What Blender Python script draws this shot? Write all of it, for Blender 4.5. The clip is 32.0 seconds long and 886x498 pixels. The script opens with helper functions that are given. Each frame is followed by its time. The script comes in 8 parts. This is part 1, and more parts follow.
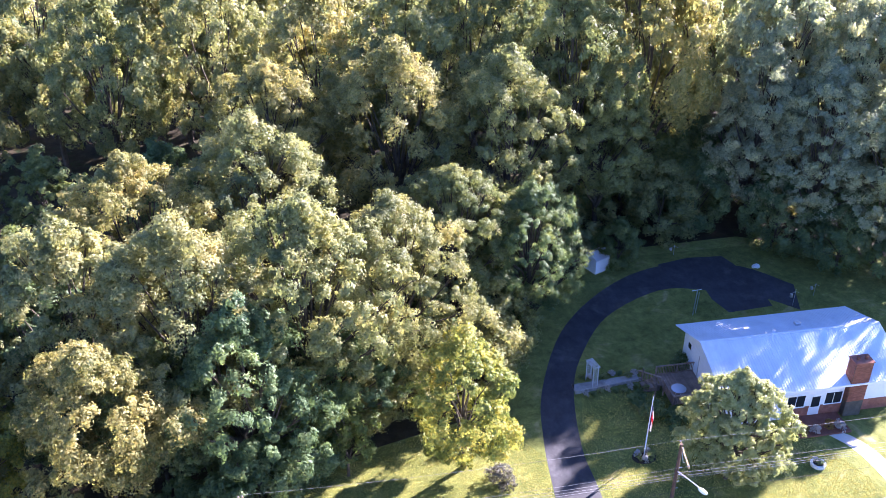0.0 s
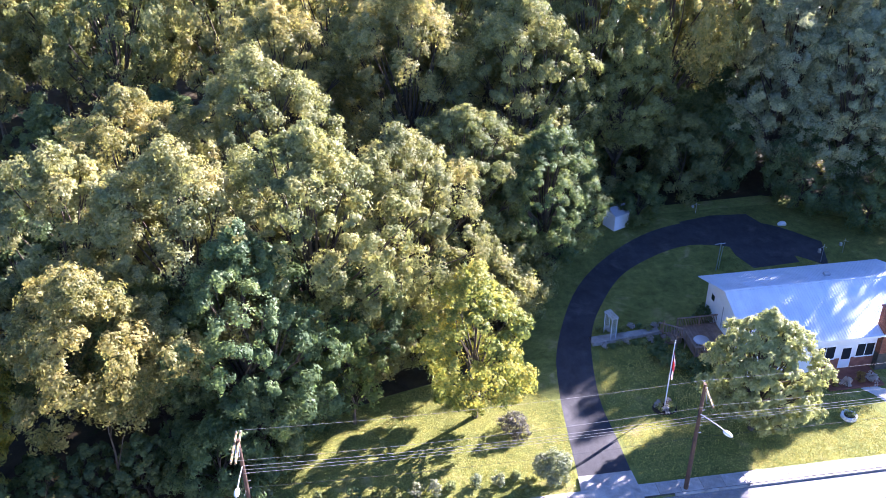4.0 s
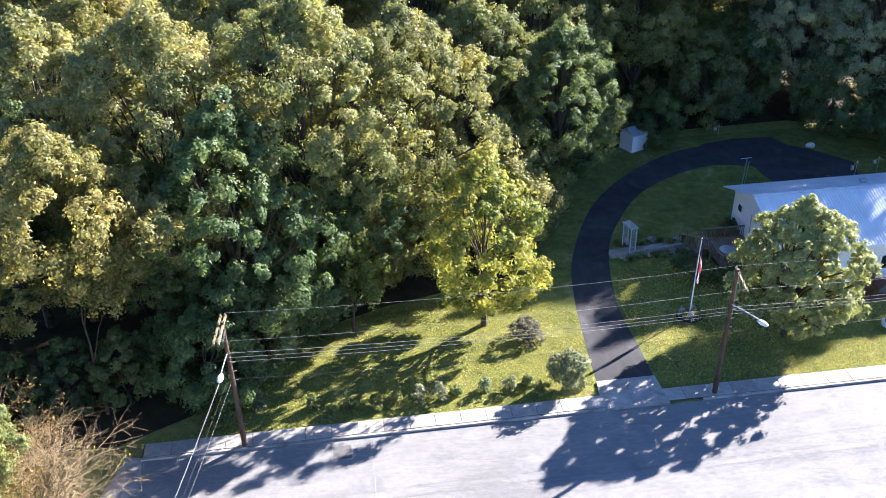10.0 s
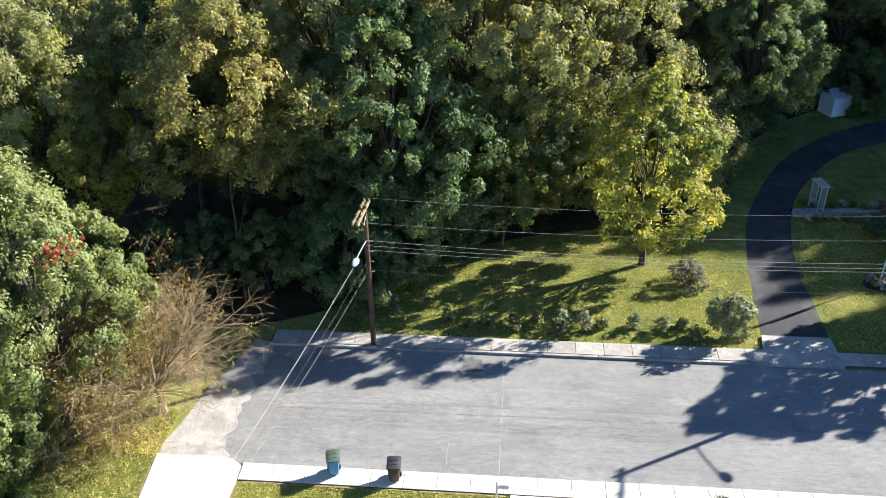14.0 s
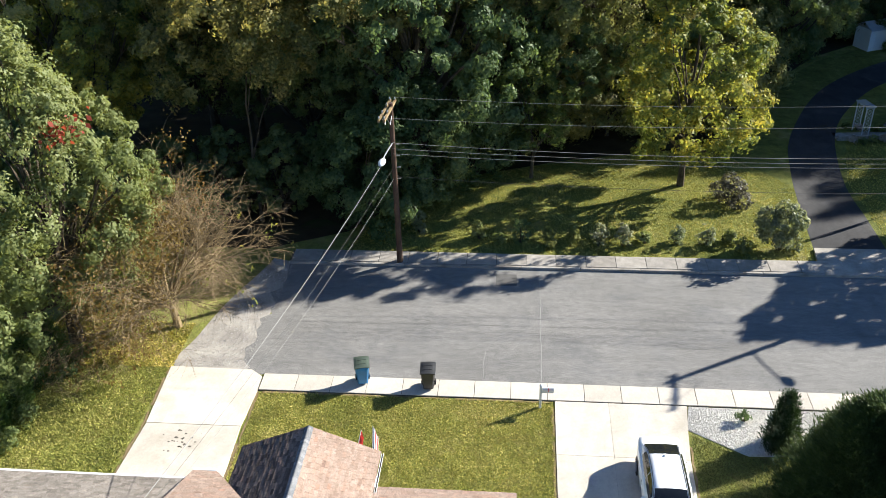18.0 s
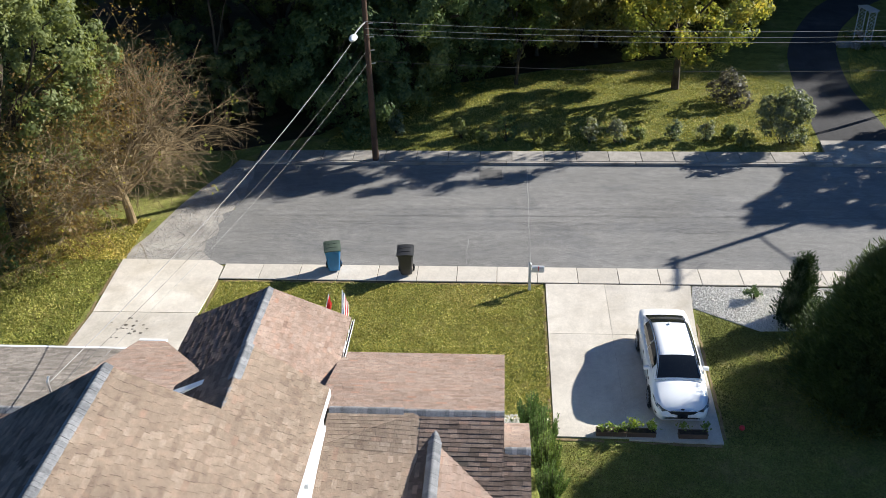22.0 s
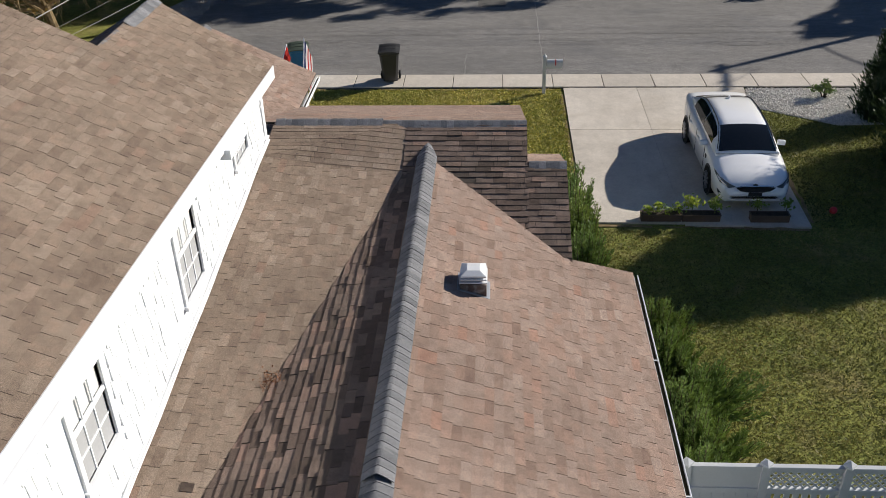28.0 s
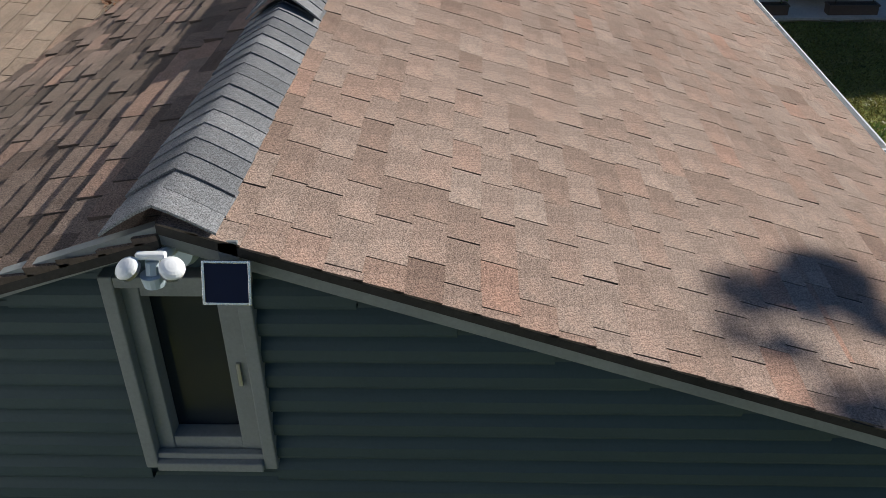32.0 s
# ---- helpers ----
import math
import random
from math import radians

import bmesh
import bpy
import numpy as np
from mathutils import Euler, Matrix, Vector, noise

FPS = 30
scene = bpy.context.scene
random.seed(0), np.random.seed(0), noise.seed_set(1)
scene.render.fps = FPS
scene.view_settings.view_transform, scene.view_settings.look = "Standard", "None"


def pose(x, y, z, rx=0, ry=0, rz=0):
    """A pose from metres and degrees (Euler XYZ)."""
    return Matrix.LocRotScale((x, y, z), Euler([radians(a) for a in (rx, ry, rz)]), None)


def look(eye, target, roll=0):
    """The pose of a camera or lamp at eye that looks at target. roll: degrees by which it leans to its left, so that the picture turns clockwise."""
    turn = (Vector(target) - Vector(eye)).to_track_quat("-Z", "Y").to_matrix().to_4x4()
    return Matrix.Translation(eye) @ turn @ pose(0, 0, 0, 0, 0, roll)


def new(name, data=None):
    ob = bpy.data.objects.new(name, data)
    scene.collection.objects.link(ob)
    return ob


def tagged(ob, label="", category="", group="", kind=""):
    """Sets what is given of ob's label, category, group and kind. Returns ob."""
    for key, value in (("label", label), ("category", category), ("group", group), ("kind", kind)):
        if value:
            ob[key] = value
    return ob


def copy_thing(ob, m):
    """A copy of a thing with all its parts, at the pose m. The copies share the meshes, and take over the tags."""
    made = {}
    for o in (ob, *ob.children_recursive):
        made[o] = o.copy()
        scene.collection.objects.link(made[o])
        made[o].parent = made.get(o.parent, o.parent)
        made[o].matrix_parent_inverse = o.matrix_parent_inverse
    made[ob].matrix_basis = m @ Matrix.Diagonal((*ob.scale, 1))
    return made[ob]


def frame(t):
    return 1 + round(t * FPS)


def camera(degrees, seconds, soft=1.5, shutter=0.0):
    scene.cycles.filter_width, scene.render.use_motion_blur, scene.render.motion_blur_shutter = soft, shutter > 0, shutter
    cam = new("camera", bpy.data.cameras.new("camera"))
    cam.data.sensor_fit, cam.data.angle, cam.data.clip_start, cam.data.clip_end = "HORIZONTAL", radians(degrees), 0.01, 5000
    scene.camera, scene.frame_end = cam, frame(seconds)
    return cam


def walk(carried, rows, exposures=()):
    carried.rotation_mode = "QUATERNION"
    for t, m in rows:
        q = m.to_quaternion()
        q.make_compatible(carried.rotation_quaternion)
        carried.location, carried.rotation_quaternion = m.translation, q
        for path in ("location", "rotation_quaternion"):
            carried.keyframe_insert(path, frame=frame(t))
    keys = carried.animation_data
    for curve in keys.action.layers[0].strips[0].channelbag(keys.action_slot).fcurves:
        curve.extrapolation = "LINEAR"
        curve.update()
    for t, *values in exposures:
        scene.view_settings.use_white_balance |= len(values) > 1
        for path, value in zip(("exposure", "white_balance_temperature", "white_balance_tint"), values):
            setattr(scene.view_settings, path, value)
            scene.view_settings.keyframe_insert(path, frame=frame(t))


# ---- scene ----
# the drone: seconds, place, then yaw, pitch and roll in degrees
cam = camera(52.24, 32.0, soft=0.8)
PATH = [
    (0.0, -0.0, 0.0, 50.458, -9.0, -31.26, -0.69),
    (0.5, 0.015, 0.011, 49.786, -8.85, -31.21, -0.76),
    (1.0, 0.049, 0.051, 49.122, -8.68, -31.22, -0.81),
    (1.5, 0.082, 0.069, 48.437, -8.55, -31.22, -0.84),
    (2.0, 0.156, 0.054, 47.742, -8.36, -31.18, -0.92),
    (2.5, 0.265, 0.069, 47.069, -8.14, -31.16, -0.96),
    (3.0, 0.341, 0.088, 46.409, -7.95, -31.18, -1.07),
    (3.5, 0.396, 0.108, 45.723, -7.81, -31.19, -1.08),
    (5.5, 0.563, 0.238, 42.828, -7.29, -31.12, -1.22),
    (6.0, 0.605, 0.251, 42.139, -7.16, -31.14, -1.26),
    (6.5, 0.636, 0.267, 41.412, -7.05, -31.17, -1.34),
    (7.0, 0.645, 0.312, 40.652, -6.97, -31.16, -1.37),
    (7.5, 0.601, 0.348, 39.855, -6.99, -31.1, -1.4),
    (8.0, 0.562, 0.422, 39.088, -7.01, -31.08, -1.4),
    (8.5, 0.519, 0.565, 38.367, -7.06, -31.13, -1.31),
    (9.0, 0.493, 0.658, 37.677, -7.11, -31.18, -1.3),
    (9.5, 0.512, 0.694, 36.966, -7.08, -31.18, -1.32),
    (10.0, 0.562, 0.693, 36.247, -7.03, -31.16, -1.39),
    (10.5, 0.587, 0.714, 35.483, -7.0, -31.12, -1.41),
    (11.0, 0.568, 0.751, 34.691, -7.03, -31.09, -1.45),
    (11.5, 0.495, 0.82, 33.9, -7.11, -31.01, -1.49),
    (12.0, 0.422, 0.915, 33.137, -7.22, -31.01, -1.48),
    (12.5, 0.394, 0.972, 32.44, -7.21, -31.07, -1.39),
    (12.6, 0.408, 0.972, 32.31, -6.41, -31.08, -1.33),
    (12.7, 0.422, 0.971, 32.181, -4.74, -31.09, -1.19),
    (12.8, 0.437, 0.97, 32.051, -2.41, -31.12, -1.01),
    (12.9, 0.451, 0.97, 31.922, -0.95, -31.13, -0.89),
    (13.0, 0.465, 0.969, 31.792, -0.55, -31.14, -0.86),
    (13.5, 0.635, 0.968, 31.109, -0.33, -31.2, -0.99),
    (13.6, 0.738, 0.994, 30.967, 0.42, -31.22, -0.95),
    (13.7, 0.841, 1.02, 30.825, 1.51, -31.24, -0.88),
    (13.8, 0.944, 1.046, 30.683, 2.86, -31.26, -0.8),
    (13.9, 1.048, 1.072, 30.541, 4.16, -31.28, -0.72),
    (14.0, 1.151, 1.098, 30.399, 5.09, -31.3, -0.66),
    (14.5, 1.587, 1.282, 29.638, 5.63, -31.32, -0.18),
    (16.5, 0.051, 0.743, 26.852, 6.12, -31.05, -1.45),
    (17.0, -0.125, 0.852, 26.102, 5.87, -31.0, -1.39),
    (17.5, -0.206, 0.998, 25.35, 5.65, -30.97, -1.46),
    (18.0, -0.219, 1.108, 24.611, 5.48, -30.97, -1.47),
    (18.5, -0.22, 1.206, 23.885, 5.34, -31.0, -1.55),
    (19.0, -0.201, 1.263, 23.149, 5.19, -31.02, -1.58),
    (19.5, -0.16, 1.322, 22.393, 5.05, -31.07, -1.54),
    (20.0, -0.155, 1.366, 21.622, 4.9, -31.08, -1.53),
    (20.5, -0.172, 1.399, 20.888, 4.77, -31.07, -1.52),
    (21.0, -0.121, 1.498, 20.175, 4.72, -31.12, -1.66),
    (21.5, -0.155, 1.552, 19.472, 4.57, -31.16, -1.69),
    (22.0, -0.132, 1.613, 18.731, 4.44, -31.21, -1.67),
    (22.5, -0.158, 1.67, 18.0, 4.32, -31.21, -1.68),
    (23.0, -0.207, 1.724, 17.291, 4.2, -31.17, -1.8),
    (23.5, -0.249, 1.954, 16.57, 4.04, -31.31, -1.71),
    (24.0, -0.238, 2.387, 15.8, 3.98, -31.24, -1.74),
    (24.5, -0.252, 3.027, 15.088, 3.78, -31.2, -1.73),
    (25.0, -0.31, 3.562, 14.38, 3.7, -31.11, -1.75),
    (25.5, -0.46, 3.799, 13.644, 3.61, -31.17, -1.74),
    (27.5, -0.575, 4.041, 10.813, 3.77, -31.19, -1.66),
    (28.0, -0.598, 4.072, 10.049, 3.74, -31.2, -1.55),
    (28.5, -0.656, 4.423, 9.343, 3.63, -31.16, -1.51),
    (29.0, -0.671, 4.781, 8.574, 3.67, -31.36, -1.55),
    (29.5, -0.763, 5.625, 7.917, 3.55, -31.27, -1.71),
    (30.0, -0.814, 6.274, 7.282, 3.48, -31.15, -1.72),
    (30.5, -0.804, 6.533, 6.587, 3.26, -31.12, -1.62),
    (31.0, -0.78, 6.382, 5.943, 3.18, -31.41, -1.53),
    (31.5, -0.787, 6.345, 5.416, 3.03, -31.53, -1.5),
    (32.0, -0.805, 6.352, 4.865, 2.89, -31.65, -1.41),
]
walk(cam, [(t, pose(x, y, z, 90 + pitch, 0, yaw) @ pose(0, 0, 0, 0, 0, roll)) for t, x, y, z, yaw, pitch, roll in PATH],
     exposures=[(0.0, 3.13, 5700, 38), (6.0, 2.96, 5800, 32), (9.0, 2.68, 6000, 23), (13.0, 2.16, 6250, 10), (14.5, 1.9, 6350, 9), (17.0, 1.62, 6500, 8), (19.0, 1.4, 6450, 8), (21.5, 1.15, 6350, 9), (24.0, 0.85, 6400, 10), (25.5, 0.62, 6500, 10), (28.0, 0.3, 6650, 12), (30.0, -0.31, 6700, 14), (31.0, -0.2, 6650, 13), (32.0, 0.38, 6500, 10)])
# ---- light: a low sun from behind on the right, clear sky ----
SUN_AZ, SUN_EL = radians(59.8), radians(25.8)
world = bpy.data.worlds.new("clear_sky")
scene.world = world
world.use_nodes = True
wn = world.node_tree.nodes
sky = wn.new("ShaderNodeTexSky")
sky.sky_type, sky.sun_disc = "NISHITA", False
sky.sun_elevation, sky.sun_rotation = SUN_EL, SUN_AZ
sky.ozone_density, sky.dust_density = 8.0, 0.2
world.node_tree.links.new(sky.outputs["Color"], wn["Background"].inputs["Color"])
wn["Background"].inputs["Strength"].default_value = 0.058
sun_data = bpy.data.lights.new("sun", "SUN")
sun_data.energy, sun_data.angle, sun_data.color = 5.0, radians(0.53), (1.0, 0.96, 0.875)
sun_lamp = new("sun", sun_data)
to_sun = Vector((math.sin(SUN_AZ) * math.cos(SUN_EL), math.cos(SUN_AZ) * math.cos(SUN_EL), math.sin(SUN_EL)))
sun_lamp.matrix_world = look((60, 60, 60), Vector((60, 60, 60)) - to_sun)
# ---- materials ----
def nodes_of(name):
    m = bpy.data.materials.new(name)
    m.use_nodes = True
    t = m.node_tree
    return m, t, t.nodes["Principled BSDF"]


def ramp(t, fac, stops):
    r = t.nodes.new("ShaderNodeValToRGB")
    e = r.color_ramp.elements
    while len(e) < len(stops):
        e.new(0.5)
    for el, (pos, col) in zip(e, stops):
        el.position, el.color = pos, (*col, 1)
    t.links.new(fac, r.inputs["Fac"])
    return r.outputs["Color"]


def noise_tex(t, scale, detail=4, rough=0.55, coords="Object", dist=0.0):
    co = t.nodes.new("ShaderNodeTexCoord")
    n = t.nodes.new("ShaderNodeTexNoise")
    n.inputs["Scale"].default_value, n.inputs["Detail"].default_value, n.inputs["Roughness"].default_value = scale, detail, rough
    n.inputs["Distortion"].default_value = dist
    t.links.new(co.outputs[coords], n.inputs["Vector"])
    return n.outputs["Fac"]


def blend(t, a, b, fac, mode="MIX"):
    m = t.nodes.new("ShaderNodeMix")
    m.data_type, m.blend_type = "RGBA", mode
    for sock, v in ((m.inputs[0], fac), (m.inputs[6], a), (m.inputs[7], b)):
        if isinstance(v, (int, float)):
            sock.default_value = v
        elif isinstance(v, tuple):
            sock.default_value = (*v, 1)
        else:
            t.links.new(v, sock)
    return m.outputs[2]


def bump(t, bsdf, height, strength, dist=0.02):
    b = t.nodes.new("ShaderNodeBump")
    b.inputs["Strength"].default_value, b.inputs["Distance"].default_value = strength, dist
    t.links.new(height, b.inputs["Height"])
    t.links.new(b.outputs["Normal"], bsdf.inputs["Normal"])


def surface(name, dark, light, big=0.6, small=40.0, rough=0.85, relief=0.3, metal=0.0, stain=None, stain_scale=0.25, stain_lo=0.55, stain_hi=0.7, grain=0.35, spec=0.3, dist=0.01, vary=0.0):
    """Two scales of colour, stains with a shape, and a fine relief."""
    m, t, b = nodes_of(name)
    col = ramp(t, noise_tex(t, big, 5), [(0.3, dark), (0.7, light)])
    fine = noise_tex(t, small, 3, 0.7)
    g = ramp(t, fine, [(0.25, (1 - grain,) * 3), (0.75, (1 + grain * 0.6,) * 3)])
    col = blend(t, col, g, 1.0, "MULTIPLY")
    if stain:
        mask = ramp(t, noise_tex(t, stain_scale, 6, 0.65, dist=0.6), [(stain_lo, (0, 0, 0)), (stain_hi, (1, 1, 1))])
        col = blend(t, col, stain, mask)
    if vary:
        oi = t.nodes.new("ShaderNodeObjectInfo")
        v = ramp(t, oi.outputs["Random"], [(0.0, (1 - vary,) * 3), (1.0, (1 + vary * 0.5,) * 3)])
        col = blend(t, col, v, 1.0, "MULTIPLY")
    t.links.new(col, b.inputs["Base Color"])
    b.inputs["Roughness"].default_value, b.inputs["Metallic"].default_value = rough, metal
    b.inputs["Specular IOR Level"].default_value = spec
    if relief:
        bump(t, b, fine, relief, dist)
    return m


def pieces(name, stops, source, small=60.0, big=0.5, rough=0.95, grain=0.4, relief=0.5, weather=None, w_scale=0.7, w_lo=0.5, w_hi=0.75, blotch=False):
    """A material for many like pieces; source: 'object' (each its own object) or 'island' (joined)."""
    m, t, b = nodes_of(name)
    if source == "object":
        r = t.nodes.new("ShaderNodeObjectInfo").outputs["Random"]
    else:
        r = t.nodes.new("ShaderNodeNewGeometry").outputs["Random Per Island"]
    col = ramp(t, r, stops)
    wide = ramp(t, noise_tex(t, big, 4), [(0.3, (0.82, 0.82, 0.82)), (0.7, (1.12, 1.12, 1.12))])
    col = blend(t, col, wide, 1.0, "MULTIPLY")
    fine = noise_tex(t, small, 2, 0.8)
    col = blend(t, col, ramp(t, fine, [(0.36, (1 - grain * 0.7,) * 3), (0.64, (1 + grain * 0.55,) * 3)]), 1.0, "MULTIPLY")
    if blotch:
        mid = noise_tex(t, 6.0, 5, 0.7)
        col = blend(t, col, ramp(t, mid, [(0.34, (0.84, 0.81, 0.80)), (0.5, (1.0, 1.0, 1.0)), (0.66, (1.14, 1.08, 1.05))]), 1.0, "MULTIPLY")
    if weather:
        col = blend(t, col, weather, ramp(t, noise_tex(t, w_scale, 6, 0.65), [(w_lo, (0, 0, 0)), (w_hi, (1, 1, 1))]))
    t.links.new(col, b.inputs["Base Color"])
    b.inputs["Roughness"].default_value, b.inputs["Specular IOR Level"].default_value = rough, 0.2
    bump(t, b, fine, relief, 0.004)
    return m


def leaves(name, stops, shine=0.35, through_light=0.5, drift=0.68):
    """Leaves: each varies, the crown drifts from one tone to the next, and light comes through."""
    m, t, b = nodes_of(name)
    isl = t.nodes.new("ShaderNodeNewGeometry").outputs["Random Per Island"]
    co = t.nodes.new("ShaderNodeTexCoord")
    oi = t.nodes.new("ShaderNodeObjectInfo")
    n = t.nodes.new("ShaderNodeTexNoise")
    n.noise_dimensions = "4D"
    n.inputs["Scale"].default_value, n.inputs["Detail"].default_value = 0.35, 3
    t.links.new(co.outputs["Object"], n.inputs["Vector"])
    w = t.nodes.new("ShaderNodeMath")
    w.operation = "MULTIPLY"
    w.inputs[1].default_value = 40.0
    t.links.new(oi.outputs["Random"], w.inputs[0])
    t.links.new(w.outputs[0], n.inputs["W"])
    mx = t.nodes.new("ShaderNodeMix")
    mx.inputs[0].default_value = drift
    t.links.new(isl, mx.inputs[2])
    t.links.new(n.outputs["Fac"], mx.inputs[3])
    col = ramp(t, mx.outputs[0], stops)
    tone = ramp(t, oi.outputs["Random"], [(0.0, (0.82, 0.9, 0.85)), (0.5, (1.0, 1.0, 1.0)), (1.0, (1.18, 1.06, 0.9))])
    col = blend(t, col, tone, 1.0, "MULTIPLY")
    t.links.new(col, b.inputs["Base Color"])
    b.inputs["Roughness"].default_value, b.inputs["Specular IOR Level"].default_value = 0.5, shine
    tr = t.nodes.new("ShaderNodeBsdfTranslucent")
    warm = blend(t, col, (1.2, 1.15, 0.75), 1.0, "MULTIPLY")
    t.links.new(warm, tr.inputs["Color"])
    mix = t.nodes.new("ShaderNodeMixShader")
    mix.inputs[0].default_value = through_light
    t.links.new(b.outputs[0], mix.inputs[1])
    t.links.new(tr.outputs[0], mix.inputs[2])
    t.links.new(mix.outputs[0], t.nodes["Material Output"].inputs["Surface"])
    return m


M_GRASS = surface("lawn_grass", (0.165, 0.190, 0.044), (0.285, 0.288, 0.078), big=0.35, small=18.0, rough=0.95, relief=0.9, stain=(0.32, 0.25, 0.115), stain_scale=0.9, stain_lo=0.50, stain_hi=0.80, grain=0.6, spec=0.15, dist=0.05)
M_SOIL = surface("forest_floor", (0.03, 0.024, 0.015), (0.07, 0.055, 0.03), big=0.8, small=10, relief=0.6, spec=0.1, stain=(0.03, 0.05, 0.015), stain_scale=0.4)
M_ASPHALT = surface("road_asphalt", (0.200, 0.192, 0.183), (0.268, 0.257, 0.244), big=0.18, small=24.0, rough=0.9, relief=0.5, stain=(0.148, 0.147, 0.150), stain_scale=0.35, stain_lo=0.5, stain_hi=0.8, grain=0.6, dist=0.01)
M_DARKASPHALT = surface("sealed_asphalt", (0.028, 0.027, 0.03), (0.05, 0.048, 0.05), big=0.2, small=25.0, rough=0.85, relief=0.4, stain=(0.085, 0.08, 0.078), stain_scale=0.3, stain_lo=0.55, stain_hi=0.8, grain=0.3)
M_CONCRETE = surface("concrete", (0.56, 0.502, 0.430), (0.70, 0.637, 0.555), big=0.5, small=30.0, rough=0.88, relief=0.3, stain=(0.48, 0.418, 0.338), stain_scale=0.6, stain_lo=0.5, stain_hi=0.8, grain=0.18, vary=0.12)
M_OLDCONCRETE = surface("old_concrete", (0.32, 0.292, 0.262), (0.45, 0.412, 0.368), big=0.7, small=25.0, rough=0.92, relief=0.4, stain=(0.20, 0.182, 0.160), stain_scale=0.8, stain_lo=0.5, stain_hi=0.75, grain=0.25, vary=0.2)
M_JOINT = surface("joint_dirt", (0.06, 0.055, 0.045), (0.11, 0.10, 0.08), big=3, small=60, relief=0.2)
M_WHITE = surface("white_paint", (0.76, 0.775, 0.79), (0.82, 0.835, 0.85), big=1.5, small=50, rough=0.55, relief=0.08, grain=0.05, stain=(0.68, 0.68, 0.67), stain_scale=1.2, stain_lo=0.55, stain_hi=0.85)
M_TRIM = surface("weathered_trim", (0.165, 0.18, 0.178), (0.235, 0.25, 0.245), big=2.0, small=70, rough=0.6, relief=0.1, grain=0.12)
M_SIDING = surface("blue_grey_siding", (0.034, 0.056, 0.060), (0.045, 0.072, 0.077), big=0.8, small=80, rough=0.6, relief=0.1, grain=0.08)
M_BARK = surface("bark", (0.055, 0.042, 0.03), (0.14, 0.115, 0.085), big=2.0, small=18, rough=0.95, relief=0.9, grain=0.5, spec=0.1, dist=0.03)
M_PALEBARK = surface("pale_bark", (0.19, 0.135, 0.072), (0.33, 0.245, 0.140), big=2.0, small=18, rough=0.95, relief=0.6, grain=0.3, spec=0.1, dist=0.02)
M_WOODPOLE = surface("creosote_pole", (0.06, 0.035, 0.024), (0.12, 0.072, 0.048), big=1.2, small=30, rough=0.9, relief=0.5, grain=0.4)
M_METALROOF = surface("painted_metal_roof", (0.62, 0.65, 0.68), (0.72, 0.745, 0.77), big=0.4, small=20, rough=0.38, relief=0.05, grain=0.06, metal=0.0, spec=0.5, stain=(0.52, 0.54, 0.55), stain_scale=0.5, stain_lo=0.55, stain_hi=0.85)
M_BRICK = surface("brick", (0.22, 0.085, 0.055), (0.34, 0.14, 0.095), big=2.5, small=40, rough=0.9, relief=0.4, grain=0.3, vary=0.3)
M_GLASS, _t, _b = nodes_of("window_glass")
_b.inputs["Base Color"].default_value = (0.02, 0.025, 0.03, 1)
_b.inputs["Roughness"].default_value, _b.inputs["Specular IOR Level"].default_value = 0.06, 0.35
M_UNDERLAY = surface("roof_underlay", (0.022, 0.02, 0.018), (0.04, 0.036, 0.032), big=2, small=50, relief=0.2)
TAN = [(0.0, (0.212, 0.158, 0.120)), (0.2, (0.240, 0.183, 0.140)), (0.75, (0.268, 0.207, 0.158)), (0.93, (0.307, 0.244, 0.190)), (1.0, (0.270, 0.186, 0.140))]
PINK = [(0.0, (0.219, 0.149, 0.117)), (0.04, (0.265, 0.188, 0.149)), (0.3, (0.299, 0.221, 0.179)), (0.6, (0.321, 0.244, 0.200)), (0.8, (0.314, 0.214, 0.167)), (0.92, (0.349, 0.270, 0.223)), (1.0, (0.333, 0.200, 0.149))]
# weathered tones, also darkened for shade on slopes turned from the sun
OLDSHADED = [(0.0, (0.105, 0.077, 0.062)), (0.4, (0.170, 0.127, 0.104)), (0.8, (0.235, 0.176, 0.144)), (1.0, (0.300, 0.198, 0.152))]
GREY = [(0.0, (0.15, 0.155, 0.165)), (0.5, (0.20, 0.205, 0.215)), (1.0, (0.25, 0.255, 0.265))]
GREYTAN = [(0.0, (0.17, 0.15, 0.13)), (0.5, (0.23, 0.205, 0.18)), (1.0, (0.28, 0.25, 0.22))]
M_CUTEDGE = surface("shingle_cut_edge", (0.075, 0.056, 0.045), (0.13, 0.10, 0.08), big=3, small=90, rough=0.95, relief=0.2)
M_SH = {}
for _n, _s in (("tan", TAN), ("pink", PINK), ("oldshaded", OLDSHADED), ("grey", GREY), ("greytan", GREYTAN)):
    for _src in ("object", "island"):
        M_SH[_n, _src] = pieces(_n + "_shingle_" + _src, _s, _src, small=170, grain=0.8, relief=0.9, blotch=True, weather=(0.09, 0.08, 0.065) if _n in ("oldshaded",) else None)
M_LEAF = leaves("leaves_oak", [(0.30, (0.145, 0.172, 0.079)), (0.45, (0.230, 0.245, 0.106)), (0.58, (0.342, 0.326, 0.134)), (0.72, (0.472, 0.401, 0.156))], shine=0.2, drift=0.8)
M_LEAFGREEN = leaves("leaves_green", [(0.30, (0.095, 0.135, 0.045)), (0.5, (0.165, 0.205, 0.062)), (0.7, (0.280, 0.300, 0.085))], shine=0.2, drift=0.8)
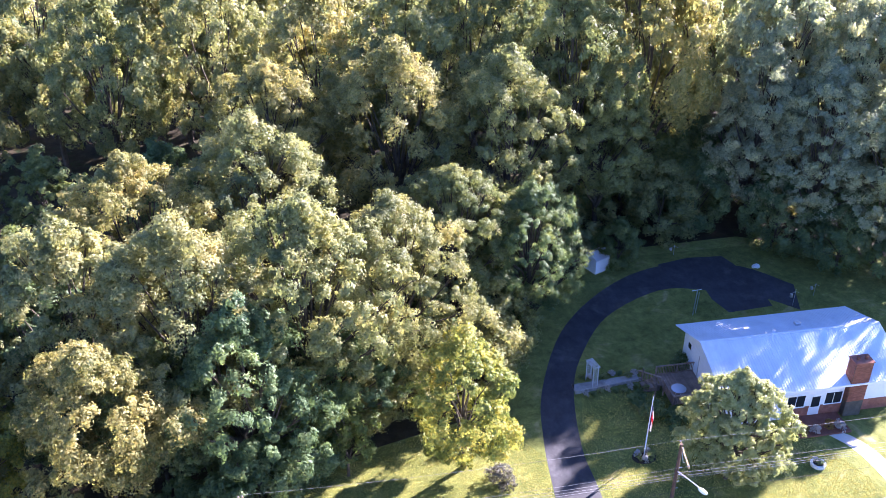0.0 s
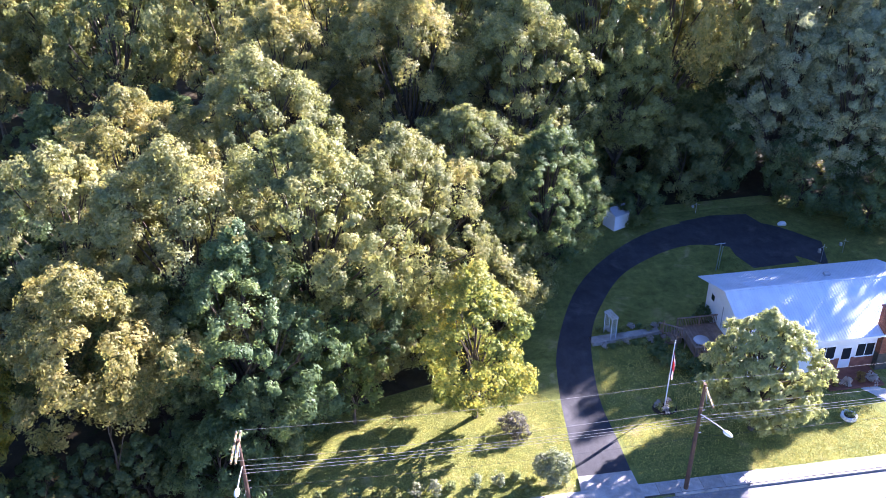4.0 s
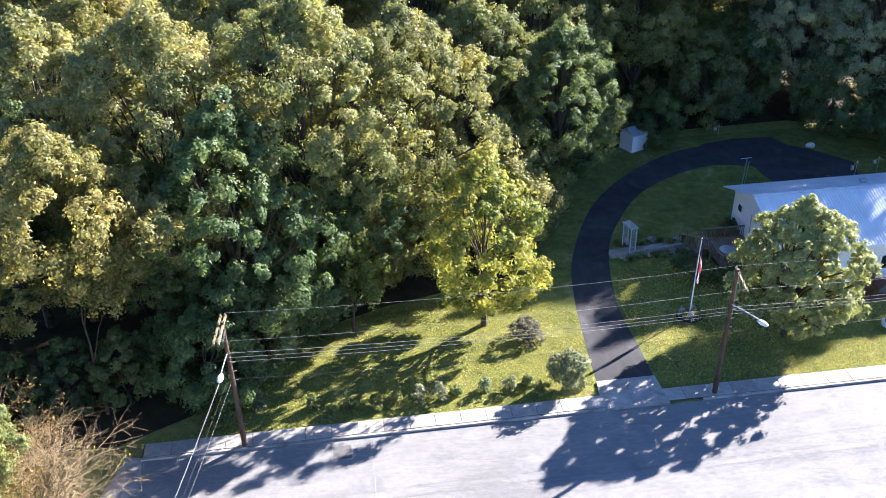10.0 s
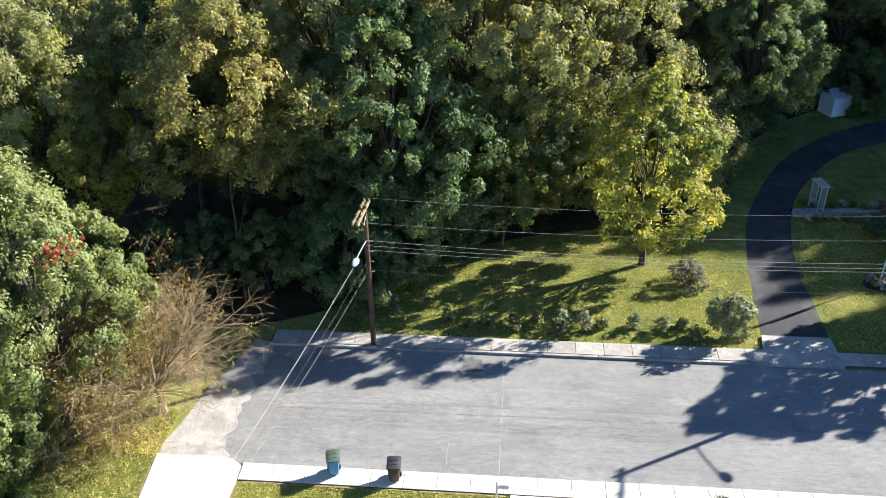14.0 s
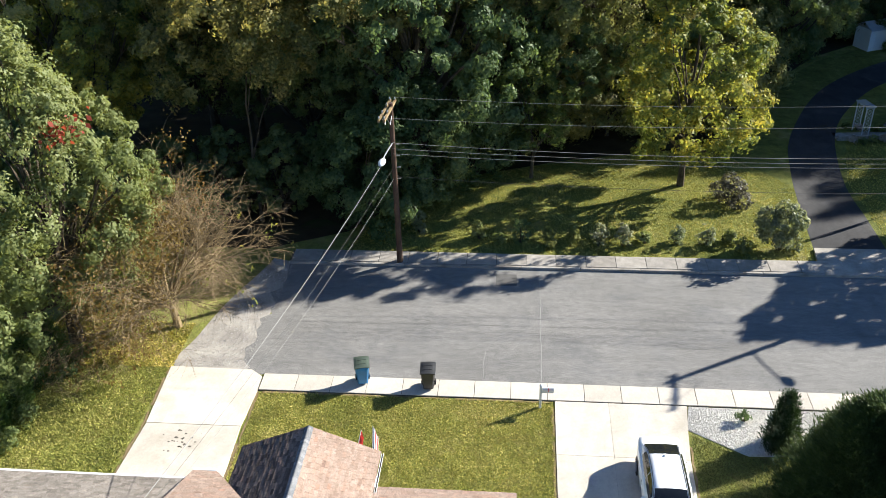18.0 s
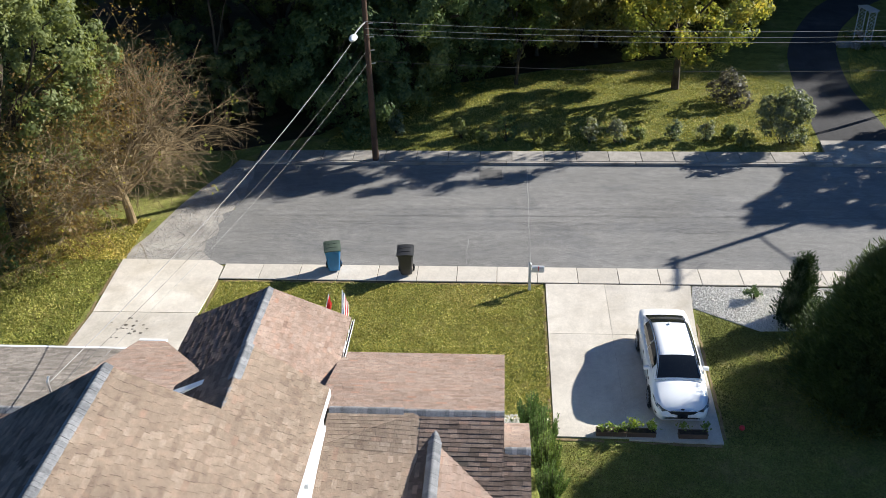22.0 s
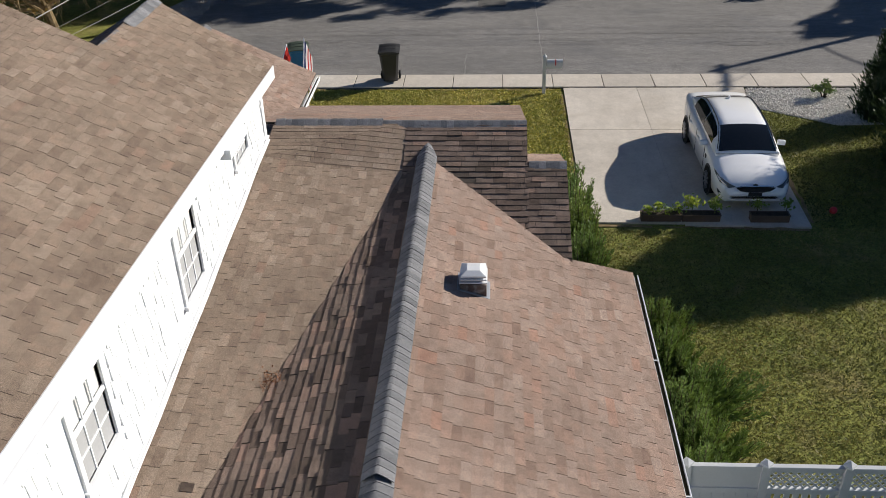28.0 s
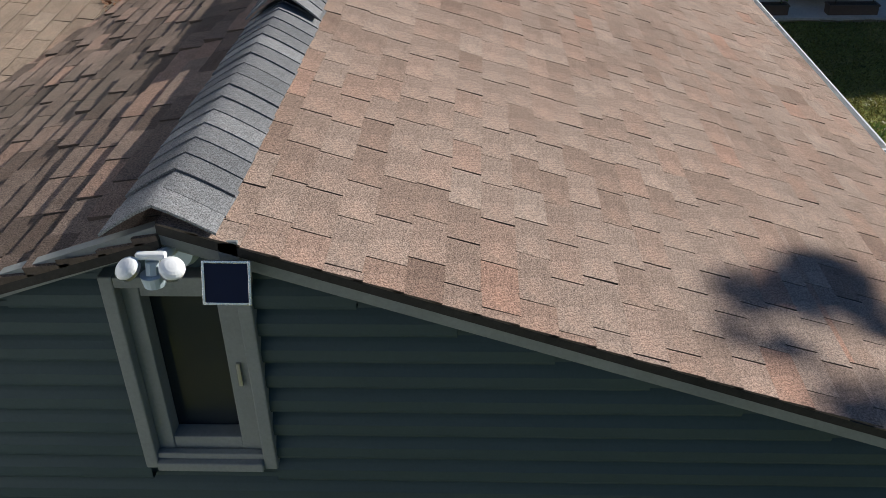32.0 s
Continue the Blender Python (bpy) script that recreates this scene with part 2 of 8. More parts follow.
M_LEAFDARK = leaves("leaves_dark", [(0.30, (0.073, 0.119, 0.060)), (0.5, (0.140, 0.200, 0.088)), (0.65, (0.230, 0.278, 0.110)), (0.8, (0.343, 0.344, 0.131))], shine=0.2, drift=0.8)
# blue-green leaves, paled so that haze over the right-hand trees is in the colour
M_LEAFHAZY = leaves("leaves_hazy_blue_green", [(0.30, (0.203, 0.246, 0.171)), (0.5, (0.339, 0.371, 0.235)), (0.7, (0.546, 0.520, 0.276))], shine=0.25, drift=0.8)
M_LEAFGOLD = leaves("leaves_gold", [(0.28, (0.114, 0.165, 0.054)), (0.45, (0.209, 0.254, 0.069)), (0.58, (0.331, 0.338, 0.079)), (0.72, (0.473, 0.407, 0.084))], shine=0.2, drift=0.72)
M_LEAFPALE = leaves("leaves_pale", [(0.1, (0.120, 0.157, 0.062)), (0.5, (0.239, 0.271, 0.105)), (0.95, (0.395, 0.395, 0.169))], shine=0.25)
M_LEAFBROWN = leaves("leaves_brown", [(0.1, (0.127, 0.082, 0.031)), (0.5, (0.236, 0.156, 0.055)), (0.95, (0.304, 0.257, 0.081))])
M_LEAFRED = leaves("leaves_red", [(0.1, (0.25, 0.04, 0.03)), (0.95, (0.45, 0.10, 0.06))])
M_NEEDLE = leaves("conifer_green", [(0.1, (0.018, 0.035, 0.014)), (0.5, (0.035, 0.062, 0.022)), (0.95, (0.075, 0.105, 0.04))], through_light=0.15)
M_JUNIPER = leaves("juniper_green", [(0.1, (0.063, 0.109, 0.035)), (0.5, (0.130, 0.207, 0.058)), (0.95, (0.265, 0.346, 0.109))], through_light=0.2)
M_JUNIPERDARK = leaves("juniper_dark_green", [(0.2, (0.032, 0.056, 0.018)), (0.5, (0.066, 0.100, 0.030)), (0.8, (0.130, 0.165, 0.052))], through_light=0.2)
M_BLOSSOM = leaves("pale_blossom", [(0.1, (0.30, 0.27, 0.25)), (0.95, (0.55, 0.50, 0.50))], through_light=0.2)
M_STONE = surface("pale_stone", (0.60, 0.575, 0.53), (0.78, 0.75, 0.70), big=9.0, small=80, rough=0.9, relief=0.3, grain=0.2)


def plain(name, col, rough=0.5, metal=0.0, spec=0.5, wear=0.06, coat=0.0, small=35):
    """Paint, plastic, metal: one colour with slight wear in tone and gloss."""
    m = surface(name, tuple(c * (1 - wear) for c in col), tuple(min(1, c * (1 + wear)) for c in col), big=2.0, small=small, rough=rough, relief=0.05, metal=metal, grain=wear, spec=spec)
    m.node_tree.nodes["Principled BSDF"].inputs["Coat Weight"].default_value = coat
    return m


M_CARWHITE = plain("car_white", (0.92, 0.92, 0.92), 0.28, coat=0.8, wear=0.015)
M_CARGLASS, _t, _b = nodes_of("car_glass")
_b.inputs["Base Color"].default_value = (0.012, 0.014, 0.016, 1)
_b.inputs["Roughness"].default_value, _b.inputs["Specular IOR Level"].default_value = 0.04, 0.6
M_BLACK = plain("black_plastic", (0.018, 0.018, 0.02), 0.5)
M_RUBBER = plain("rubber", (0.02, 0.02, 0.02), 0.85, spec=0.2)
M_CHROME = plain("bright_metal", (0.62, 0.62, 0.64), 0.25, metal=1.0)
M_ALLOY = plain("alloy", (0.45, 0.45, 0.47), 0.35, metal=0.9)
M_LAMPGLASS = plain("headlight_lens", (0.10, 0.11, 0.12), 0.08, spec=0.8)
M_BINBLUE = plain("blue_plastic", (0.02, 0.16, 0.36), 0.45, wear=0.12)
M_BINGREEN = plain("green_grey_lid", (0.065, 0.085, 0.065), 0.45, wear=0.12)
M_BINBLACK = plain("black_bin_plastic", (0.028, 0.028, 0.03), 0.5, wear=0.15)
M_GALV = plain("galvanised", (0.50, 0.51, 0.52), 0.4, metal=0.8, wear=0.15)
M_LAMPWHITE = plain("white_enamel", (0.75, 0.76, 0.77), 0.35)
M_VINYL = plain("white_vinyl", (0.55, 0.56, 0.57), 0.4, wear=0.04)
M_SOLAR = plain("solar_cell", (0.006, 0.010, 0.035), 0.3, spec=0.12)
M_CABLE = plain("pale_cable", (0.30, 0.29, 0.275), 0.7)
M_DARKCABLE = plain("dark_cable", (0.035, 0.035, 0.035), 0.6)
M_REDCLOTH = plain("red_cloth", (0.55, 0.05, 0.04), 0.8, spec=0.1)
M_WHITECLOTH = plain("white_cloth", (0.72, 0.70, 0.68), 0.8, spec=0.1)
M_BLUECLOTH = plain("navy_cloth", (0.03, 0.045, 0.12), 0.8, spec=0.1)
M_YELLOWCLOTH = plain("yellow_cloth", (0.65, 0.60, 0.35), 0.8, spec=0.1)
M_WOOD = surface("weathered_wood", (0.20, 0.135, 0.10), (0.33, 0.235, 0.175), big=1.5, small=30, rough=0.85, relief=0.3, grain=0.25, vary=0.2)
M_TERRACOTTA = plain("planter_brown", (0.12, 0.075, 0.05), 0.7, wear=0.2)
M_EARTH = surface("potting_soil", (0.03, 0.022, 0.015), (0.07, 0.05, 0.035), big=8, small=60, relief=0.8, grain=0.4)
M_BLIND = plain("window_blind", (0.68, 0.68, 0.66), 0.6, wear=0.05)
M_SCREEN = plain("insect_screen", (0.40, 0.405, 0.41), 0.7)
M_RUST = plain("rusty_leaves", (0.26, 0.11, 0.05), 0.9, wear=0.3)
M_REDBALL = plain("red_ball", (0.6, 0.03, 0.04), 0.4)
M_LEAFSTRAW = leaves("leaves_straw", [(0.3, (0.109, 0.132, 0.051)), (0.45, (0.210, 0.205, 0.075)), (0.58, (0.336, 0.296, 0.106)), (0.72, (0.454, 0.377, 0.140))], shine=0.2, drift=0.75)
M_LEAFHOAR = leaves("leaves_flowering", [(0.1, (0.11, 0.14, 0.075)), (0.45, (0.20, 0.23, 0.13)), (0.7, (0.36, 0.35, 0.26)), (0.95, (0.60, 0.57, 0.50))])
M_LEAFDUSK = leaves("leaves_dusky", [(0.1, (0.07, 0.065, 0.06)), (0.5, (0.12, 0.11, 0.10)), (0.95, (0.22, 0.19, 0.17))])
M_LEAFSILVER = leaves("leaves_silvery", [(0.1, (0.226, 0.237, 0.103)), (0.5, (0.403, 0.398, 0.179)), (0.95, (0.630, 0.581, 0.293))], shine=0.3)
M_GRASSDEEP = surface("deep_lawn_grass", (0.112, 0.132, 0.030), (0.215, 0.220, 0.055), big=0.35, small=14.0, rough=0.95, relief=0.9, stain=(0.36, 0.29, 0.14), stain_scale=0.35, stain_lo=0.58, stain_hi=0.78, grain=0.6, spec=0.15, dist=0.06)


def mottle(m, sx, sy, dark, light, detail=6, rough_n=0.7, lo=0.3, hi=0.7):
    """Streaks or blotches of wear over a surface's colour; sx, sy: how fine along x and y."""
    t = m.node_tree
    b = t.nodes["Principled BSDF"]
    src = b.inputs["Base Color"].links[0].from_socket
    co = t.nodes.new("ShaderNodeTexCoord")
    mp = t.nodes.new("ShaderNodeMapping")
    mp.inputs["Scale"].default_value = (sx, sy, 1.0)
    n = t.nodes.new("ShaderNodeTexNoise")
    n.inputs["Scale"].default_value, n.inputs["Detail"].default_value, n.inputs["Roughness"].default_value = 1.0, detail, rough_n
    t.links.new(co.outputs["Object"], mp.inputs["Vector"])
    t.links.new(mp.outputs["Vector"], n.inputs["Vector"])
    col = blend(t, src, ramp(t, n.outputs["Fac"], [(lo, (dark,) * 3), (hi, (light,) * 3)]), 1.0, "MULTIPLY")
    t.links.new(col, b.inputs["Base Color"])


mottle(M_ASPHALT, 0.25, 1.2, 0.88, 1.10)
mottle(M_ASPHALT, 2.2, 4.5, 0.78, 1.18, 5, 0.85, 0.36, 0.64)
mottle(M_ASPHALT, 16.0, 16.0, 0.74, 1.24, 3, 0.8, 0.36, 0.64)
mottle(M_DARKASPHALT, 1.2, 0.8, 0.75, 1.45)
mottle(M_CONCRETE, 1.6, 1.0, 0.84, 1.08)
mottle(M_CONCRETE, 7.0, 7.0, 0.90, 1.05, 4, 0.8)
mottle(M_OLDCONCRETE, 1.5, 1.5, 0.75, 1.12)
mottle(M_GRASS, 1.7, 1.7, 0.68, 1.22, 6, 0.8, 0.33, 0.66)
mottle(M_GRASSDEEP, 1.4, 1.4, 0.68, 1.25, 6, 0.8, 0.33, 0.66)
mottle(M_METALROOF, 1.5, 0.25, 0.88, 1.05)
# ---- building helpers ----
def mesh_ob(name, bm, material, parent=None, label=""):
    me = bpy.data.meshes.new(name)
    bm.to_mesh(me)
    bm.free()
    return mesh_link(name, me, material, parent, label)


def mesh_link(name, me, material, parent=None, label=""):
    if not me.materials:
        for m in material if isinstance(material, (list, tuple)) else [material]:
            me.materials.append(m)
    ob = new(name, me)
    if parent:
        ob.parent = parent
    if label:
        ob["label"] = label
    return ob


part = mesh_ob


def thing(name, label, category, group="", at=(0, 0, 0), kind=""):
    ob = new(name)
    ob.empty_display_size = 0.2
    ob.location = at
    return tagged(ob, label, category, group, kind)


def box(bm, lo, hi, bevel=0.0, m=None):
    """A box between two corners, bevelled if asked, turned by m."""
    r = bmesh.ops.create_cube(bm, size=1.0)
    vs = r["verts"]
    for v in vs:
        v.co = Vector([l + (c + 0.5) * (h - l) for c, l, h in zip(v.co, lo, hi)])
    if bevel:
        es = list({e for v in vs for e in v.link_edges})
        out = bmesh.ops.bevel(bm, geom=es, offset=bevel, segments=2, affect="EDGES", profile=0.5)
        vs = list({v for f in out["faces"] for v in f.verts} | {v for v in vs if v.is_valid})
    if m is not None:
        for v in vs:
            v.co = m @ v.co
    return vs


def boxes(*spans, bevel=0.0):
    bm = bmesh.new()
    for lo, hi in spans:
        box(bm, lo, hi, bevel)
    return bm


def tube(bm, pts, radii, sides=8, cap=True):
    """A tapered tube through points."""
    pts = [Vector(p) for p in pts]
    rings = []
    side = Vector((1, 0, 0))
    for i, p in enumerate(pts):
        d = (pts[min(i + 1, len(pts) - 1)] - pts[max(i - 1, 0)]).normalized()
        side = side - d * side.dot(d)
        if side.length < 0.1:
            side = Vector((0, 1, 0)) - d * d.y
        side.normalize()
        up = d.cross(side)
        rings.append([bm.verts.new(p + (side * math.cos(a) + up * math.sin(a)) * radii[i]) for a in [k * 2 * math.pi / sides for k in range(sides)]])
    for a, b in zip(rings, rings[1:]):
        for k in range(sides):
            bm.faces.new((a[k], a[(k + 1) % sides], b[(k + 1) % sides], b[k]))
    if cap:
        bm.faces.new(rings[0][::-1])
        bm.faces.new(rings[-1])
    return bm


def slab(bm, outline, z0, z1):
    """A flat body over an outline of (x, y)."""
    lo = [bm.verts.new((x, y, z0)) for x, y in outline]
    hi = [bm.verts.new((x, y, z1)) for x, y in outline]
    n = len(outline)
    bm.faces.new(hi)
    bm.faces.new(lo[::-1])
    for i in range(n):
        bm.faces.new((lo[i], lo[(i + 1) % n], hi[(i + 1) % n], hi[i]))
    bmesh.ops.recalc_face_normals(bm, faces=bm.faces[:])
    return bm


def spline(pts, n=6):
    """A smooth line through points (Catmull-Rom)."""
    P = [np.array(p, float) for p in pts]
    P = [2 * P[0] - P[1]] + P + [2 * P[-1] - P[-2]]
    out = []
    for i in range(1, len(P) - 2):
        for k in range(n):
            t = k / n
            a, b, c, d = P[i - 1:i + 3]
            out.append(0.5 * (2 * b + (c - a) * t + (2 * a - 5 * b + 4 * c - d) * t * t + (3 * b - a - 3 * c + d) * t ** 3))
    out.append(P[-2])
    return [tuple(p) for p in out]


def quads_mesh(name, verts, count):
    """A mesh of loose quads from an array of corners."""
    me = bpy.data.meshes.new(name)
    me.vertices.add(count * 4)
    me.vertices.foreach_set("co", verts.astype(np.float32).ravel())
    me.loops.add(count * 4)
    me.loops.foreach_set("vertex_index", np.arange(count * 4, dtype=np.int32))
    me.polygons.add(count)
    me.polygons.foreach_set("loop_start", np.arange(0, count * 4, 4, dtype=np.int32))
    me.update(calc_edges=True)
    return me


def leaf_quads(centres, outward, size, rng, flat=0.5, long=1.5):
    """Folded leaf sprays: rhombs at the centres, turned partly outward and partly at random."""
    n = len(centres)
    nor = outward * flat + rng.normal(size=(n, 3)) * 0.42 + np.array([0, 0, 0.22])
    nor /= np.linalg.norm(nor, axis=1, keepdims=True)
    a = np.cross(nor, rng.normal(size=(n, 3)))
    a /= np.linalg.norm(a, axis=1, keepdims=True)
    b = np.cross(nor, a)
    s = (size * rng.uniform(0.6, 1.4, n))[:, None]
    a, b = a * s * long * 0.5, b * s * 0.5
    droop = nor * s * 0.18
    return np.stack([centres - a - droop, centres - b * 0.9 + a * 0.1, centres + a - droop, centres + b * 0.9 + a * 0.1], 1)


def tris_mesh(name, verts, count):
    """A mesh of loose triangles from an array of corners."""
    me = bpy.data.meshes.new(name)
    me.vertices.add(count * 3)
    me.vertices.foreach_set("co", verts.astype(np.float32).ravel())
    me.loops.add(count * 3)
    me.loops.foreach_set("vertex_index", np.arange(count * 3, dtype=np.int32))
    me.polygons.add(count)
    me.polygons.foreach_set("loop_start", np.arange(0, count * 3, 3, dtype=np.int32))
    me.update(calc_edges=True)
    return me


def puffed_crown(name, seed, radius, height, base, leaf=0.2, puffs=70, clumps=13, per=66, top=0.9, puff=(0.15, 0.25), hollow=0.3, flat=1.15):
    """A broadleaf crown: puffs of foliage stand on an uneven body, clumps on each puff, fine leaves on each clump."""
    rng = np.random.default_rng(seed)
    ph = rng.uniform(0, 6.28, 4)
    P = []
    for i in range(puffs):
        z = (i + 0.5) / puffs
        a = i * 2.399 + rng.uniform(-0.35, 0.35)
        ring = math.sin(math.pi * min(1, 0.14 + z * top)) ** 0.62 * (1 + 0.16 * math.sin(2 * a + ph[0] + 3 * z) + 0.12 * math.sin(3 * a + ph[1] - 4 * z))
        r = radius * rng.uniform(*puff)
        rr = radius * ring * math.sqrt(rng.uniform(hollow, 1.0)) * 0.92
        lift = 0.05 * math.sin(2 * a + ph[2]) + rng.uniform(-0.04, 0.04)
        P.append((rr * math.cos(a), rr * math.sin(a), base + height * (0.06 + 0.86 * z + lift), r))
    P = np.array(P)
    mid = np.array([0, 0, base + height * 0.42])
    d = rng.normal(size=(puffs, clumps, 3))
    d /= np.linalg.norm(d, axis=2, keepdims=True)
    out = P[:, :3] - mid
    out /= np.linalg.norm(out, axis=1, keepdims=True) + 1e-6
    d = d + out[:, None] * 0.7 + np.array([0, 0, 0.45])
    d /= np.linalg.norm(d, axis=2, keepdims=True)
    c = P[:, None, :3] + d * (P[:, 3, None] * rng.uniform(0.4, 1.15, (puffs, clumps)))[..., None] * np.array([1, 1, 0.85])
    cr = P[:, 3, None] * rng.uniform(0.32, 0.52, (puffs, clumps))
    c, d, cr = c.reshape(-1, 3), d.reshape(-1, 3), cr.reshape(-1)
    k = len(c)
    off = rng.normal(size=(k, per, 3)) + d[:, None] * 0.75 + np.array([0, 0, 0.35])
    off /= np.linalg.norm(off, axis=2, keepdims=True)
    nor = (off + d[:, None] * 0.6).reshape(-1, 3) * flat + rng.normal(size=(k * per, 3)) * 0.42
    nor /= np.linalg.norm(nor, axis=1, keepdims=True)
    pts = (c[:, None] + off * (cr[:, None] * rng.uniform(0.35, 1.45, (k, per)))[..., None]).reshape(-1, 3)
    n = len(pts)
    a = np.cross(nor, rng.normal(size=(n, 3)))
    a /= np.linalg.norm(a, axis=1, keepdims=True)
    b = np.cross(nor, a)
    s = (leaf * rng.uniform(0.7, 1.3, n))[:, None]
    tri = np.stack([pts - a * s * 0.5 - nor * s * 0.08, pts + a * s * 0.1 - b * s * 0.48, pts + a * s * 0.62 + b * s * 0.40], 1)
    return tris_mesh(name, tri, n), P


def crown_mesh(name, seed, radius, height, base, leaf=0.3, count=9000, lobes=16, clump=0.55, per=26, top=0.9, squash=1.0):
    """A crown of clumps on lobes round an uneven body, from z = base up to base + height."""
    rng = np.random.default_rng(seed)
    L = []
    for i in range(lobes):
        z = (i + 0.5) / lobes
        ring = math.sin(math.pi * min(1, 0.12 + z * top)) ** 0.7
        a = i * 2.399 + rng.uniform(-0.4, 0.4)
        rr = radius * ring * rng.uniform(0.30, 0.80)
        L.append((rr * math.cos(a), rr * math.sin(a), base + height * (0.1 + 0.8 * z + rng.uniform(-0.05, 0.05)), radius * rng.uniform(0.22, 0.47)))
    L.append((0, 0, base + height * 0.55, radius * 0.5))
    L = np.array(L)
    area = L[:, 3] ** 2
    k = count // per
    which = rng.choice(len(L), k, p=area / area.sum())
    d = rng.normal(size=(k, 3))
    d[:, 2] = d[:, 2] * 0.9 + 0.25
    d /= np.linalg.norm(d, axis=1, keepdims=True)
    c = L[which, :3] + d * (L[which, 3] * rng.uniform(0.72, 1.06, k))[:, None] * np.array([1, 1, squash])
    inside = np.zeros(k, bool)
    for i in range(len(L)):
        inside |= (np.linalg.norm((c - L[i, :3]) / np.array([1, 1, squash]), axis=1) < L[i, 3] * 0.62) & (which != i)
    c, d = c[~inside], d[~inside]
    k = len(c)
    size = rng.uniform(0.6, 1.35, k) * clump
    off = rng.normal(size=(k, per, 3)) + d[:, None] * 0.7 + np.array([0, 0, 0.45])
    off /= np.linalg.norm(off, axis=2, keepdims=True)
    nor = off.reshape(-1, 3) + np.repeat(d, per, 0) * 0.4
    off *= (size[:, None] * rng.uniform(0.45, 1.12, (k, per)))[..., None]
    off[..., 2] *= 0.75
    pts = (c[:, None] + off).reshape(-1, 3)
    out = nor * 1.7
    q = leaf_quads(pts, out, leaf, rng)
    return quads_mesh(name, q, len(pts)), L


def skeleton_mesh(name, seed, lobes, trunk_r, base, wob=0.25, sides=7, thin=0.16):
    """A tapered trunk, and limbs that run out into the lobes of a crown."""
    rng = np.random.default_rng(seed)
    tb, lb = bmesh.new(), bmesh.new()
    top = float(lobes[:, 2].max())
    n = 6
    spine = [Vector((rng.normal() * wob * i / n, rng.normal() * wob * i / n, -0.3 + (top * 0.8 + 0.3) * i / n)) for i in range(n + 1)]
    tube(tb, spine, [trunk_r * (1.25 if i == 0 else 1 - 0.85 * i / n) for i in range(n + 1)], sides)
    for x, y, z, r in lobes:
        f = min(0.85, max(0.25, (z - 0.35 * r) / top * 0.62))
        k = f * n
        i = int(k)
        s = spine[i].lerp(spine[min(i + 1, n)], k - i)
        e = Vector((x, y, z))
        mid = s.lerp(e, 0.5) + Vector((rng.normal() * 0.3, rng.normal() * 0.3, 0.25))
        r0 = trunk_r * (1 - 0.8 * f) * 0.55
        tube(lb, [s, mid, e], [r0, r0 * 0.65, r0 * thin], 5)
        for _ in range(3):
            t = e + Vector(rng.normal(size=3)) * r * 0.6
            tube(lb, [mid.lerp(e, 0.6), e.lerp(t, 0.5) + Vector((0, 0, 0.1)), t], [r0 * 0.4, r0 * 0.25, r0 * 0.08], 4)
    return tb, lb


def tree(label, category, seed, radius, height, base, leaf_mat, bark, trunk_r=0.3, at=(0, 0, 0), group="", name="tree", limbs=5, **kw):
    ob = thing(name, label, category, group, at)
    me, lobes = puffed_crown("crown", seed, radius, height, base, **kw)
    tb, lb = skeleton_mesh("trunk", seed, lobes[::limbs], trunk_r, base)
    part("trunk", tb, bark, ob)
    part("limb", lb, bark, ob)
    mesh_link("crown", me, leaf_mat, ob)
    return ob


def shrub(name, label, seed, radius, height, leaf_mat, at, group="", leaf=0.07, count=1600, category="shrub", clump=0.16, lobes=7):
    ob = thing(name, label, category, group, at)
    me, L = crown_mesh("foliage", seed, radius, height, 0.02, leaf=leaf, count=count, lobes=lobes, clump=clump, per=16)
    bm = bmesh.new()
    rng = np.random.default_rng(seed)
    for x, y, z, r in L:
        tube(bm, [(x * 0.1, y * 0.1, -0.05), (x * 0.5, y * 0.5, z * 0.55), (x, y, z)], [0.02, 0.014, 0.006], 4)
    part("stem", bm, M_BARK, ob)
    mesh_link("foliage", me, leaf_mat, ob)
    return ob


# shingles ------------------------------------------------------------
def clip_poly(poly, region):
    """Sutherland-Hodgman: poly within a convex, anticlockwise region."""
    for i in range(len(region)):
        a, b = region[i], region[(i + 1) % len(region)]
        nx, ny = a[1] - b[1], b[0] - a[0]
        out = []
        for k in range(len(poly)):
            p, q = poly[k], poly[(k + 1) % len(poly)]
            dp = (p[0] - a[0]) * nx + (p[1] - a[1]) * ny
            dq = (q[0] - a[0]) * nx + (q[1] - a[1]) * ny
            if dp >= 0:
                out.append(p)
            if dp * dq < 0:
                s = dp / (dp - dq)
                out.append((p[0] + (q[0] - p[0]) * s, p[1] + (q[1] - p[1]) * s))
        poly = out
        if len(poly) < 3:
            return []
    return poly


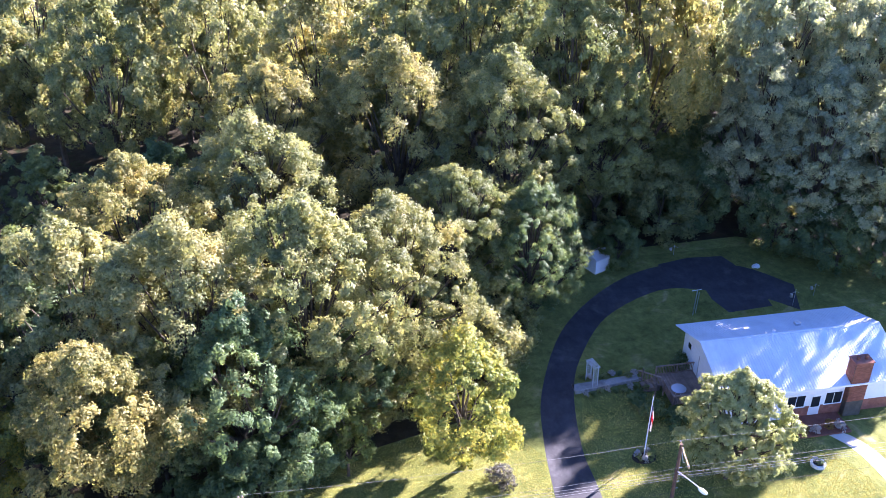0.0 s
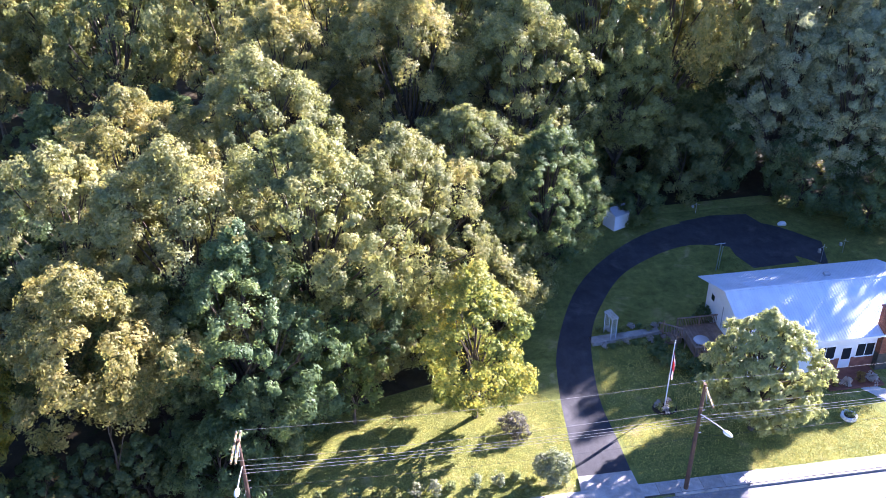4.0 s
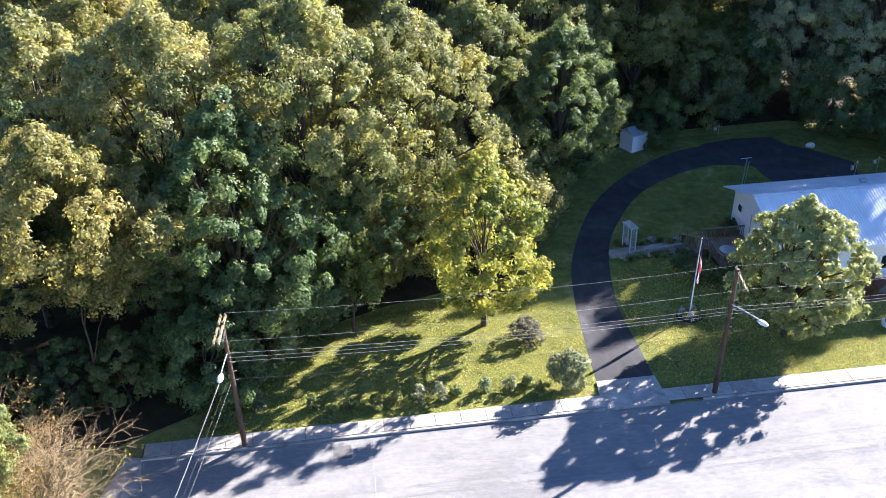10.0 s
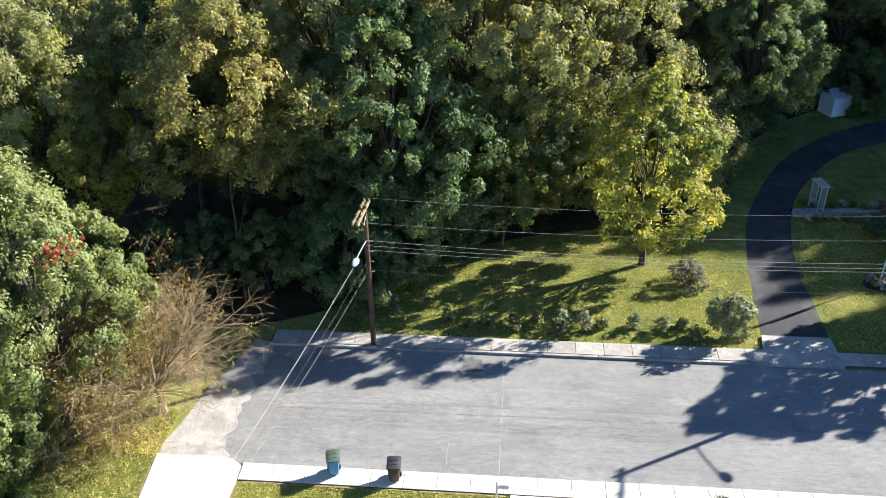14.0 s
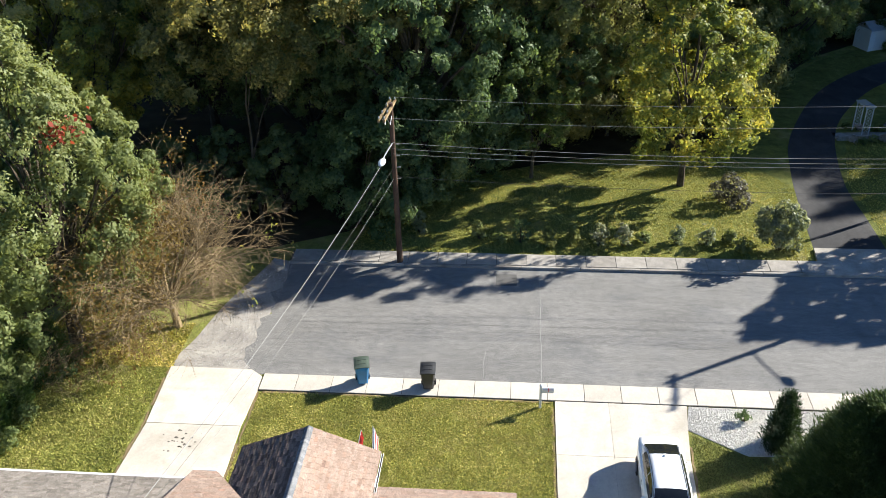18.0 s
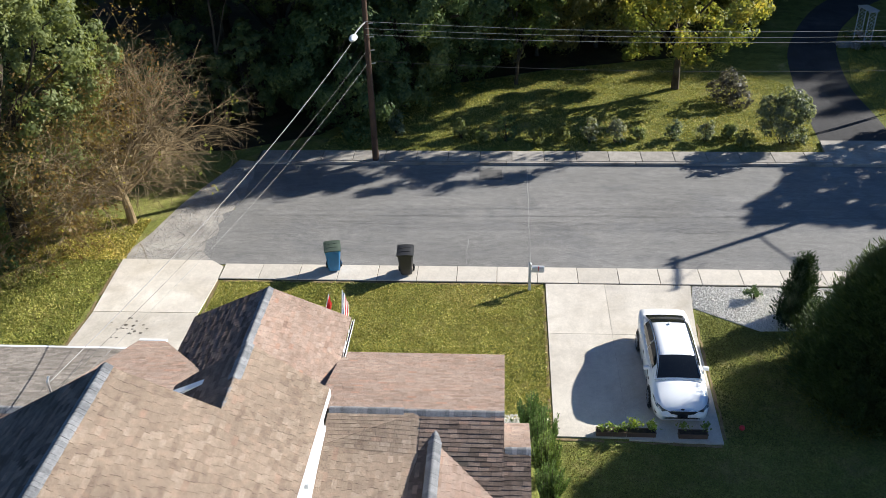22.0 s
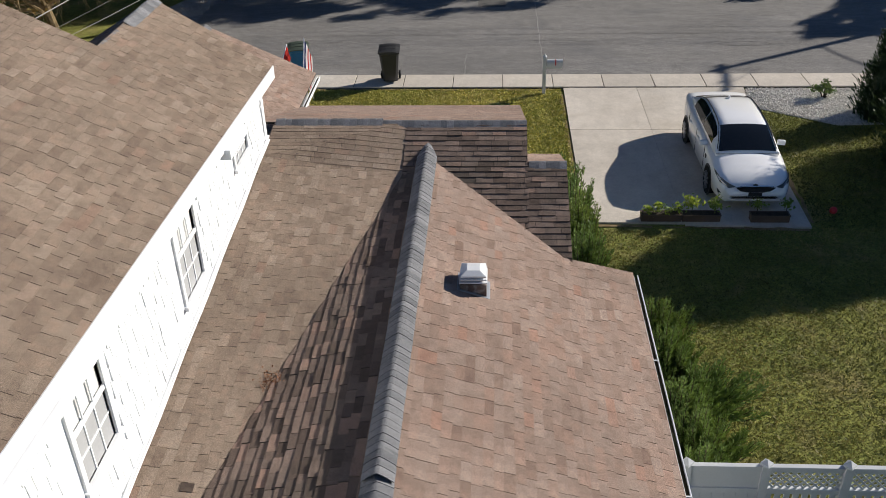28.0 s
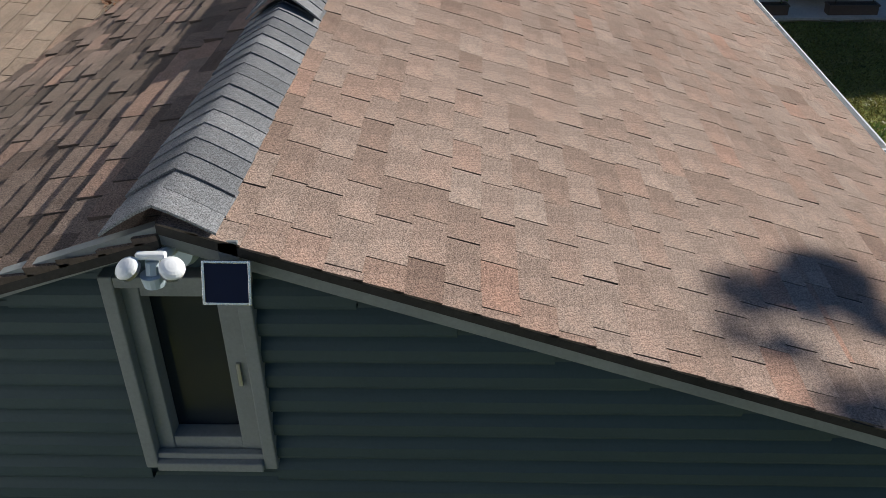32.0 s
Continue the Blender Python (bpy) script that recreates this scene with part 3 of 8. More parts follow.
def shingle_roof(roof, o, u, v, regions, look_name, seed, near=None, single=None, expo=0.118, tab=0.255, curl=0.0055, rough=0.0, name="shingle"):
    """Shingle tabs over a plane at o, u along the courses and v up the slope; regions: convex outlines in (u, v) metres.
    near(world point): whether a tab may be a piece of its own; single: a budget [n] of such pieces."""
    o, u, v = Vector(o), Vector(u).normalized(), Vector(v).normalized()
    n = u.cross(v)
    us, vs = [p[0] for r in regions for p in r], [p[1] for r in regions for p in r]
    verts, faces, edge_of = [], [], []
    row = 0
    y = min(vs) - 0.02
    while y < max(vs):
        rng = random.Random(seed * 1000 + row)
        x = min(us) - tab * (1.0 + 0.5 * (row % 2)) + rng.uniform(-0.10, 0.10) * tab
        sag = rng.uniform(-1, 1) * 0.003
        while x < max(us):
            w = tab * rng.uniform(0.88, 1.12)
            cut = 0.003 if rng.random() < 0.85 else 0.0012
            j = sag + rng.uniform(-1, 1) * (0.004 + rough * 1.5)
            lift = curl * rng.uniform(0.6, 1.4) + rough * max(0, rng.gauss(0, 1))
            tilt = rng.uniform(-1, 1) * (0.002 + rough)
            for region in regions:
                p = clip_poly([(x + cut, y + j - tilt), (x + w - cut, y + j + tilt), (x + w - cut, y + expo + 0.03), (x + cut, y + expo + 0.03)], region)
                if not p:
                    continue
                base = [o + u * a + v * b for a, b in p]
                tops = [q + n * (0.004 + lift * max(0.0, 1 - (b - y - j) / (expo + 0.03))) for q, (a, b) in zip(base, p)]
                k = len(p)
                fs = [list(range(k, 2 * k))] + [[i, (i + 1) % k, k + (i + 1) % k, k + i] for i in range(k)]
                if near and single[0] > 0 and near(base[0]) and k == 4:
                    single[0] -= 1
                    c = sum(base, Vector()) / k
                    me = bpy.data.meshes.new(name)
                    me.from_pydata([q - c for q in base + tops], [], fs)
                    ob = mesh_link(name, me, M_SH[look_name, "object"], roof)
                    me.materials.append(M_CUTEDGE)
                    for f in me.polygons[1:]:
                        f.material_index = 1
                    ob.location = c
                else:
                    s = len(verts)
                    verts += [q[:] for q in base + tops]
                    faces += [[s + i for i in f] for f in fs]
                    edge_of += [0] + [1] * k
            x += w
        y += expo
        row += 1
    me = bpy.data.meshes.new("shingles")
    me.from_pydata(verts, [], faces)
    ob = mesh_link("shingles", me, M_SH[look_name, "island"], roof)
    me.materials.append(M_CUTEDGE)
    me.polygons.foreach_set("material_index", edge_of)
    ob["kind"] = "stuff"
    return ob


def ridge_caps(roof, a, b, width=0.15, drop=0.36, expo=0.112, seed=1, look_name="grey", name="ridge_cap", thick=0.009, bulge=0.05):
    """Bent cap shingles lapped along a ridge from a to b."""
    a, b = Vector(a), Vector(b)
    d = (b - a).normalized()
    side = d.cross(Vector((0, 0, 1))).normalized()
    n = int((b - a).length / expo)
    rng = random.Random(seed)
    prof = []
    for k in range(9):
        s = -1 + k / 4
        prof.append((s * width, -abs(s) * width * drop + bulge * (1 - abs(s) ** 1.4) * 0.6))
    me = bpy.data.meshes.new(name)
    L = expo + 0.05
    m = len(prof)
    near = [side * x + Vector((0, 0, z + thick)) for x, z in prof]
    far = [side * x + Vector((0, 0, z + 0.001)) + d * L for x, z in prof]
    lip = [p - Vector((0, 0, 0.009)) for p in near]
    fs = [(i, i + 1, m + i + 1, m + i) for i in range(m - 1)] + [(3 * m + i, 3 * m + i + 1, 2 * m + i + 1, 2 * m + i) for i in range(m - 1)]
    me.from_pydata(near + far + near + lip, [], fs)
    for p in me.polygons:
        p.use_smooth = p.index < m - 1
    for i in range(n):
        ob = mesh_link(name, me, M_SH[look_name, "object"], roof)
        ob.location = a + d * (i * expo) + Vector((0, 0, rng.uniform(0, 0.006)))
        ob.rotation_euler = (0, 0, rng.uniform(-0.02, 0.02))
# ---- ground, street and driveways ----
bm = bmesh.new()
bmesh.ops.create_grid(bm, x_segments=60, y_segments=60, size=400)
for v in bm.verts:
    v.co += Vector((0, 180, 0))
    v.co.z = -0.02
ground = mesh_ob("ground", bm, M_GRASS)
tagged(ground, "mown lawn with dry tan patches", "lawn", kind="structure")


def sheet(name, outline, z0, z1, material, label, category, parent=None):
    bm = bmesh.new()
    slab(bm, outline, z0, z1)
    ob = mesh_ob(name, bm, material, parent)
    return tagged(ob, label, category, kind="structure")


rng = random.Random(5)
edge = [(-12.0 + rng.uniform(-0.35, 0.25), 40.1 - i * 0.45) for i in range(21)]
road = sheet("road", [(95, 31.1), (95, 40.1)] + edge, -0.25, 0.0, M_ASPHALT, "worn pale grey asphalt street that ends in gravel", "road")
bm = bmesh.new()
slab(bm, [(x, y) for x, y in spline([(-11.8, 40.3), (-11.7, 37), (-12, 34.5), (-11.6, 31.35), (-15.1, 31.4), (-14.8, 33.6), (-14.2, 36.5), (-13.2, 39.5), (-12.9, 40.6)], 4)], -0.2, -0.006)
gravel_bed = mesh_ob("gravel_verge", bm, M_OLDCONCRETE)
tagged(gravel_bed, "pale crushed gravel at the street's end", "gravel", kind="structure")
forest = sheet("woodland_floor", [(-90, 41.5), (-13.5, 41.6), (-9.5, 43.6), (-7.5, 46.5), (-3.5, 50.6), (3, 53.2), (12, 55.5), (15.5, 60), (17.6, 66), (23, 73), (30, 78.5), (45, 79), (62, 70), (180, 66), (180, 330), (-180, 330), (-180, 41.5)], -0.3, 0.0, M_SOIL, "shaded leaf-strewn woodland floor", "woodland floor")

# far pavement: slabs with joints, and a kerb that stands proud of the gutter
far_walk = thing("pavement", "weathered concrete pavement and kerb along the far side", "pavement", kind="structure")
part("joint_bed", boxes(((-12, 40.28, -0.2), (95, 41.4, 0.10))), M_JOINT, far_walk)
x = -11.9
k = 0
slab_me = None
while x < 60:
    w = 1.52
    bm = boxes(((0, 0, 0), (w - 0.025, 1.08, 0.07)), bevel=0.008) if slab_me is None else None
    if bm:
        slab_me = bpy.data.meshes.new("slab")
        bm.to_mesh(slab_me)
        bm.free()
    ob = mesh_link("slab", slab_me, M_OLDCONCRETE, far_walk)
    ob.location, ob.rotation_euler = (x, 40.31, 0.055 + rng.uniform(0, 0.008)), (rng.uniform(-0.004, 0.004), rng.uniform(-0.004, 0.004), 0)
    x += w
x = -12.0
kerb_me = None
while x < 60:
    if kerb_me is None:
        bm = boxes(((0, 0, -0.2), (2.98, 0.17, 0.125)), bevel=0.02)
        kerb_me = bpy.data.meshes.new("kerb")
        bm.to_mesh(kerb_me)
        bm.free()
    if not 14.4 < x + 1.5 < 19.6:
        ob = mesh_link("kerb", kerb_me, M_OLDCONCRETE, far_walk)
        ob.location = (x, 40.1, rng.uniform(-0.006, 0.004))
    x += 3.0

# near pavement, flush with the street
near_walk = thing("pavement", "pale concrete pavement in front of the lawn", "pavement", kind="structure")
part("joint_bed", boxes(((-11.0, 30.0, -0.2), (95, 31.1, 0.02))), M_JOINT, near_walk)
x = -10.98
me2 = None
while x < 60:
    if me2 is None:
        bm = boxes(((0, 0, 0), (1.52 - 0.022, 1.06, 0.05)), bevel=0.008)
        me2 = bpy.data.meshes.new("slab")
        bm.to_mesh(me2)
        bm.free()
    ob = mesh_link("slab", me2, M_CONCRETE, near_walk)
    ob.location = (x, 30.02, rng.uniform(0.0, 0.006))
    x += 1.52

# driveways
drive_l = thing("driveway", "pale concrete driveway with oil spots, in two bays", "driveway", kind="structure")
for o in ([(-15.25, 31.38), (-11.6, 31.33), (-11.05, 30.9), (-11.02, 29.9), (-11.12, 27.76), (-15.03, 27.76)], [(-15.02, 27.73), (-11.12, 27.73), (-11.02, 25.5), (-10.95, 21.0), (-15.3, 21.0), (-15.15, 24.9)]):
    bm = bmesh.new()
    slab(bm, o[::-1], -0.2, 0.03)
    part("bay", bm, M_CONCRETE, drive_l)
drive_r = thing("driveway", "pale concrete driveway with a car parked on it", "driveway", kind="structure")
for o in ([(1.47, 29.97), (3.64, 29.97), (3.64, 26.885), (1.46, 26.885)], [(3.652, 29.97), (6.8, 29.97), (6.64, 28.6), (6.5, 26.885), (3.652, 26.885)], [(1.46, 26.87), (3.64, 26.87), (3.64, 21.78), (1.45, 21.78)], [(3.648, 26.87), (6.5, 26.87), (6.36, 21.62), (3.648, 21.7)]):
    bm = bmesh.new()
    slab(bm, o[::-1], -0.2, 0.03)
    part("bay", bm, M_CONCRETE, drive_r)
part("joint_bed", boxes(((1.5, 21.8, -0.2), (6.3, 29.9, 0.022))), M_OLDCONCRETE, drive_r)

left = [(15.0, 41.3), (15.45, 46), (16.1, 51.6), (17.5, 57.5), (21.4, 65.4), (26.7, 70.9), (32.2, 74.1), (38, 74.8), (43, 73), (46.5, 69)]
right = [(45, 64.8), (42.2, 67.5), (37.5, 69.6), (32.9, 70.4), (26.5, 67.1), (22.4, 61.9), (20.2, 57.1), (18.9, 50.5), (18.85, 46), (18.8, 41.3)]
lane = sheet("driveway", spline(left, 5) + spline(right, 5), -0.2, 0.012, M_DARKASPHALT, "dark sealed asphalt driveway that curves up to the white house", "driveway")
sheet("driveway_apron", [(15.0, 40.1), (14.95, 41.5), (15.1, 42.7), (18.8, 42.7), (18.85, 41.5), (18.9, 40.1)], -0.2, 0.135, M_OLDCONCRETE, "worn concrete driveway apron", "driveway")
sheet("parking_area", [(34.5, 75.0), (38.0, 75.7), (41.7, 75.4), (42.9, 71.8), (42.85, 69.0), (42.7, 65.9), (38.1, 65.6), (37.4, 68.0), (37.5, 70.3), (36.0, 71.1), (34.3, 71.4)][::-1], -0.2, 0.018, M_DARKASPHALT, "dark asphalt parking area behind the white house", "parking area")
sheet("far_lawn", [(-9.4, 41.45), (62, 41.45), (62, 66), (45, 77), (30, 77), (23, 72), (17.6, 65.5), (15.5, 59.5), (12.0, 55.3), (3.0, 53.0), (-3.5, 50.4), (-7.5, 46.3)], -0.2, 0.006, M_GRASSDEEP, "deep green lawn dappled with light under the trees", "lawn")
# ---- the near house ----
house = thing("house", "white shingle-clad house with brown shingle roofs", "house")
budget = [290]


def wall(name, outline, axis, at, thick, material, parent, label=""):
    """An upright wall: outline in the plane, thick along its axis."""
    bm = bmesh.new()
    a, b = [], []
    for p, q in outline:
        a.append(bm.verts.new((at, p, q) if axis == "x" else (p, at, q)))
        b.append(bm.verts.new((at + thick, p, q) if axis == "x" else (p, at + thick, q)))
    bm.faces.new(a)
    bm.faces.new(b[::-1])
    for i in range(len(a)):
        bm.faces.new((a[i], b[i], b[(i + 1) % len(a)], a[(i + 1) % len(a)]))
    bmesh.ops.recalc_face_normals(bm, faces=bm.faces[:])
    return part(name, bm, material, parent, label)


def deck(name, corners, thick, material, parent, label=""):
    """A roof deck: a planar polygon with a thickness downward."""
    bm = bmesh.new()
    hi = [bm.verts.new(c) for c in corners]
    lo = [bm.verts.new(Vector(c) - Vector((0, 0, thick))) for c in corners]
    bm.faces.new(hi)
    bm.faces.new(lo[::-1])
    for i in range(len(hi)):
        bm.faces.new((hi[i], lo[i], lo[(i + 1) % len(hi)], hi[(i + 1) % len(hi)]))
    bmesh.ops.recalc_face_normals(bm, faces=bm.faces[:])
    return part(name, bm, material, parent, label)


def roof_plane(name, corners, look_name, seed, along, near=None, label="", split=None, **kw):
    """A deck with its shingles; along: the direction of the courses; split: convex pieces of the outline, by corner."""
    d = deck(name, corners, 0.03, M_UNDERLAY, house, label)
    u = Vector(along).normalized()
    n = (Vector(corners[1]) - Vector(corners[0])).cross(Vector(corners[2]) - Vector(corners[0])).normalized()
    if n.z < 0:
        n = -n
    u = (u - n * u.dot(n)).normalized()
    v = n.cross(u)
    if v.z < 0:
        u, v = -u, -v
    o = Vector(corners[0])
    regions = []
    for piece in split or [corners]:
        reg = [((Vector(c) - o).dot(u), (Vector(c) - o).dot(v)) for c in piece]
        area = sum(a[0] * b[1] - b[0] * a[1] for a, b in zip(reg, reg[1:] + reg[:1]))
        regions.append(reg if area > 0 else reg[::-1])
    shingle_roof(d, o, u, v, regions, look_name, seed, near, budget, **kw)
    return d


# wing: ridge along y
RX, RZ, GY = -1.70, 3.64, 8.62          # ridge, its height, gable wall's front
SR, SL = 0.3415, 0.310                    # slopes
EX, EZ = 1.52, 3.64 - 0.3415 * 3.22       # right eave
OV = GY - 0.16                           # rake's front edge
def zr(x): return RZ - SR * (x - RX)
LZ = RZ - 0.05                           # the left slope starts a little lower
def zl(x): return LZ - SL * (RX - x)
# low roof between the wing and the tall wall falls towards the gable
CY, CZ = 18.34, 3.92                     # cross ridge
WX = -4.37                               # tall white wall
def low_z(x, y): return 1.317 - 0.15 * x + 0.107 * y
def za(y): return low_z(WX, y)
def valley_x(y): return (1.317 + 0.107 * y - LZ + SL * RX) / (SL + 0.15)
ys_end = 17.75          # where the ridge meets the low roof
vx0 = valley_x(OV)
_a, _b2, _c, _d, _m, _f = (RX, OV, RZ), (EX, OV, EZ), (EX, 15.78, EZ), (0.45, 15.6, zr(0.45)), (0.45, OV, zr(0.45)), (RX, 17.66, RZ)
d_wing_r = roof_plane("roof_right", [_a, _b2, _c, _d, _f], "pink", 11, (0, 1, 0), near=lambda p: p.y < 11.2 and p.x < 0.6, split=[[_a, _m, _d, _f], [_m, _b2, _c, _d]])
d_wing_l = roof_plane("roof_left", [(RX, OV, LZ), (RX, 18.1, LZ), (valley_x(17.75), 17.75, zl(valley_x(17.75))), (vx0, OV, zl(vx0))], "oldshaded", 12, (0, 1, 0), curl=0.022, rough=0.0012)
YL = 17.2
_v = [(x, y, low_z(x, y)) for x, y in ((vx0, OV), (WX, OV), (WX, YL), (valley_x(YL), YL))]
d_low = roof_plane("low_roof", _v, "tan", 13, (0, 1, 0), curl=0.007, rough=0.0006)
# cross roof: ridge along x
SC = 0.38
_k = valley_x(YL)
_a, _b2, _c, _g = (WX, YL, low_z(WX, YL)), (WX, CY, CZ), (_k, CY, CZ), (_k, YL, low_z(_k, YL))
roof_plane("cross_roof_by_wall", [_a, _b2, _c], "tan", 14, (1, 0, 0), curl=0.006)
roof_plane("cross_roof_saddle", [_a, _c, _g], "tan", 18, (1, 0, 0), curl=0.006)
_c, _d, _e, _f = [(x, y, CZ - SC * (CY - y)) for x, y in ((_k, CY), (-0.05, CY), (-0.05, 15.95), (_k, YL))]
d_cross_s = roof_plane("cross_roof_south", [_c, _d, _e, _f], "oldshaded", 19, (1, 0, 0), curl=0.014)
d_bump = roof_plane("cross_roof_step", [(-0.08, 17.45, CZ - SC * 0.89), (0.58, 17.45, CZ - SC * 0.89), (0.58, 15.2, CZ - SC * 3.14), (-0.08, 16.0, CZ - SC * 2.34)], "oldshaded", 15, (1, 0, 0), curl=0.012)
d_bump_n = roof_plane("cross_roof_step_north", [(-0.05, 17.45, CZ - SC * 0.89), (-0.05, 19.0, CZ - SC * 2.4), (0.58, 19.0, CZ - SC * 2.4), (0.58, 17.45, CZ - SC * 0.89)], "pink", 16, (1, 0, 0))
d_cross_n = roof_plane("cross_roof_north", [(-4.75, CY, CZ), (-4.75, 22.35, 2.58), (-0.05, 22.35, 2.58), (-0.05, CY, CZ)], "pink", 17, (1, 0, 0))
ridge_caps(house, (RX, OV, RZ + 0.012), (RX, 10.5, RZ + 0.012), 0.165, 0.34, seed=2, bulge=0.06)
ridge_caps(house, (RX, 10.3, RZ + 0.045), (RX, ys_end + 0.1, RZ + 0.05), 0.165, 0.34, seed=3, bulge=0.11)
ridge_caps(house, (-0.05, CY, CZ), (-2.6, CY, CZ), 0.14, 0.38, seed=4)
ridge_caps(house, (-2.5, CY, CZ + 0.03), (WX, CY, CZ + 0.03), 0.14, 0.38, seed=5)
ridge_caps(house, (0.58, 17.45, CZ - SC * 0.89), (-0.05, 17.45, CZ - SC * 0.89), 0.14, 0.38, seed=6)

# walls under the low roofs
WL, WR, WB, WT = -1.91, -1.545, 2.65, 3.36     # attic window's opening
LAB = "blue-grey clapboard gable wall"
wall("wall", [(WX, 0), (WL, 0), (WL, zl(WL) - 0.05), (vx0, zl(vx0) - 0.05), (WX, zl(vx0) - 0.05)], "y", GY, 0.18, M_SIDING, house, LAB)
wall("wall", [(WR, 0), (EX - 0.22, 0), (EX - 0.22, zr(EX - 0.22) - 0.05), (WR, zr(WR) - 0.05)], "y", GY, 0.18, M_SIDING, house, LAB)
wall("wall", [(WL, 0), (WR, 0), (WR, WB), (WL, WB)], "y", GY, 0.18, M_SIDING, house, LAB)
wall("wall", [(WL, WT), (WR, WT), (WR, zr(WR) - 0.05), (RX, RZ - 0.05), (WL, zl(WL) - 0.05)], "y", GY, 0.18, M_SIDING, house, LAB)
wall("wall", [(-0.1, 0), (EX - 0.4, 0), (EX - 0.4, 2.4), (-0.1, 2.4)], "y", 15.2, 0.16, M_WHITE, house)
wall("wall", [(GY + 0.18, 0), (15.36, 0), (15.36, EZ - 0.02), (GY + 0.18, EZ - 0.02)], "x", EX - 0.4, 0.18, M_WHITE, house)
wall("wall", [(18.4, 0), (22.0, 0), (22.0, 2.6), (CY, CZ - 0.1), (18.4, CZ - 0.1)], "x", -0.25, 0.18, M_WHITE, house)
wall("wall", [(-4.7, 0), (-0.25, 0), (-0.25, 2.6), (-4.7, 2.6)], "y", 21.9, 0.18, M_WHITE, house)

# tall block: roof ridge along y, and a forward gable that shares its right-hand slope
TX, TZ, ST = -4.10, 5.20, 0.50
def zt(x): return TZ + ST * (TX - x)
MR, MZ = -8.25, zt(-8.25)
FR, FZ = -6.0, zt(-6.0)
Y0, YM, YF, YE = 1.0, 15.75, 18.05, 17.6
roof_plane("main_roof_right", [(TX - 0.36, Y0, zt(TX - 0.36)), (TX - 0.04, YM, zt(TX - 0.04)), (MR, YM, MZ), (MR, Y0, MZ)], "tan", 21, (0, 1, 0))
roof_plane("main_roof_front", [(TX - 0.04, YM, zt(TX - 0.04)), (TX, YE, TZ), (FR, YF, FZ), (FR, YM, FZ)], "tan", 22, (0, 1, 0))
roof_plane("main_roof_left", [(MR, Y0, MZ), (MR, YM, MZ), (MR - 3.6, YM, MZ - 2.1), (MR - 3.6, Y0, MZ - 2.1)], "oldshaded", 23, (0, 1, 0))
roof_plane("front_gable_left", [(FR, YM, FZ), (FR, YF, FZ), (FR - 1.8, YF - 0.35, FZ - 1.05), (FR - 1.8, YM, FZ - 1.05)], "oldshaded", 24, (0, 1, 0), curl=0.006, rough=0.001)
ridge_caps(house, (MR, 6.0, MZ), (MR, YM, MZ), 0.16, 0.5, seed=7)
ridge_caps(house, (FR, YF, FZ), (FR, 16.8, FZ), 0.15, 0.5, seed=8)
ridge_caps(house, (FR, 16.8, FZ - 0.03), (FR, YM, FZ - 0.03), 0.15, 0.5, seed=9)
WINS = [(9.96, 10.69, 3.85, 5.05), (13.06, 13.79, 3.785, 5.06), (15.8, 16.5, 4.30, 4.92)]
_y = Y0
for _a0, _b0, _c0, _d0 in WINS + [(17.7, 17.7, 0, 0)]:
    wall("wall", [(_y, 0), (_a0, 0), (_a0, 5.1), (_y, 5.1)], "x", WX - 0.18, 0.18, M_WHITE, house, "white shingle-clad wall in the sun")
    if _b0 > _a0:
        wall("wall", [(_a0, 0), (_b0, 0), (_b0, _c0), (_a0, _c0)], "x", WX - 0.18, 0.18, M_WHITE, house)
        wall("wall", [(_a0, _d0), (_b0, _d0), (_b0, 5.1), (_a0, 5.1)], "x", WX - 0.18, 0.18, M_WHITE, house)
    _y = _b0
wall("wall", [(WX - 0.2, 2.4), (-7.7, 2.4), (-7.7, zt(-7.7) - 0.12 - 1.6), (FR, FZ - 0.12), (WX - 0.2, zt(WX - 0.2) - 0.12)], "y", 17.15, 0.18, M_WHITE, house)
wall("wall", [(-4.6, 2.4), (-11.7, 2.4), (-11.7, 5.3), (MR, MZ - 0.14), (-4.6, zt(-4.6) - 0.14)], "y", 15.5, 0.16, M_WHITE, house)
wall("wall", [(-4.6, 0), (-11.7, 0), (-11.7, 5.3), (MR, MZ - 0.14), (-4.6, 5.0)], "y", Y0 + 0.25, 0.16, M_WHITE, house)
wall("wall", [(Y0, 0), (15.8, 0), (15.8, 5.3), (Y0, 5.3)], "x", -11.75, 0.16, M_WHITE, house)
bm = bmesh.new()
fa = [(TX + 0.015 - 0.36, Y0, zt(TX - 0.36)), (TX + 0.015, YE, TZ)]
tv = [bm.verts.new((x + dx, y, z + dz)) for dx, dz in ((0, 0.004), (0, -0.20), (-0.04, -0.20), (-0.04, 0.004)) for x, y, z in fa]
for i in range(4):
    bm.faces.new((tv[2 * i], tv[2 * i + 1], tv[(2 * i + 3) % 8], tv[(2 * i + 2) % 8]))
bmesh.ops.recalc_face_normals(bm, faces=bm.faces[:])
part("fascia", bm, M_WHITE, house, "white fascia board")
part("soffit", boxes(((WX - 0.1, Y0, TZ - 0.16), (TX - 0.06, YE, TZ - 0.13))), M_WHITE, house)

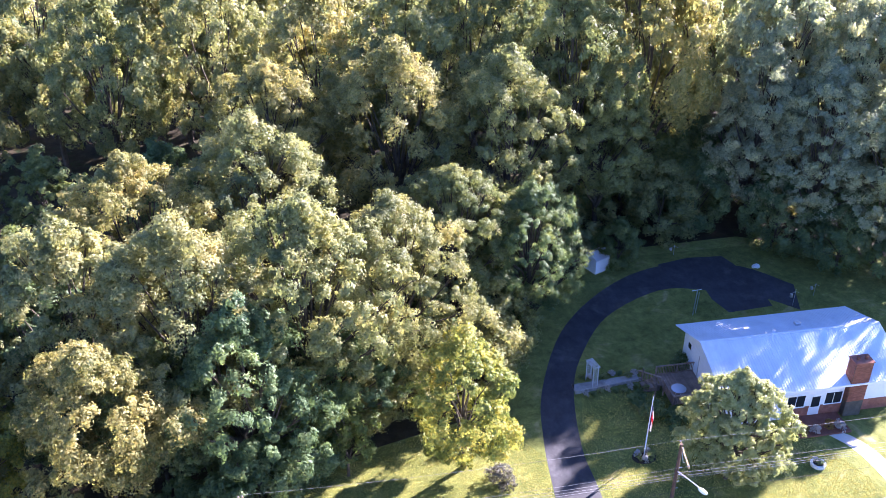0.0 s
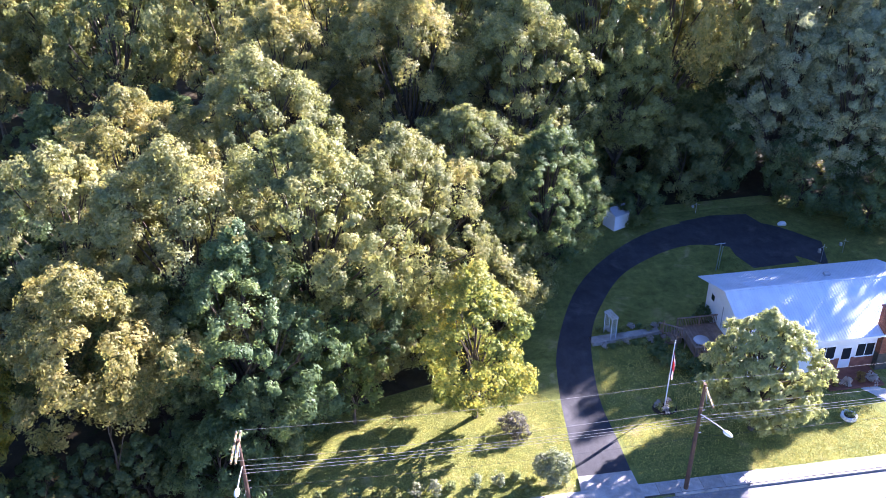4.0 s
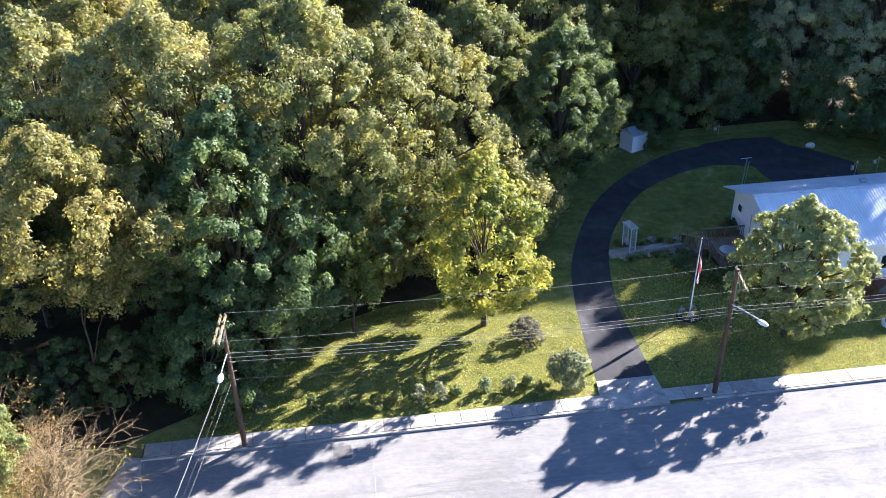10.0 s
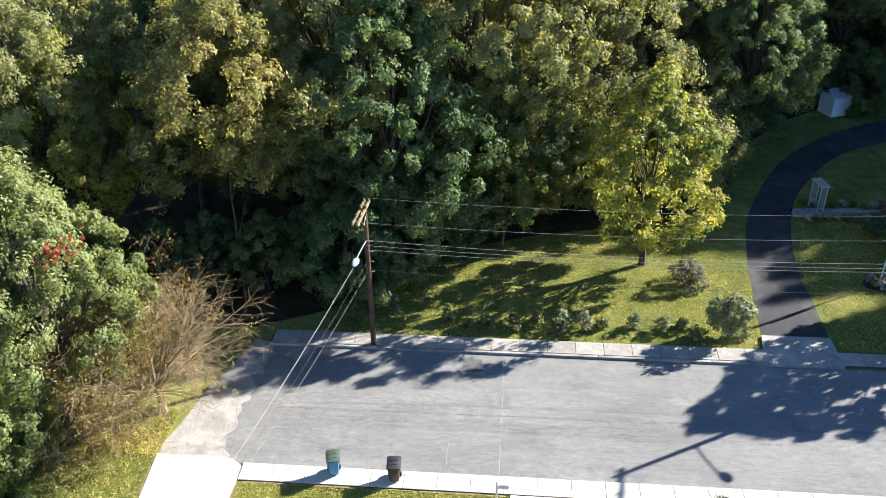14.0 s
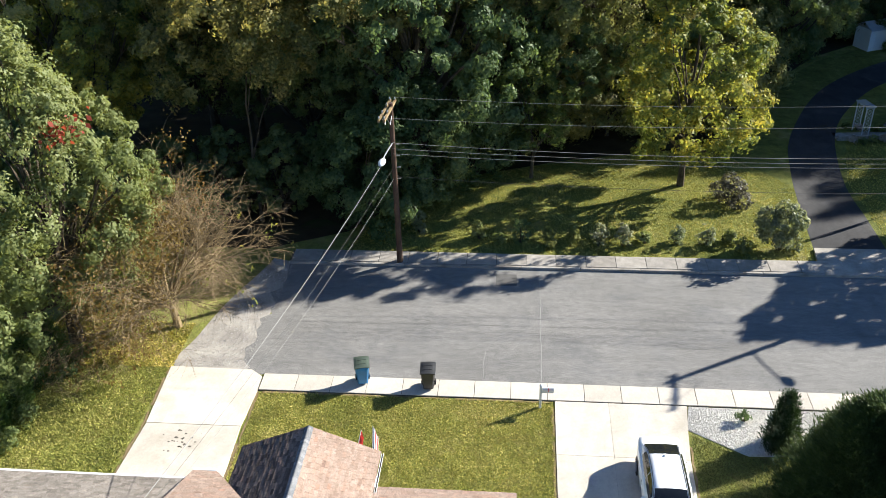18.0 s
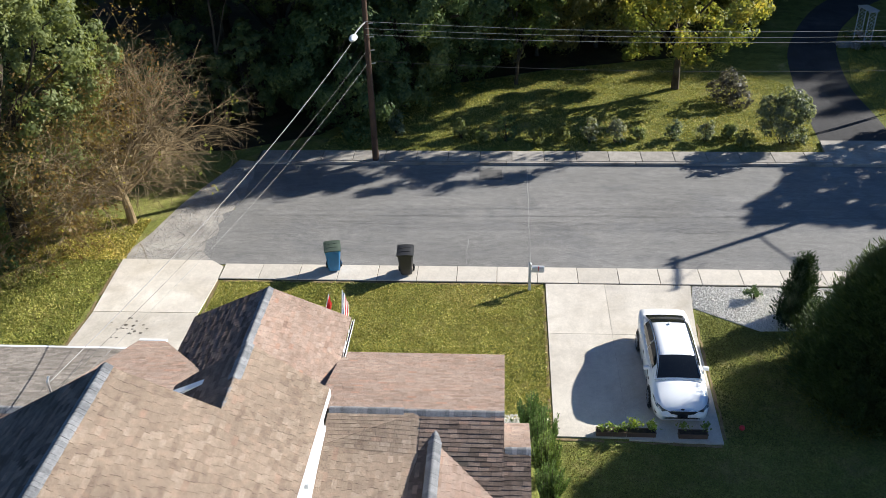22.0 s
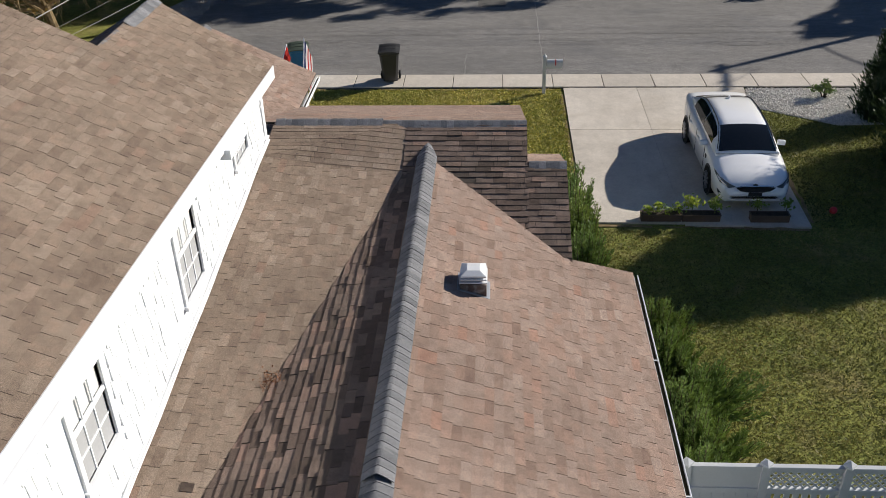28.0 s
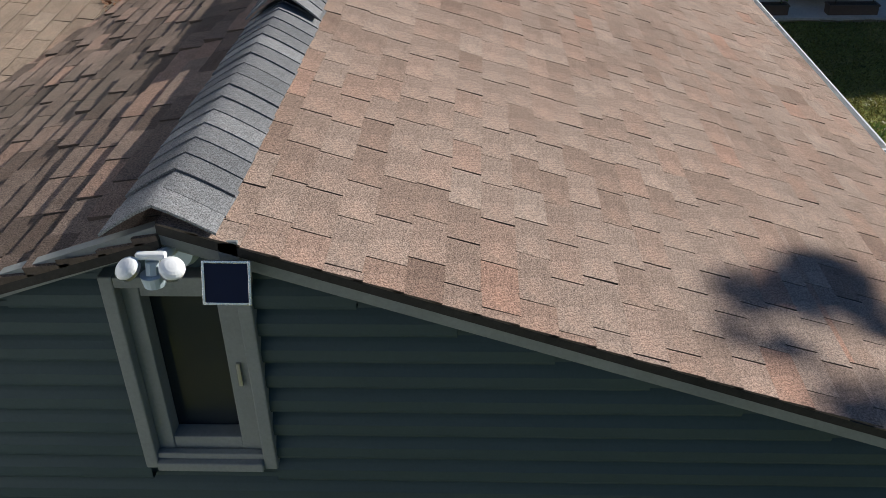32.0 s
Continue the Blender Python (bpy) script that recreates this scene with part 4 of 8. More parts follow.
# low front gable towards the street
GX, GZ, SG = -7.05, 3.98, 0.5
roof_plane("low_gable_right", [(GX, 16.2, GZ), (GX, 23.6, GZ), (-4.70, 23.76, GZ - SG * 2.35), (-4.70, 16.2, GZ - SG * 2.35)], "pink", 31, (0, 1, 0))
# the left slope's shade is partly in its dark shingle colour
roof_plane("low_gable_left", [(GX, 17.4, GZ), (GX, 23.6, GZ), (-9.6, 23.9, GZ - 1.33), (-9.6, 17.4, GZ - 1.33)], "oldshaded", 32, (0, 1, 0), curl=0.012, rough=0.001)
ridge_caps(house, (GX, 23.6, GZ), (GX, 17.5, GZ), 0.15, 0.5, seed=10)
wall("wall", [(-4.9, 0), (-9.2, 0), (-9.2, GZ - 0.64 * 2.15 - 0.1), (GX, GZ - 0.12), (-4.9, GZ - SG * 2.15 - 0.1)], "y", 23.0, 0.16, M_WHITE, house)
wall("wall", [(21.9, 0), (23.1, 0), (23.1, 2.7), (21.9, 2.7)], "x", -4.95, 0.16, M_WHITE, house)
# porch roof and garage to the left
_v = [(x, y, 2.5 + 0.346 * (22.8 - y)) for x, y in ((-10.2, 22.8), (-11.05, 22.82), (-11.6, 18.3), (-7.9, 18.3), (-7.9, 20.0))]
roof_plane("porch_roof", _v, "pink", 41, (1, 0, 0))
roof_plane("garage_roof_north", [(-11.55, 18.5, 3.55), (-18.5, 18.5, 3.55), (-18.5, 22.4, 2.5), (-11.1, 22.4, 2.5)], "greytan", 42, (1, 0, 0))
roof_plane("garage_roof_south", [(-11.5, 18.5, 3.55), (-18.5, 18.5, 3.55), (-18.5, 14.6, 2.3), (-11.5, 14.6, 2.3)], "oldshaded", 43, (1, 0, 0))
ridge_caps(house, (-11.7, 18.5, 3.56), (-18.5, 18.5, 3.56), 0.15, 0.34, seed=11)
part("gutter", boxes(((-18.5, 22.4, 2.40), (-11.1, 22.5, 2.50)), ((-11.05, 22.83, 2.40), (-10.2, 22.93, 2.50)), bevel=0.01), M_WHITE, house, "white metal eave gutter")
wall("wall", [(-18.2, 0), (-9.2, 0), (-9.2, 2.5), (-18.2, 2.5)], "y", 21.8, 0.16, M_WHITE, house)
# ---- details of the near house ----
# clapboards on the gable wall: lapped boards
n_board = 0
z = 0.15
board_h = 0.104
while z < RZ - 0.2:
    zt2 = z + board_h
    xl = max(vx0 - 0.08, RX - (RZ - 0.09 - zt2) / SL)
    xr = min(EX - 0.22, RX + (RZ - 0.09 - zt2) / SR)
    if xr - xl > 0.15:
        sides = [(xl, xr)]
        if 2.60 < zt2 and z < 3.40:
            sides = [(xl, -1.95), (-1.51, xr)]
        for a, b in sides:
            if b - a < 0.05:
                continue
            bm = bmesh.new()
            prof = [(0.0, z), (-0.036, z), (-0.040, z + 0.012), (-0.038, z + 0.05), (-0.022, z + 0.072), (-0.006, z + 0.09), (-0.004, zt2 + 0.004)]
            qa = [bm.verts.new((a, GY + y, zz)) for y, zz in prof]
            qb = [bm.verts.new((b, GY + y, zz)) for y, zz in prof]
            for i in range(len(prof) - 1):
                bm.faces.new((qa[i], qb[i], qb[i + 1], qa[i + 1]))
            part("clapboard", bm, M_SIDING, house)
    z += board_h
# rake boards
for sgn, x1, z1 in ((1, EX, EZ), (-1, vx0, zl(vx0))):
    bm = bmesh.new()
    a, b = Vector((RX, OV + 0.015, RZ - 0.012)), Vector((x1, OV + 0.015, z1 - 0.012))
    for off, dep in ((0.0, 0.06), (0.06, 0.03)):
        y0, y1 = OV + 0.015 + off * 0.5, OV + 0.055 + off * 0.5
        v0 = [bm.verts.new(c) for c in ((a.x, y0, a.z - off), (b.x, y0, b.z - off), (b.x, y0, b.z - off - dep), (a.x, y0, a.z - off - dep))]
        v1 = [bm.verts.new(c) for c in ((a.x, y1, a.z - off), (b.x, y1, b.z - off), (b.x, y1, b.z - off - dep), (a.x, y1, a.z - off - dep))]
        bm.faces.new(v0)
        bm.faces.new(v1[::-1])
        for i in range(4):
            bm.faces.new((v0[i], v1[i], v1[(i + 1) % 4], v0[(i + 1) % 4]))
    bmesh.ops.recalc_face_normals(bm, faces=bm.faces[:])
    part("rake_board", bm, M_TRIM, house, "weathered grey rake board")
# eave gutters
for x, y0, y1, z in ((EX + 0.03, OV, 15.75, EZ - 0.03), (-4.66, 21.9, 23.74, 2.74)):
    bm = bmesh.new()
    prof = [(-0.02, 0.0), (-0.02, -0.09), (0.035, -0.10), (0.052, -0.03), (0.052, 0.006), (0.040, 0.006), (0.040, -0.004), (0.045, -0.006), (0.038, -0.09), (-0.012, -0.085), (-0.012, 0.0)]
    ra = [bm.verts.new((x + a, y0, z + b)) for a, b in prof]
    rb = [bm.verts.new((x + a, y1, z + b)) for a, b in prof]
    for i in range(len(prof)):
        bm.faces.new((ra[i], rb[i], rb[(i + 1) % len(prof)], ra[(i + 1) % len(prof)]))
    bmesh.ops.recalc_face_normals(bm, faces=bm.faces[:])
    g = part("gutter", bm, M_WHITE, house, "white metal eave gutter")
    part("gutter_dirt", boxes(((x - 0.012, y0 + 0.02, z - 0.05), (x + 0.040, y1 - 0.02, z - 0.035))), M_SOIL, g, "dark leaf litter in the gutter")
    k = y0 + 0.4
    while k < y1:
        part("gutter_strap", boxes(((x - 0.03, k, z + 0.008), (x + 0.048, k + 0.02, z + 0.014))), M_WHITE, g)
        k += 2.4

# gable window
win = part("window", boxes(((WL, GY + 0.055, WB), (WR, GY + 0.07, WT))), M_GLASS, house, "narrow attic window with a dark pane")
for lo, hi in (((WL - 0.045, GY - 0.06, WB - 0.035), (WL, GY + 0.02, WT + 0.04)), ((WR, GY - 0.06, WB - 0.035), (WR + 0.045, GY + 0.02, WT + 0.04)), ((WL, GY - 0.06, WT), (WR, GY + 0.02, WT + 0.04)), ((WL, GY - 0.075, WB - 0.035), (WR, GY + 0.02, WB))):
    part("casing", boxes((lo, hi), bevel=0.005), M_TRIM, win, "weathered pale window casing")
for lo, hi in (((WL, GY - 0.02, WB + 0.003), (WL + 0.055, GY + 0.05, WT)), ((WR - 0.075, GY - 0.02, WB + 0.003), (WR, GY + 0.05, WT)), ((WL + 0.055, GY - 0.015, WB + 0.003), (WR - 0.075, GY + 0.05, WB + 0.07)), ((WL + 0.055, GY - 0.015, WT - 0.06), (WR - 0.075, GY + 0.05, WT))):
    part("sash", boxes((lo, hi), bevel=0.004), M_TRIM, win)
part("sill", boxes(((WL, GY - 0.05, WB), (WR, GY - 0.022, WB + 0.025)), bevel=0.004), M_TRIM, win)
part("latch", boxes(((WR - 0.045, GY - 0.032, 2.96), (WR - 0.033, GY - 0.02, 3.05))), M_ALLOY, win)

# vent on the roof
vent = thing("roof_vent", "white metal roof vent with a rusty base", "roof vent", at=(-0.86, 14.15, zr(-0.86)))
slope_m = Matrix.Rotation(math.atan(SR), 4, "Y")
bm = bmesh.new()
box(bm, (-0.23, -0.21, 0.0), (0.23, 0.21, 0.012), 0.003, slope_m)
part("flashing", bm, M_GALV, vent)
bm = bmesh.new()
box(bm, (-0.175, -0.175, -0.08), (0.175, 0.175, 0.13), 0.008)
part("base", bm, surface("rusted_vent_base", (0.085, 0.055, 0.042), (0.22, 0.165, 0.135), big=6.0, small=60, rough=0.8, relief=0.2, stain=(0.42, 0.41, 0.40), stain_scale=5.0, stain_lo=0.52, stain_hi=0.7), vent, "rust-stained vent collar")
# black blocks between the plates stand for the shade in the gaps
for hw, z0, z1, nm, mt in ((0.135, 0.13, 0.155, "dark_gap", M_BLACK), (0.185, 0.155, 0.172, "louvre", M_LAMPWHITE), (0.13, 0.172, 0.20, "dark_gap", M_BLACK), (0.175, 0.20, 0.217, "louvre", M_LAMPWHITE), (0.13, 0.217, 0.238, "dark_gap", M_BLACK)):
    bm = bmesh.new()
    box(bm, (-hw, -hw, z0), (hw, hw, z1), 0.004)
    part(nm, bm, mt, vent)
bm = bmesh.new()
lo, mi, hi = [[bm.verts.new((a * h, b * h, z)) for a, b in ((-1, -1), (1, -1), (1, 1), (-1, 1))] for h, z in ((0.165, 0.238), (0.165, 0.262), (0.085, 0.305))]
for a, b in ((lo, mi), (mi, hi)):
    for i in range(4):
        bm.faces.new((a[i], a[(i + 1) % 4], b[(i + 1) % 4], b[i]))
bm.faces.new(hi)
bm.faces.new(lo[::-1])
part("cap", bm, M_LAMPWHITE, vent, "white folded metal cap")

# security light and its solar panel under the peak
lamp = thing("security_light", "white twin-head security light under the gable peak", "security light", at=(-1.70, OV + 0.02, 3.665))
bm = bmesh.new()
bmesh.ops.create_cone(bm, cap_ends=True, segments=20, radius1=0.07, radius2=0.055, depth=0.03, matrix=pose(0.012, 0.055, -0.15, 90))
part("mount", bm, plain("blue_white_plastic", (0.45, 0.55, 0.62), 0.4), lamp)
bm = bmesh.new()
tube(bm, [(0.012, 0.05, -0.14), (0, -0.05, -0.115), (0, -0.085, -0.10)], [0.018, 0.022, 0.02], 10)
box(bm, (-0.042, -0.10, -0.092), (0.042, -0.075, -0.072), 0.006)
part("arm", bm, M_LAMPWHITE, lamp)
for sx in (-1, 1):
    bm = bmesh.new()
    bmesh.ops.create_uvsphere(bm, u_segments=20, v_segments=10, radius=0.036, matrix=pose(sx * 0.062, -0.115, -0.105, 22, sx * 24) @ Matrix.Diagonal((1, 1, 0.55, 1)))
    bmesh.ops.delete(bm, geom=[v for v in bm.verts if (pose(sx * 0.062, -0.115, -0.105, 22, sx * 24).inverted() @ v.co).z < -0.012], context="VERTS")
    head = part("lamp_head", bm, M_LAMPWHITE, lamp, "domed white lamp head")
    bm = bmesh.new()
    bmesh.ops.create_cone(bm, cap_ends=True, segments=20, radius1=0.034, radius2=0.034, depth=0.008, matrix=pose(sx * 0.062, -0.115, -0.105, 22, sx * 24) @ pose(0, 0, -0.012))
    part("lens", bm, M_ALLOY, head)
bm = bmesh.new()
tube(bm, [(0, -0.09, -0.10), (0, -0.10, -0.135)], [0.02, 0.02], 8)
bmesh.ops.create_cone(bm, cap_ends=True, segments=16, radius1=0.03, radius2=0.036, depth=0.035, matrix=pose(0, -0.10, -0.15))
part("detector", bm, plain("pale_sensor", (0.42, 0.50, 0.56), 0.4), lamp)
solar = thing("solar_panel", "small dark solar panel in an aluminium frame on the rake", "solar panel", at=(-1.51, OV - 0.03, 3.485))
sm = pose(0, -0.02, 0, 72, 2, 2)
bm = bmesh.new()
box(bm, (-0.062, -0.058, 0), (0.062, 0.058, 0.006), 0, sm)
part("cell", bm, M_SOLAR, solar)
for lo, hi in (((-0.068, -0.064, -0.002), (-0.060, 0.064, 0.009)), ((0.060, -0.064, -0.002), (0.068, 0.064, 0.009)), ((-0.06, -0.064, -0.002), (0.06, -0.056, 0.009)), ((-0.06, 0.056, -0.002), (0.06, 0.064, 0.009))):
    bm = bmesh.new()
    box(bm, lo, hi, 0.001, sm)
    part("frame", bm, M_CHROME, solar)
bm = bmesh.new()
box(bm, (-0.03, 0.03, 0.03), (0.03, 0.045, 0.10), 0.004)
part("bracket", bm, M_TRIM, solar)

# tall white wall: lapped wall shingles, casings and windows
rng = random.Random(9)
verts, faces = [], []
z = 2.5
row = 0
singles = [280]
while z < 5.05:
    y = 7.2 + rng.uniform(-0.2, 0)
    while y < 17.68:
        w = rng.choice((0.12, 0.16, 0.2, 0.26))
        y1 = min(y + w, 17.69)
        zb, ztp = z + rng.uniform(-0.012, 0.012), min(z + 0.21, 5.06)
        inside = any(y1 > a - 0.09 and y < b + 0.09 and ztp > c - 0.08 and zb < d + 0.08 for a, b, c, d in WINS)
        floor_z = za((y + y1) / 2) + 0.04
        if not inside and ztp > floor_z + 0.03 and y1 - y > 0.03:
            t = rng.uniform(0.010, 0.024)
            gap = rng.choice((0.003, 0.004, 0.008))
            q = [(WX, y + gap, zb), (WX, y1 - gap, zb), (WX, y1 - gap, ztp), (WX, y + gap, ztp), (WX + t, y + gap, zb), (WX + t, y1 - gap, zb), (WX + 0.003, y1 - gap, ztp), (WX + 0.003, y + gap, ztp)]
            fs = [(4, 5, 6, 7), (0, 1, 5, 4), (1, 2, 6, 5), (2, 3, 7, 6), (3, 0, 4, 7)]
            if singles[0] > 0 and 9.2 < y < 14.5:
                singles[0] -= 1
                me = bpy.data.meshes.new("wall_shingle")
                me.from_pydata(q, [], fs)
                mesh_link("wall_shingle", me, M_WHITE, house)
            else:
                s = len(verts)
                verts += q
                faces += [tuple(s + i for i in f) for f in fs]
        y = y1
    z += 0.185
    row += 1
me = bpy.data.meshes.new("wall_shingles")
me.from_pydata(verts, [], faces)
tagged(mesh_link("wall_shingles", me, M_WHITE, house), kind="stuff")
part("corner_board", boxes(((WX - 0.02, 17.50, 3.7), (WX + 0.03, 17.64, 5.06)), bevel=0.006), M_WHITE, house)
bm = bmesh.new()
pts = [(WX + 0.03, y, za(y) + 0.03 + 0.012 * math.sin(y * 3.1)) for y in np.linspace(7.2, 17.7, 40)]
for dz in (0.0, 0.07):
    tube(bm, [(x, y, z + dz) for x, y, z in pts], [0.02] * 40, 5)
part("base_flashing", bm, M_WHITE, house, "white wavy flashing strip")
for i, (a, b, c, d) in enumerate(WINS):
    w = part("window", boxes(((WX - 0.045, a, c), (WX - 0.032, b, d))), M_GLASS, house, "white sash window with lowered blinds")
    for lo, hi in (((WX - 0.05, a - 0.075, c - 0.05), (WX + 0.03, a, d + 0.06)), ((WX - 0.05, b, c - 0.05), (WX + 0.03, b + 0.075, d + 0.06)), ((WX - 0.05, a, d), (WX + 0.03, b, d + 0.06)), ((WX - 0.05, a - 0.10, c - 0.06), (WX + 0.055, b + 0.10, c))):
        part("casing", boxes((lo, hi), bevel=0.006), M_WHITE, w)
    mid = (c + d) / 2
    part("meeting_rail", boxes(((WX - 0.012, a, mid - 0.025), (WX + 0.018, b, mid + 0.025)), bevel=0.004), M_WHITE, w)
    for zz0, zz1, off in ((mid + 0.025, d, 0.002), (c, mid - 0.025, -0.008)):
        for k in (1, 2):
            y = a + (b - a) * k / 3
            part("muntin", boxes(((WX + off - 0.01, y - 0.011, zz0), (WX + off + 0.006, y + 0.011, zz1))), M_WHITE, w)
        part("muntin", boxes(((WX + off - 0.01, a, (zz0 + zz1) / 2 - 0.011), (WX + off + 0.004, b, (zz0 + zz1) / 2 + 0.011))), M_WHITE, w)
    bm = bmesh.new()
    folds = int((d - c - 0.06) / 0.03)
    rows = [[bm.verts.new((WX - 0.028 + 0.005 * (k % 2), y, c + 0.04 + k * 0.015)) for y in (a + (b - a) * 0.02, a + (b - a) * 0.98)] for k in range(2 * folds + 1)]
    for lo, hi in zip(rows, rows[1:]):
        bm.faces.new((lo[0], lo[1], hi[1], hi[0]))
    part("blind", bm, M_BLIND, w, "pale slatted blind")
    part("insect_screen", boxes(((WX - 0.016, a + 0.02, c), (WX - 0.013, b - 0.01, mid - 0.03))), M_SCREEN, w)
# little box under the eave
part("eave_box", boxes(((WX, 14.75, 4.92), (WX + 0.30, 15.62, 5.06)), bevel=0.006), M_WHITE, house)
# leaves caught in the valley, and a patch of dark shingles
bm = bmesh.new()
rng = random.Random(2)
for _ in range(150):
    x0 = -3.24 + rng.gauss(0, 0.07)
    y0 = 12.36 + rng.gauss(0, 0.09)
    z0 = max(low_z(x0, y0), zl(x0)) + 0.012 + abs(rng.gauss(0, 0.008))
    m = pose(x0, y0, z0, rng.uniform(-50, 50), rng.uniform(-50, 50), rng.uniform(0, 360))
    q = [bm.verts.new(m @ Vector(c)) for c in ((-0.018, 0, 0), (0, -0.01, 0.003), (0.018, 0, 0), (0, 0.01, 0.003))]
    bm.faces.new(q)
tagged(mesh_ob("leaf_litter", bm, M_RUST), "rust-brown dead leaves caught in the roof valley", "leaf litter", kind="stuff")
M_DARKPATCH = surface("bare_shingle_patch", (0.060, 0.043, 0.034), (0.105, 0.078, 0.062), big=9, small=110, rough=0.95, relief=0.5, grain=0.5)
for x, y in ((-3.80, 10.74), (-4.08, 10.07)):
    ob = part("patch_shingle", boxes(((-0.07, -0.055, 0), (0.07, 0.055, 0.006))), M_DARKPATCH, house)
    ob.location, ob.rotation_euler = (x, y, low_z(x, y) + 0.012), (math.atan(0.107), math.atan(0.15), 0.05)
# ---- trees of the wood ----
kinds, back_kinds = [], []
for i, (mat_leaf, rad, hgt, base) in enumerate([(M_LEAF, 6.2, 12.5, 6.5), (M_LEAF, 7.0, 13.5, 6.0), (M_LEAFDARK, 5.8, 12.5, 5.0), (M_LEAF, 6.6, 15.0, 5.0), (M_LEAFDARK, 5.2, 12.0, 3.0), (M_LEAFHAZY, 6.0, 15.0, 3.5), (M_LEAF, 6.4, 13.0, 6.0)]):
    for made, fine in ((kinds, True), (back_kinds, False)):
        look_kw = dict(leaf=0.16, puffs=210, clumps=7, per=58, puff=(0.075, 0.165), hollow=0.3) if fine else dict(leaf=0.23, puffs=120, clumps=8, per=42, puff=(0.10, 0.19), hollow=0.35)
        ob = tree("tall broadleaf tree in early autumn green", "tree", 100 + i, rad, hgt, base, mat_leaf, M_BARK, 0.32, (0, -300, 0), "trees of the wood", **look_kw)
        made.append((ob, base + hgt * 0.55, base + hgt))
WOOD = [(-5.0, 68.8, 15), (-14.6, 65.7, 14.3), (-17.2, 54.9, 14.6), (-9.9, 53.6, 15), (-1.3, 54.9, 15), (5.1, 58.5, 13), (-6.0, 49.2, 11), (-12.5, 50.4, 10), (0.3, 54.3, 8), (18.3, 75.5, 16), (26.1, 81.9, 19), (17.7, 92.4, 20), (36.2, 87.0, 20), (1.3, 92.1, 18), (-9.5, 97.7, 19), (-21.2, 96.4, 18), (-26.4, 84.7, 8.5), (8.0, 78.2, 16), (11.3, 66.2, 12), (18.4, 66.5, 10), (23.7, 105.6, 21), (49.0, 84.7, 18), (46.5, 80.8, 13.5), (54.5, 78.9, 16), (29.5, 81.5, 14), (46.0, 96.7, 19), (-15.7, 114.8, 18), (-30.4, 108.7, 18), (61.3, 93.7, 20), (56.5, 71.5, 13.5), (-24.4, 67.4, 9), (-20.1, 54.7, 11), (-3.5, 79.5, 15.5), (-14.5, 81, 9.5), (10.5, 88, 18), (28, 93, 21), (64, 82, 19), (50.5, 75.2, 13), (57, 81.5, 17), (66, 75, 17), (63, 66, 15), (73, 78, 15), (37.5, 97, 21), (-30, 58, 13), (-27, 46.5, 12), (55.5, 89, 19), (-37, 75, 12), (-38, 92, 16)]
rng = random.Random(3)
for i, (x, y, zc) in enumerate(WOOD):
    # trees beyond x = 40 take the leaves with haze in their colour
    ob, mid, top = (kinds if y < 84 else back_kinds)[5 if x > 40 else rng.choice((2, 4)) if zc < 12 else rng.choice((0, 1, 3, 6))]
    s = zc / mid * rng.uniform(0.97, 1.05)
    t = copy_thing(ob, pose(x, y, 0, 0, 0, rng.uniform(0, 360)))
    h = max(0.8, min(1.15, s))
    t.scale = (h, h, s)
# lower trees that close the wood's edge down to the ground
low = []
for i, mat_leaf in enumerate((M_LEAFDARK, M_LEAF)):
    low.append(tree("young understorey tree at the wood's edge", "tree", 160 + i, 3.2, 6.2, 0.4, mat_leaf, M_BARK, 0.14, (0, -300, 0), "trees at the wood's edge", leaf=0.17, puffs=40, clumps=10, per=50, puff=(0.2, 0.34)))
for x, y, s in ((-8.3, 44.6, 1.0), (-5.6, 47.3, 1.0), (-2.8, 50.9, 0.95), (1.8, 55.4, 1.0), (5.5, 57.0, 1.05), (12.8, 59.3, 1.1), (14.6, 62.8, 1.1), (16.6, 68.3, 1.2), (21.0, 74.5, 1.2), (25.0, 78.5, 1.1), (36.5, 80.5, 1.2), (41.0, 81.5, 1.2), (47.5, 76.0, 1.2), (52.5, 71.5, 1.2), (58.0, 67.5, 1.2), (-24.5, 42.0, 1.2), (8.6, 60.5, 1.2), (28.6, 77.0, 0.55), (30.3, 75.6, 0.75), (-31, 43, 1.2), (33.5, 84.5, 1.4), (38.5, 86, 1.4), (43, 86.5, 1.4), (48.5, 88.5, 1.4), (40, 92.5, 1.5), (52.5, 84, 1.4), (30, 87.5, 1.4), (35, 91, 1.4), (55.5, 75.5, 1.4), (24.5, 83.5, 1.3)):
    t = copy_thing(low[0 if x < 0 else rng.randrange(2)], pose(x, y, 0, 0, 0, rng.uniform(0, 360)))
    t.scale = (s, s, s * rng.uniform(0.9, 1.15))
# farther rows, thinner crowns
far_kinds = []
for i, mat_leaf in enumerate((M_LEAF, M_LEAFDARK, M_LEAF)):
    far_kinds.append(tree("far broadleaf tree in early autumn green", "tree", 140 + i, 6.6, 13.5, 5.0, mat_leaf, M_BARK, 0.3, (0, -300, 0), "trees of the wood", leaf=0.42, puffs=50, clumps=9, per=26))
for row in range(5):
    for col in range(-9, 16):
        x, y = col * 10.5 + rng.uniform(-3, 3) + 5, 100 + row * 10 + rng.uniform(-3, 3)
        if abs(x - 6) > 34 + (y - 60) * 0.62 or (x < 62 and y < 112 and row == 0):
            continue
        t = copy_thing(far_kinds[rng.randrange(3)], pose(x, y, 0, 0, 0, rng.uniform(0, 360)))
        s = rng.uniform(0.85, 1.15)
        t.scale = (s, s, s * rng.uniform(0.95, 1.1))
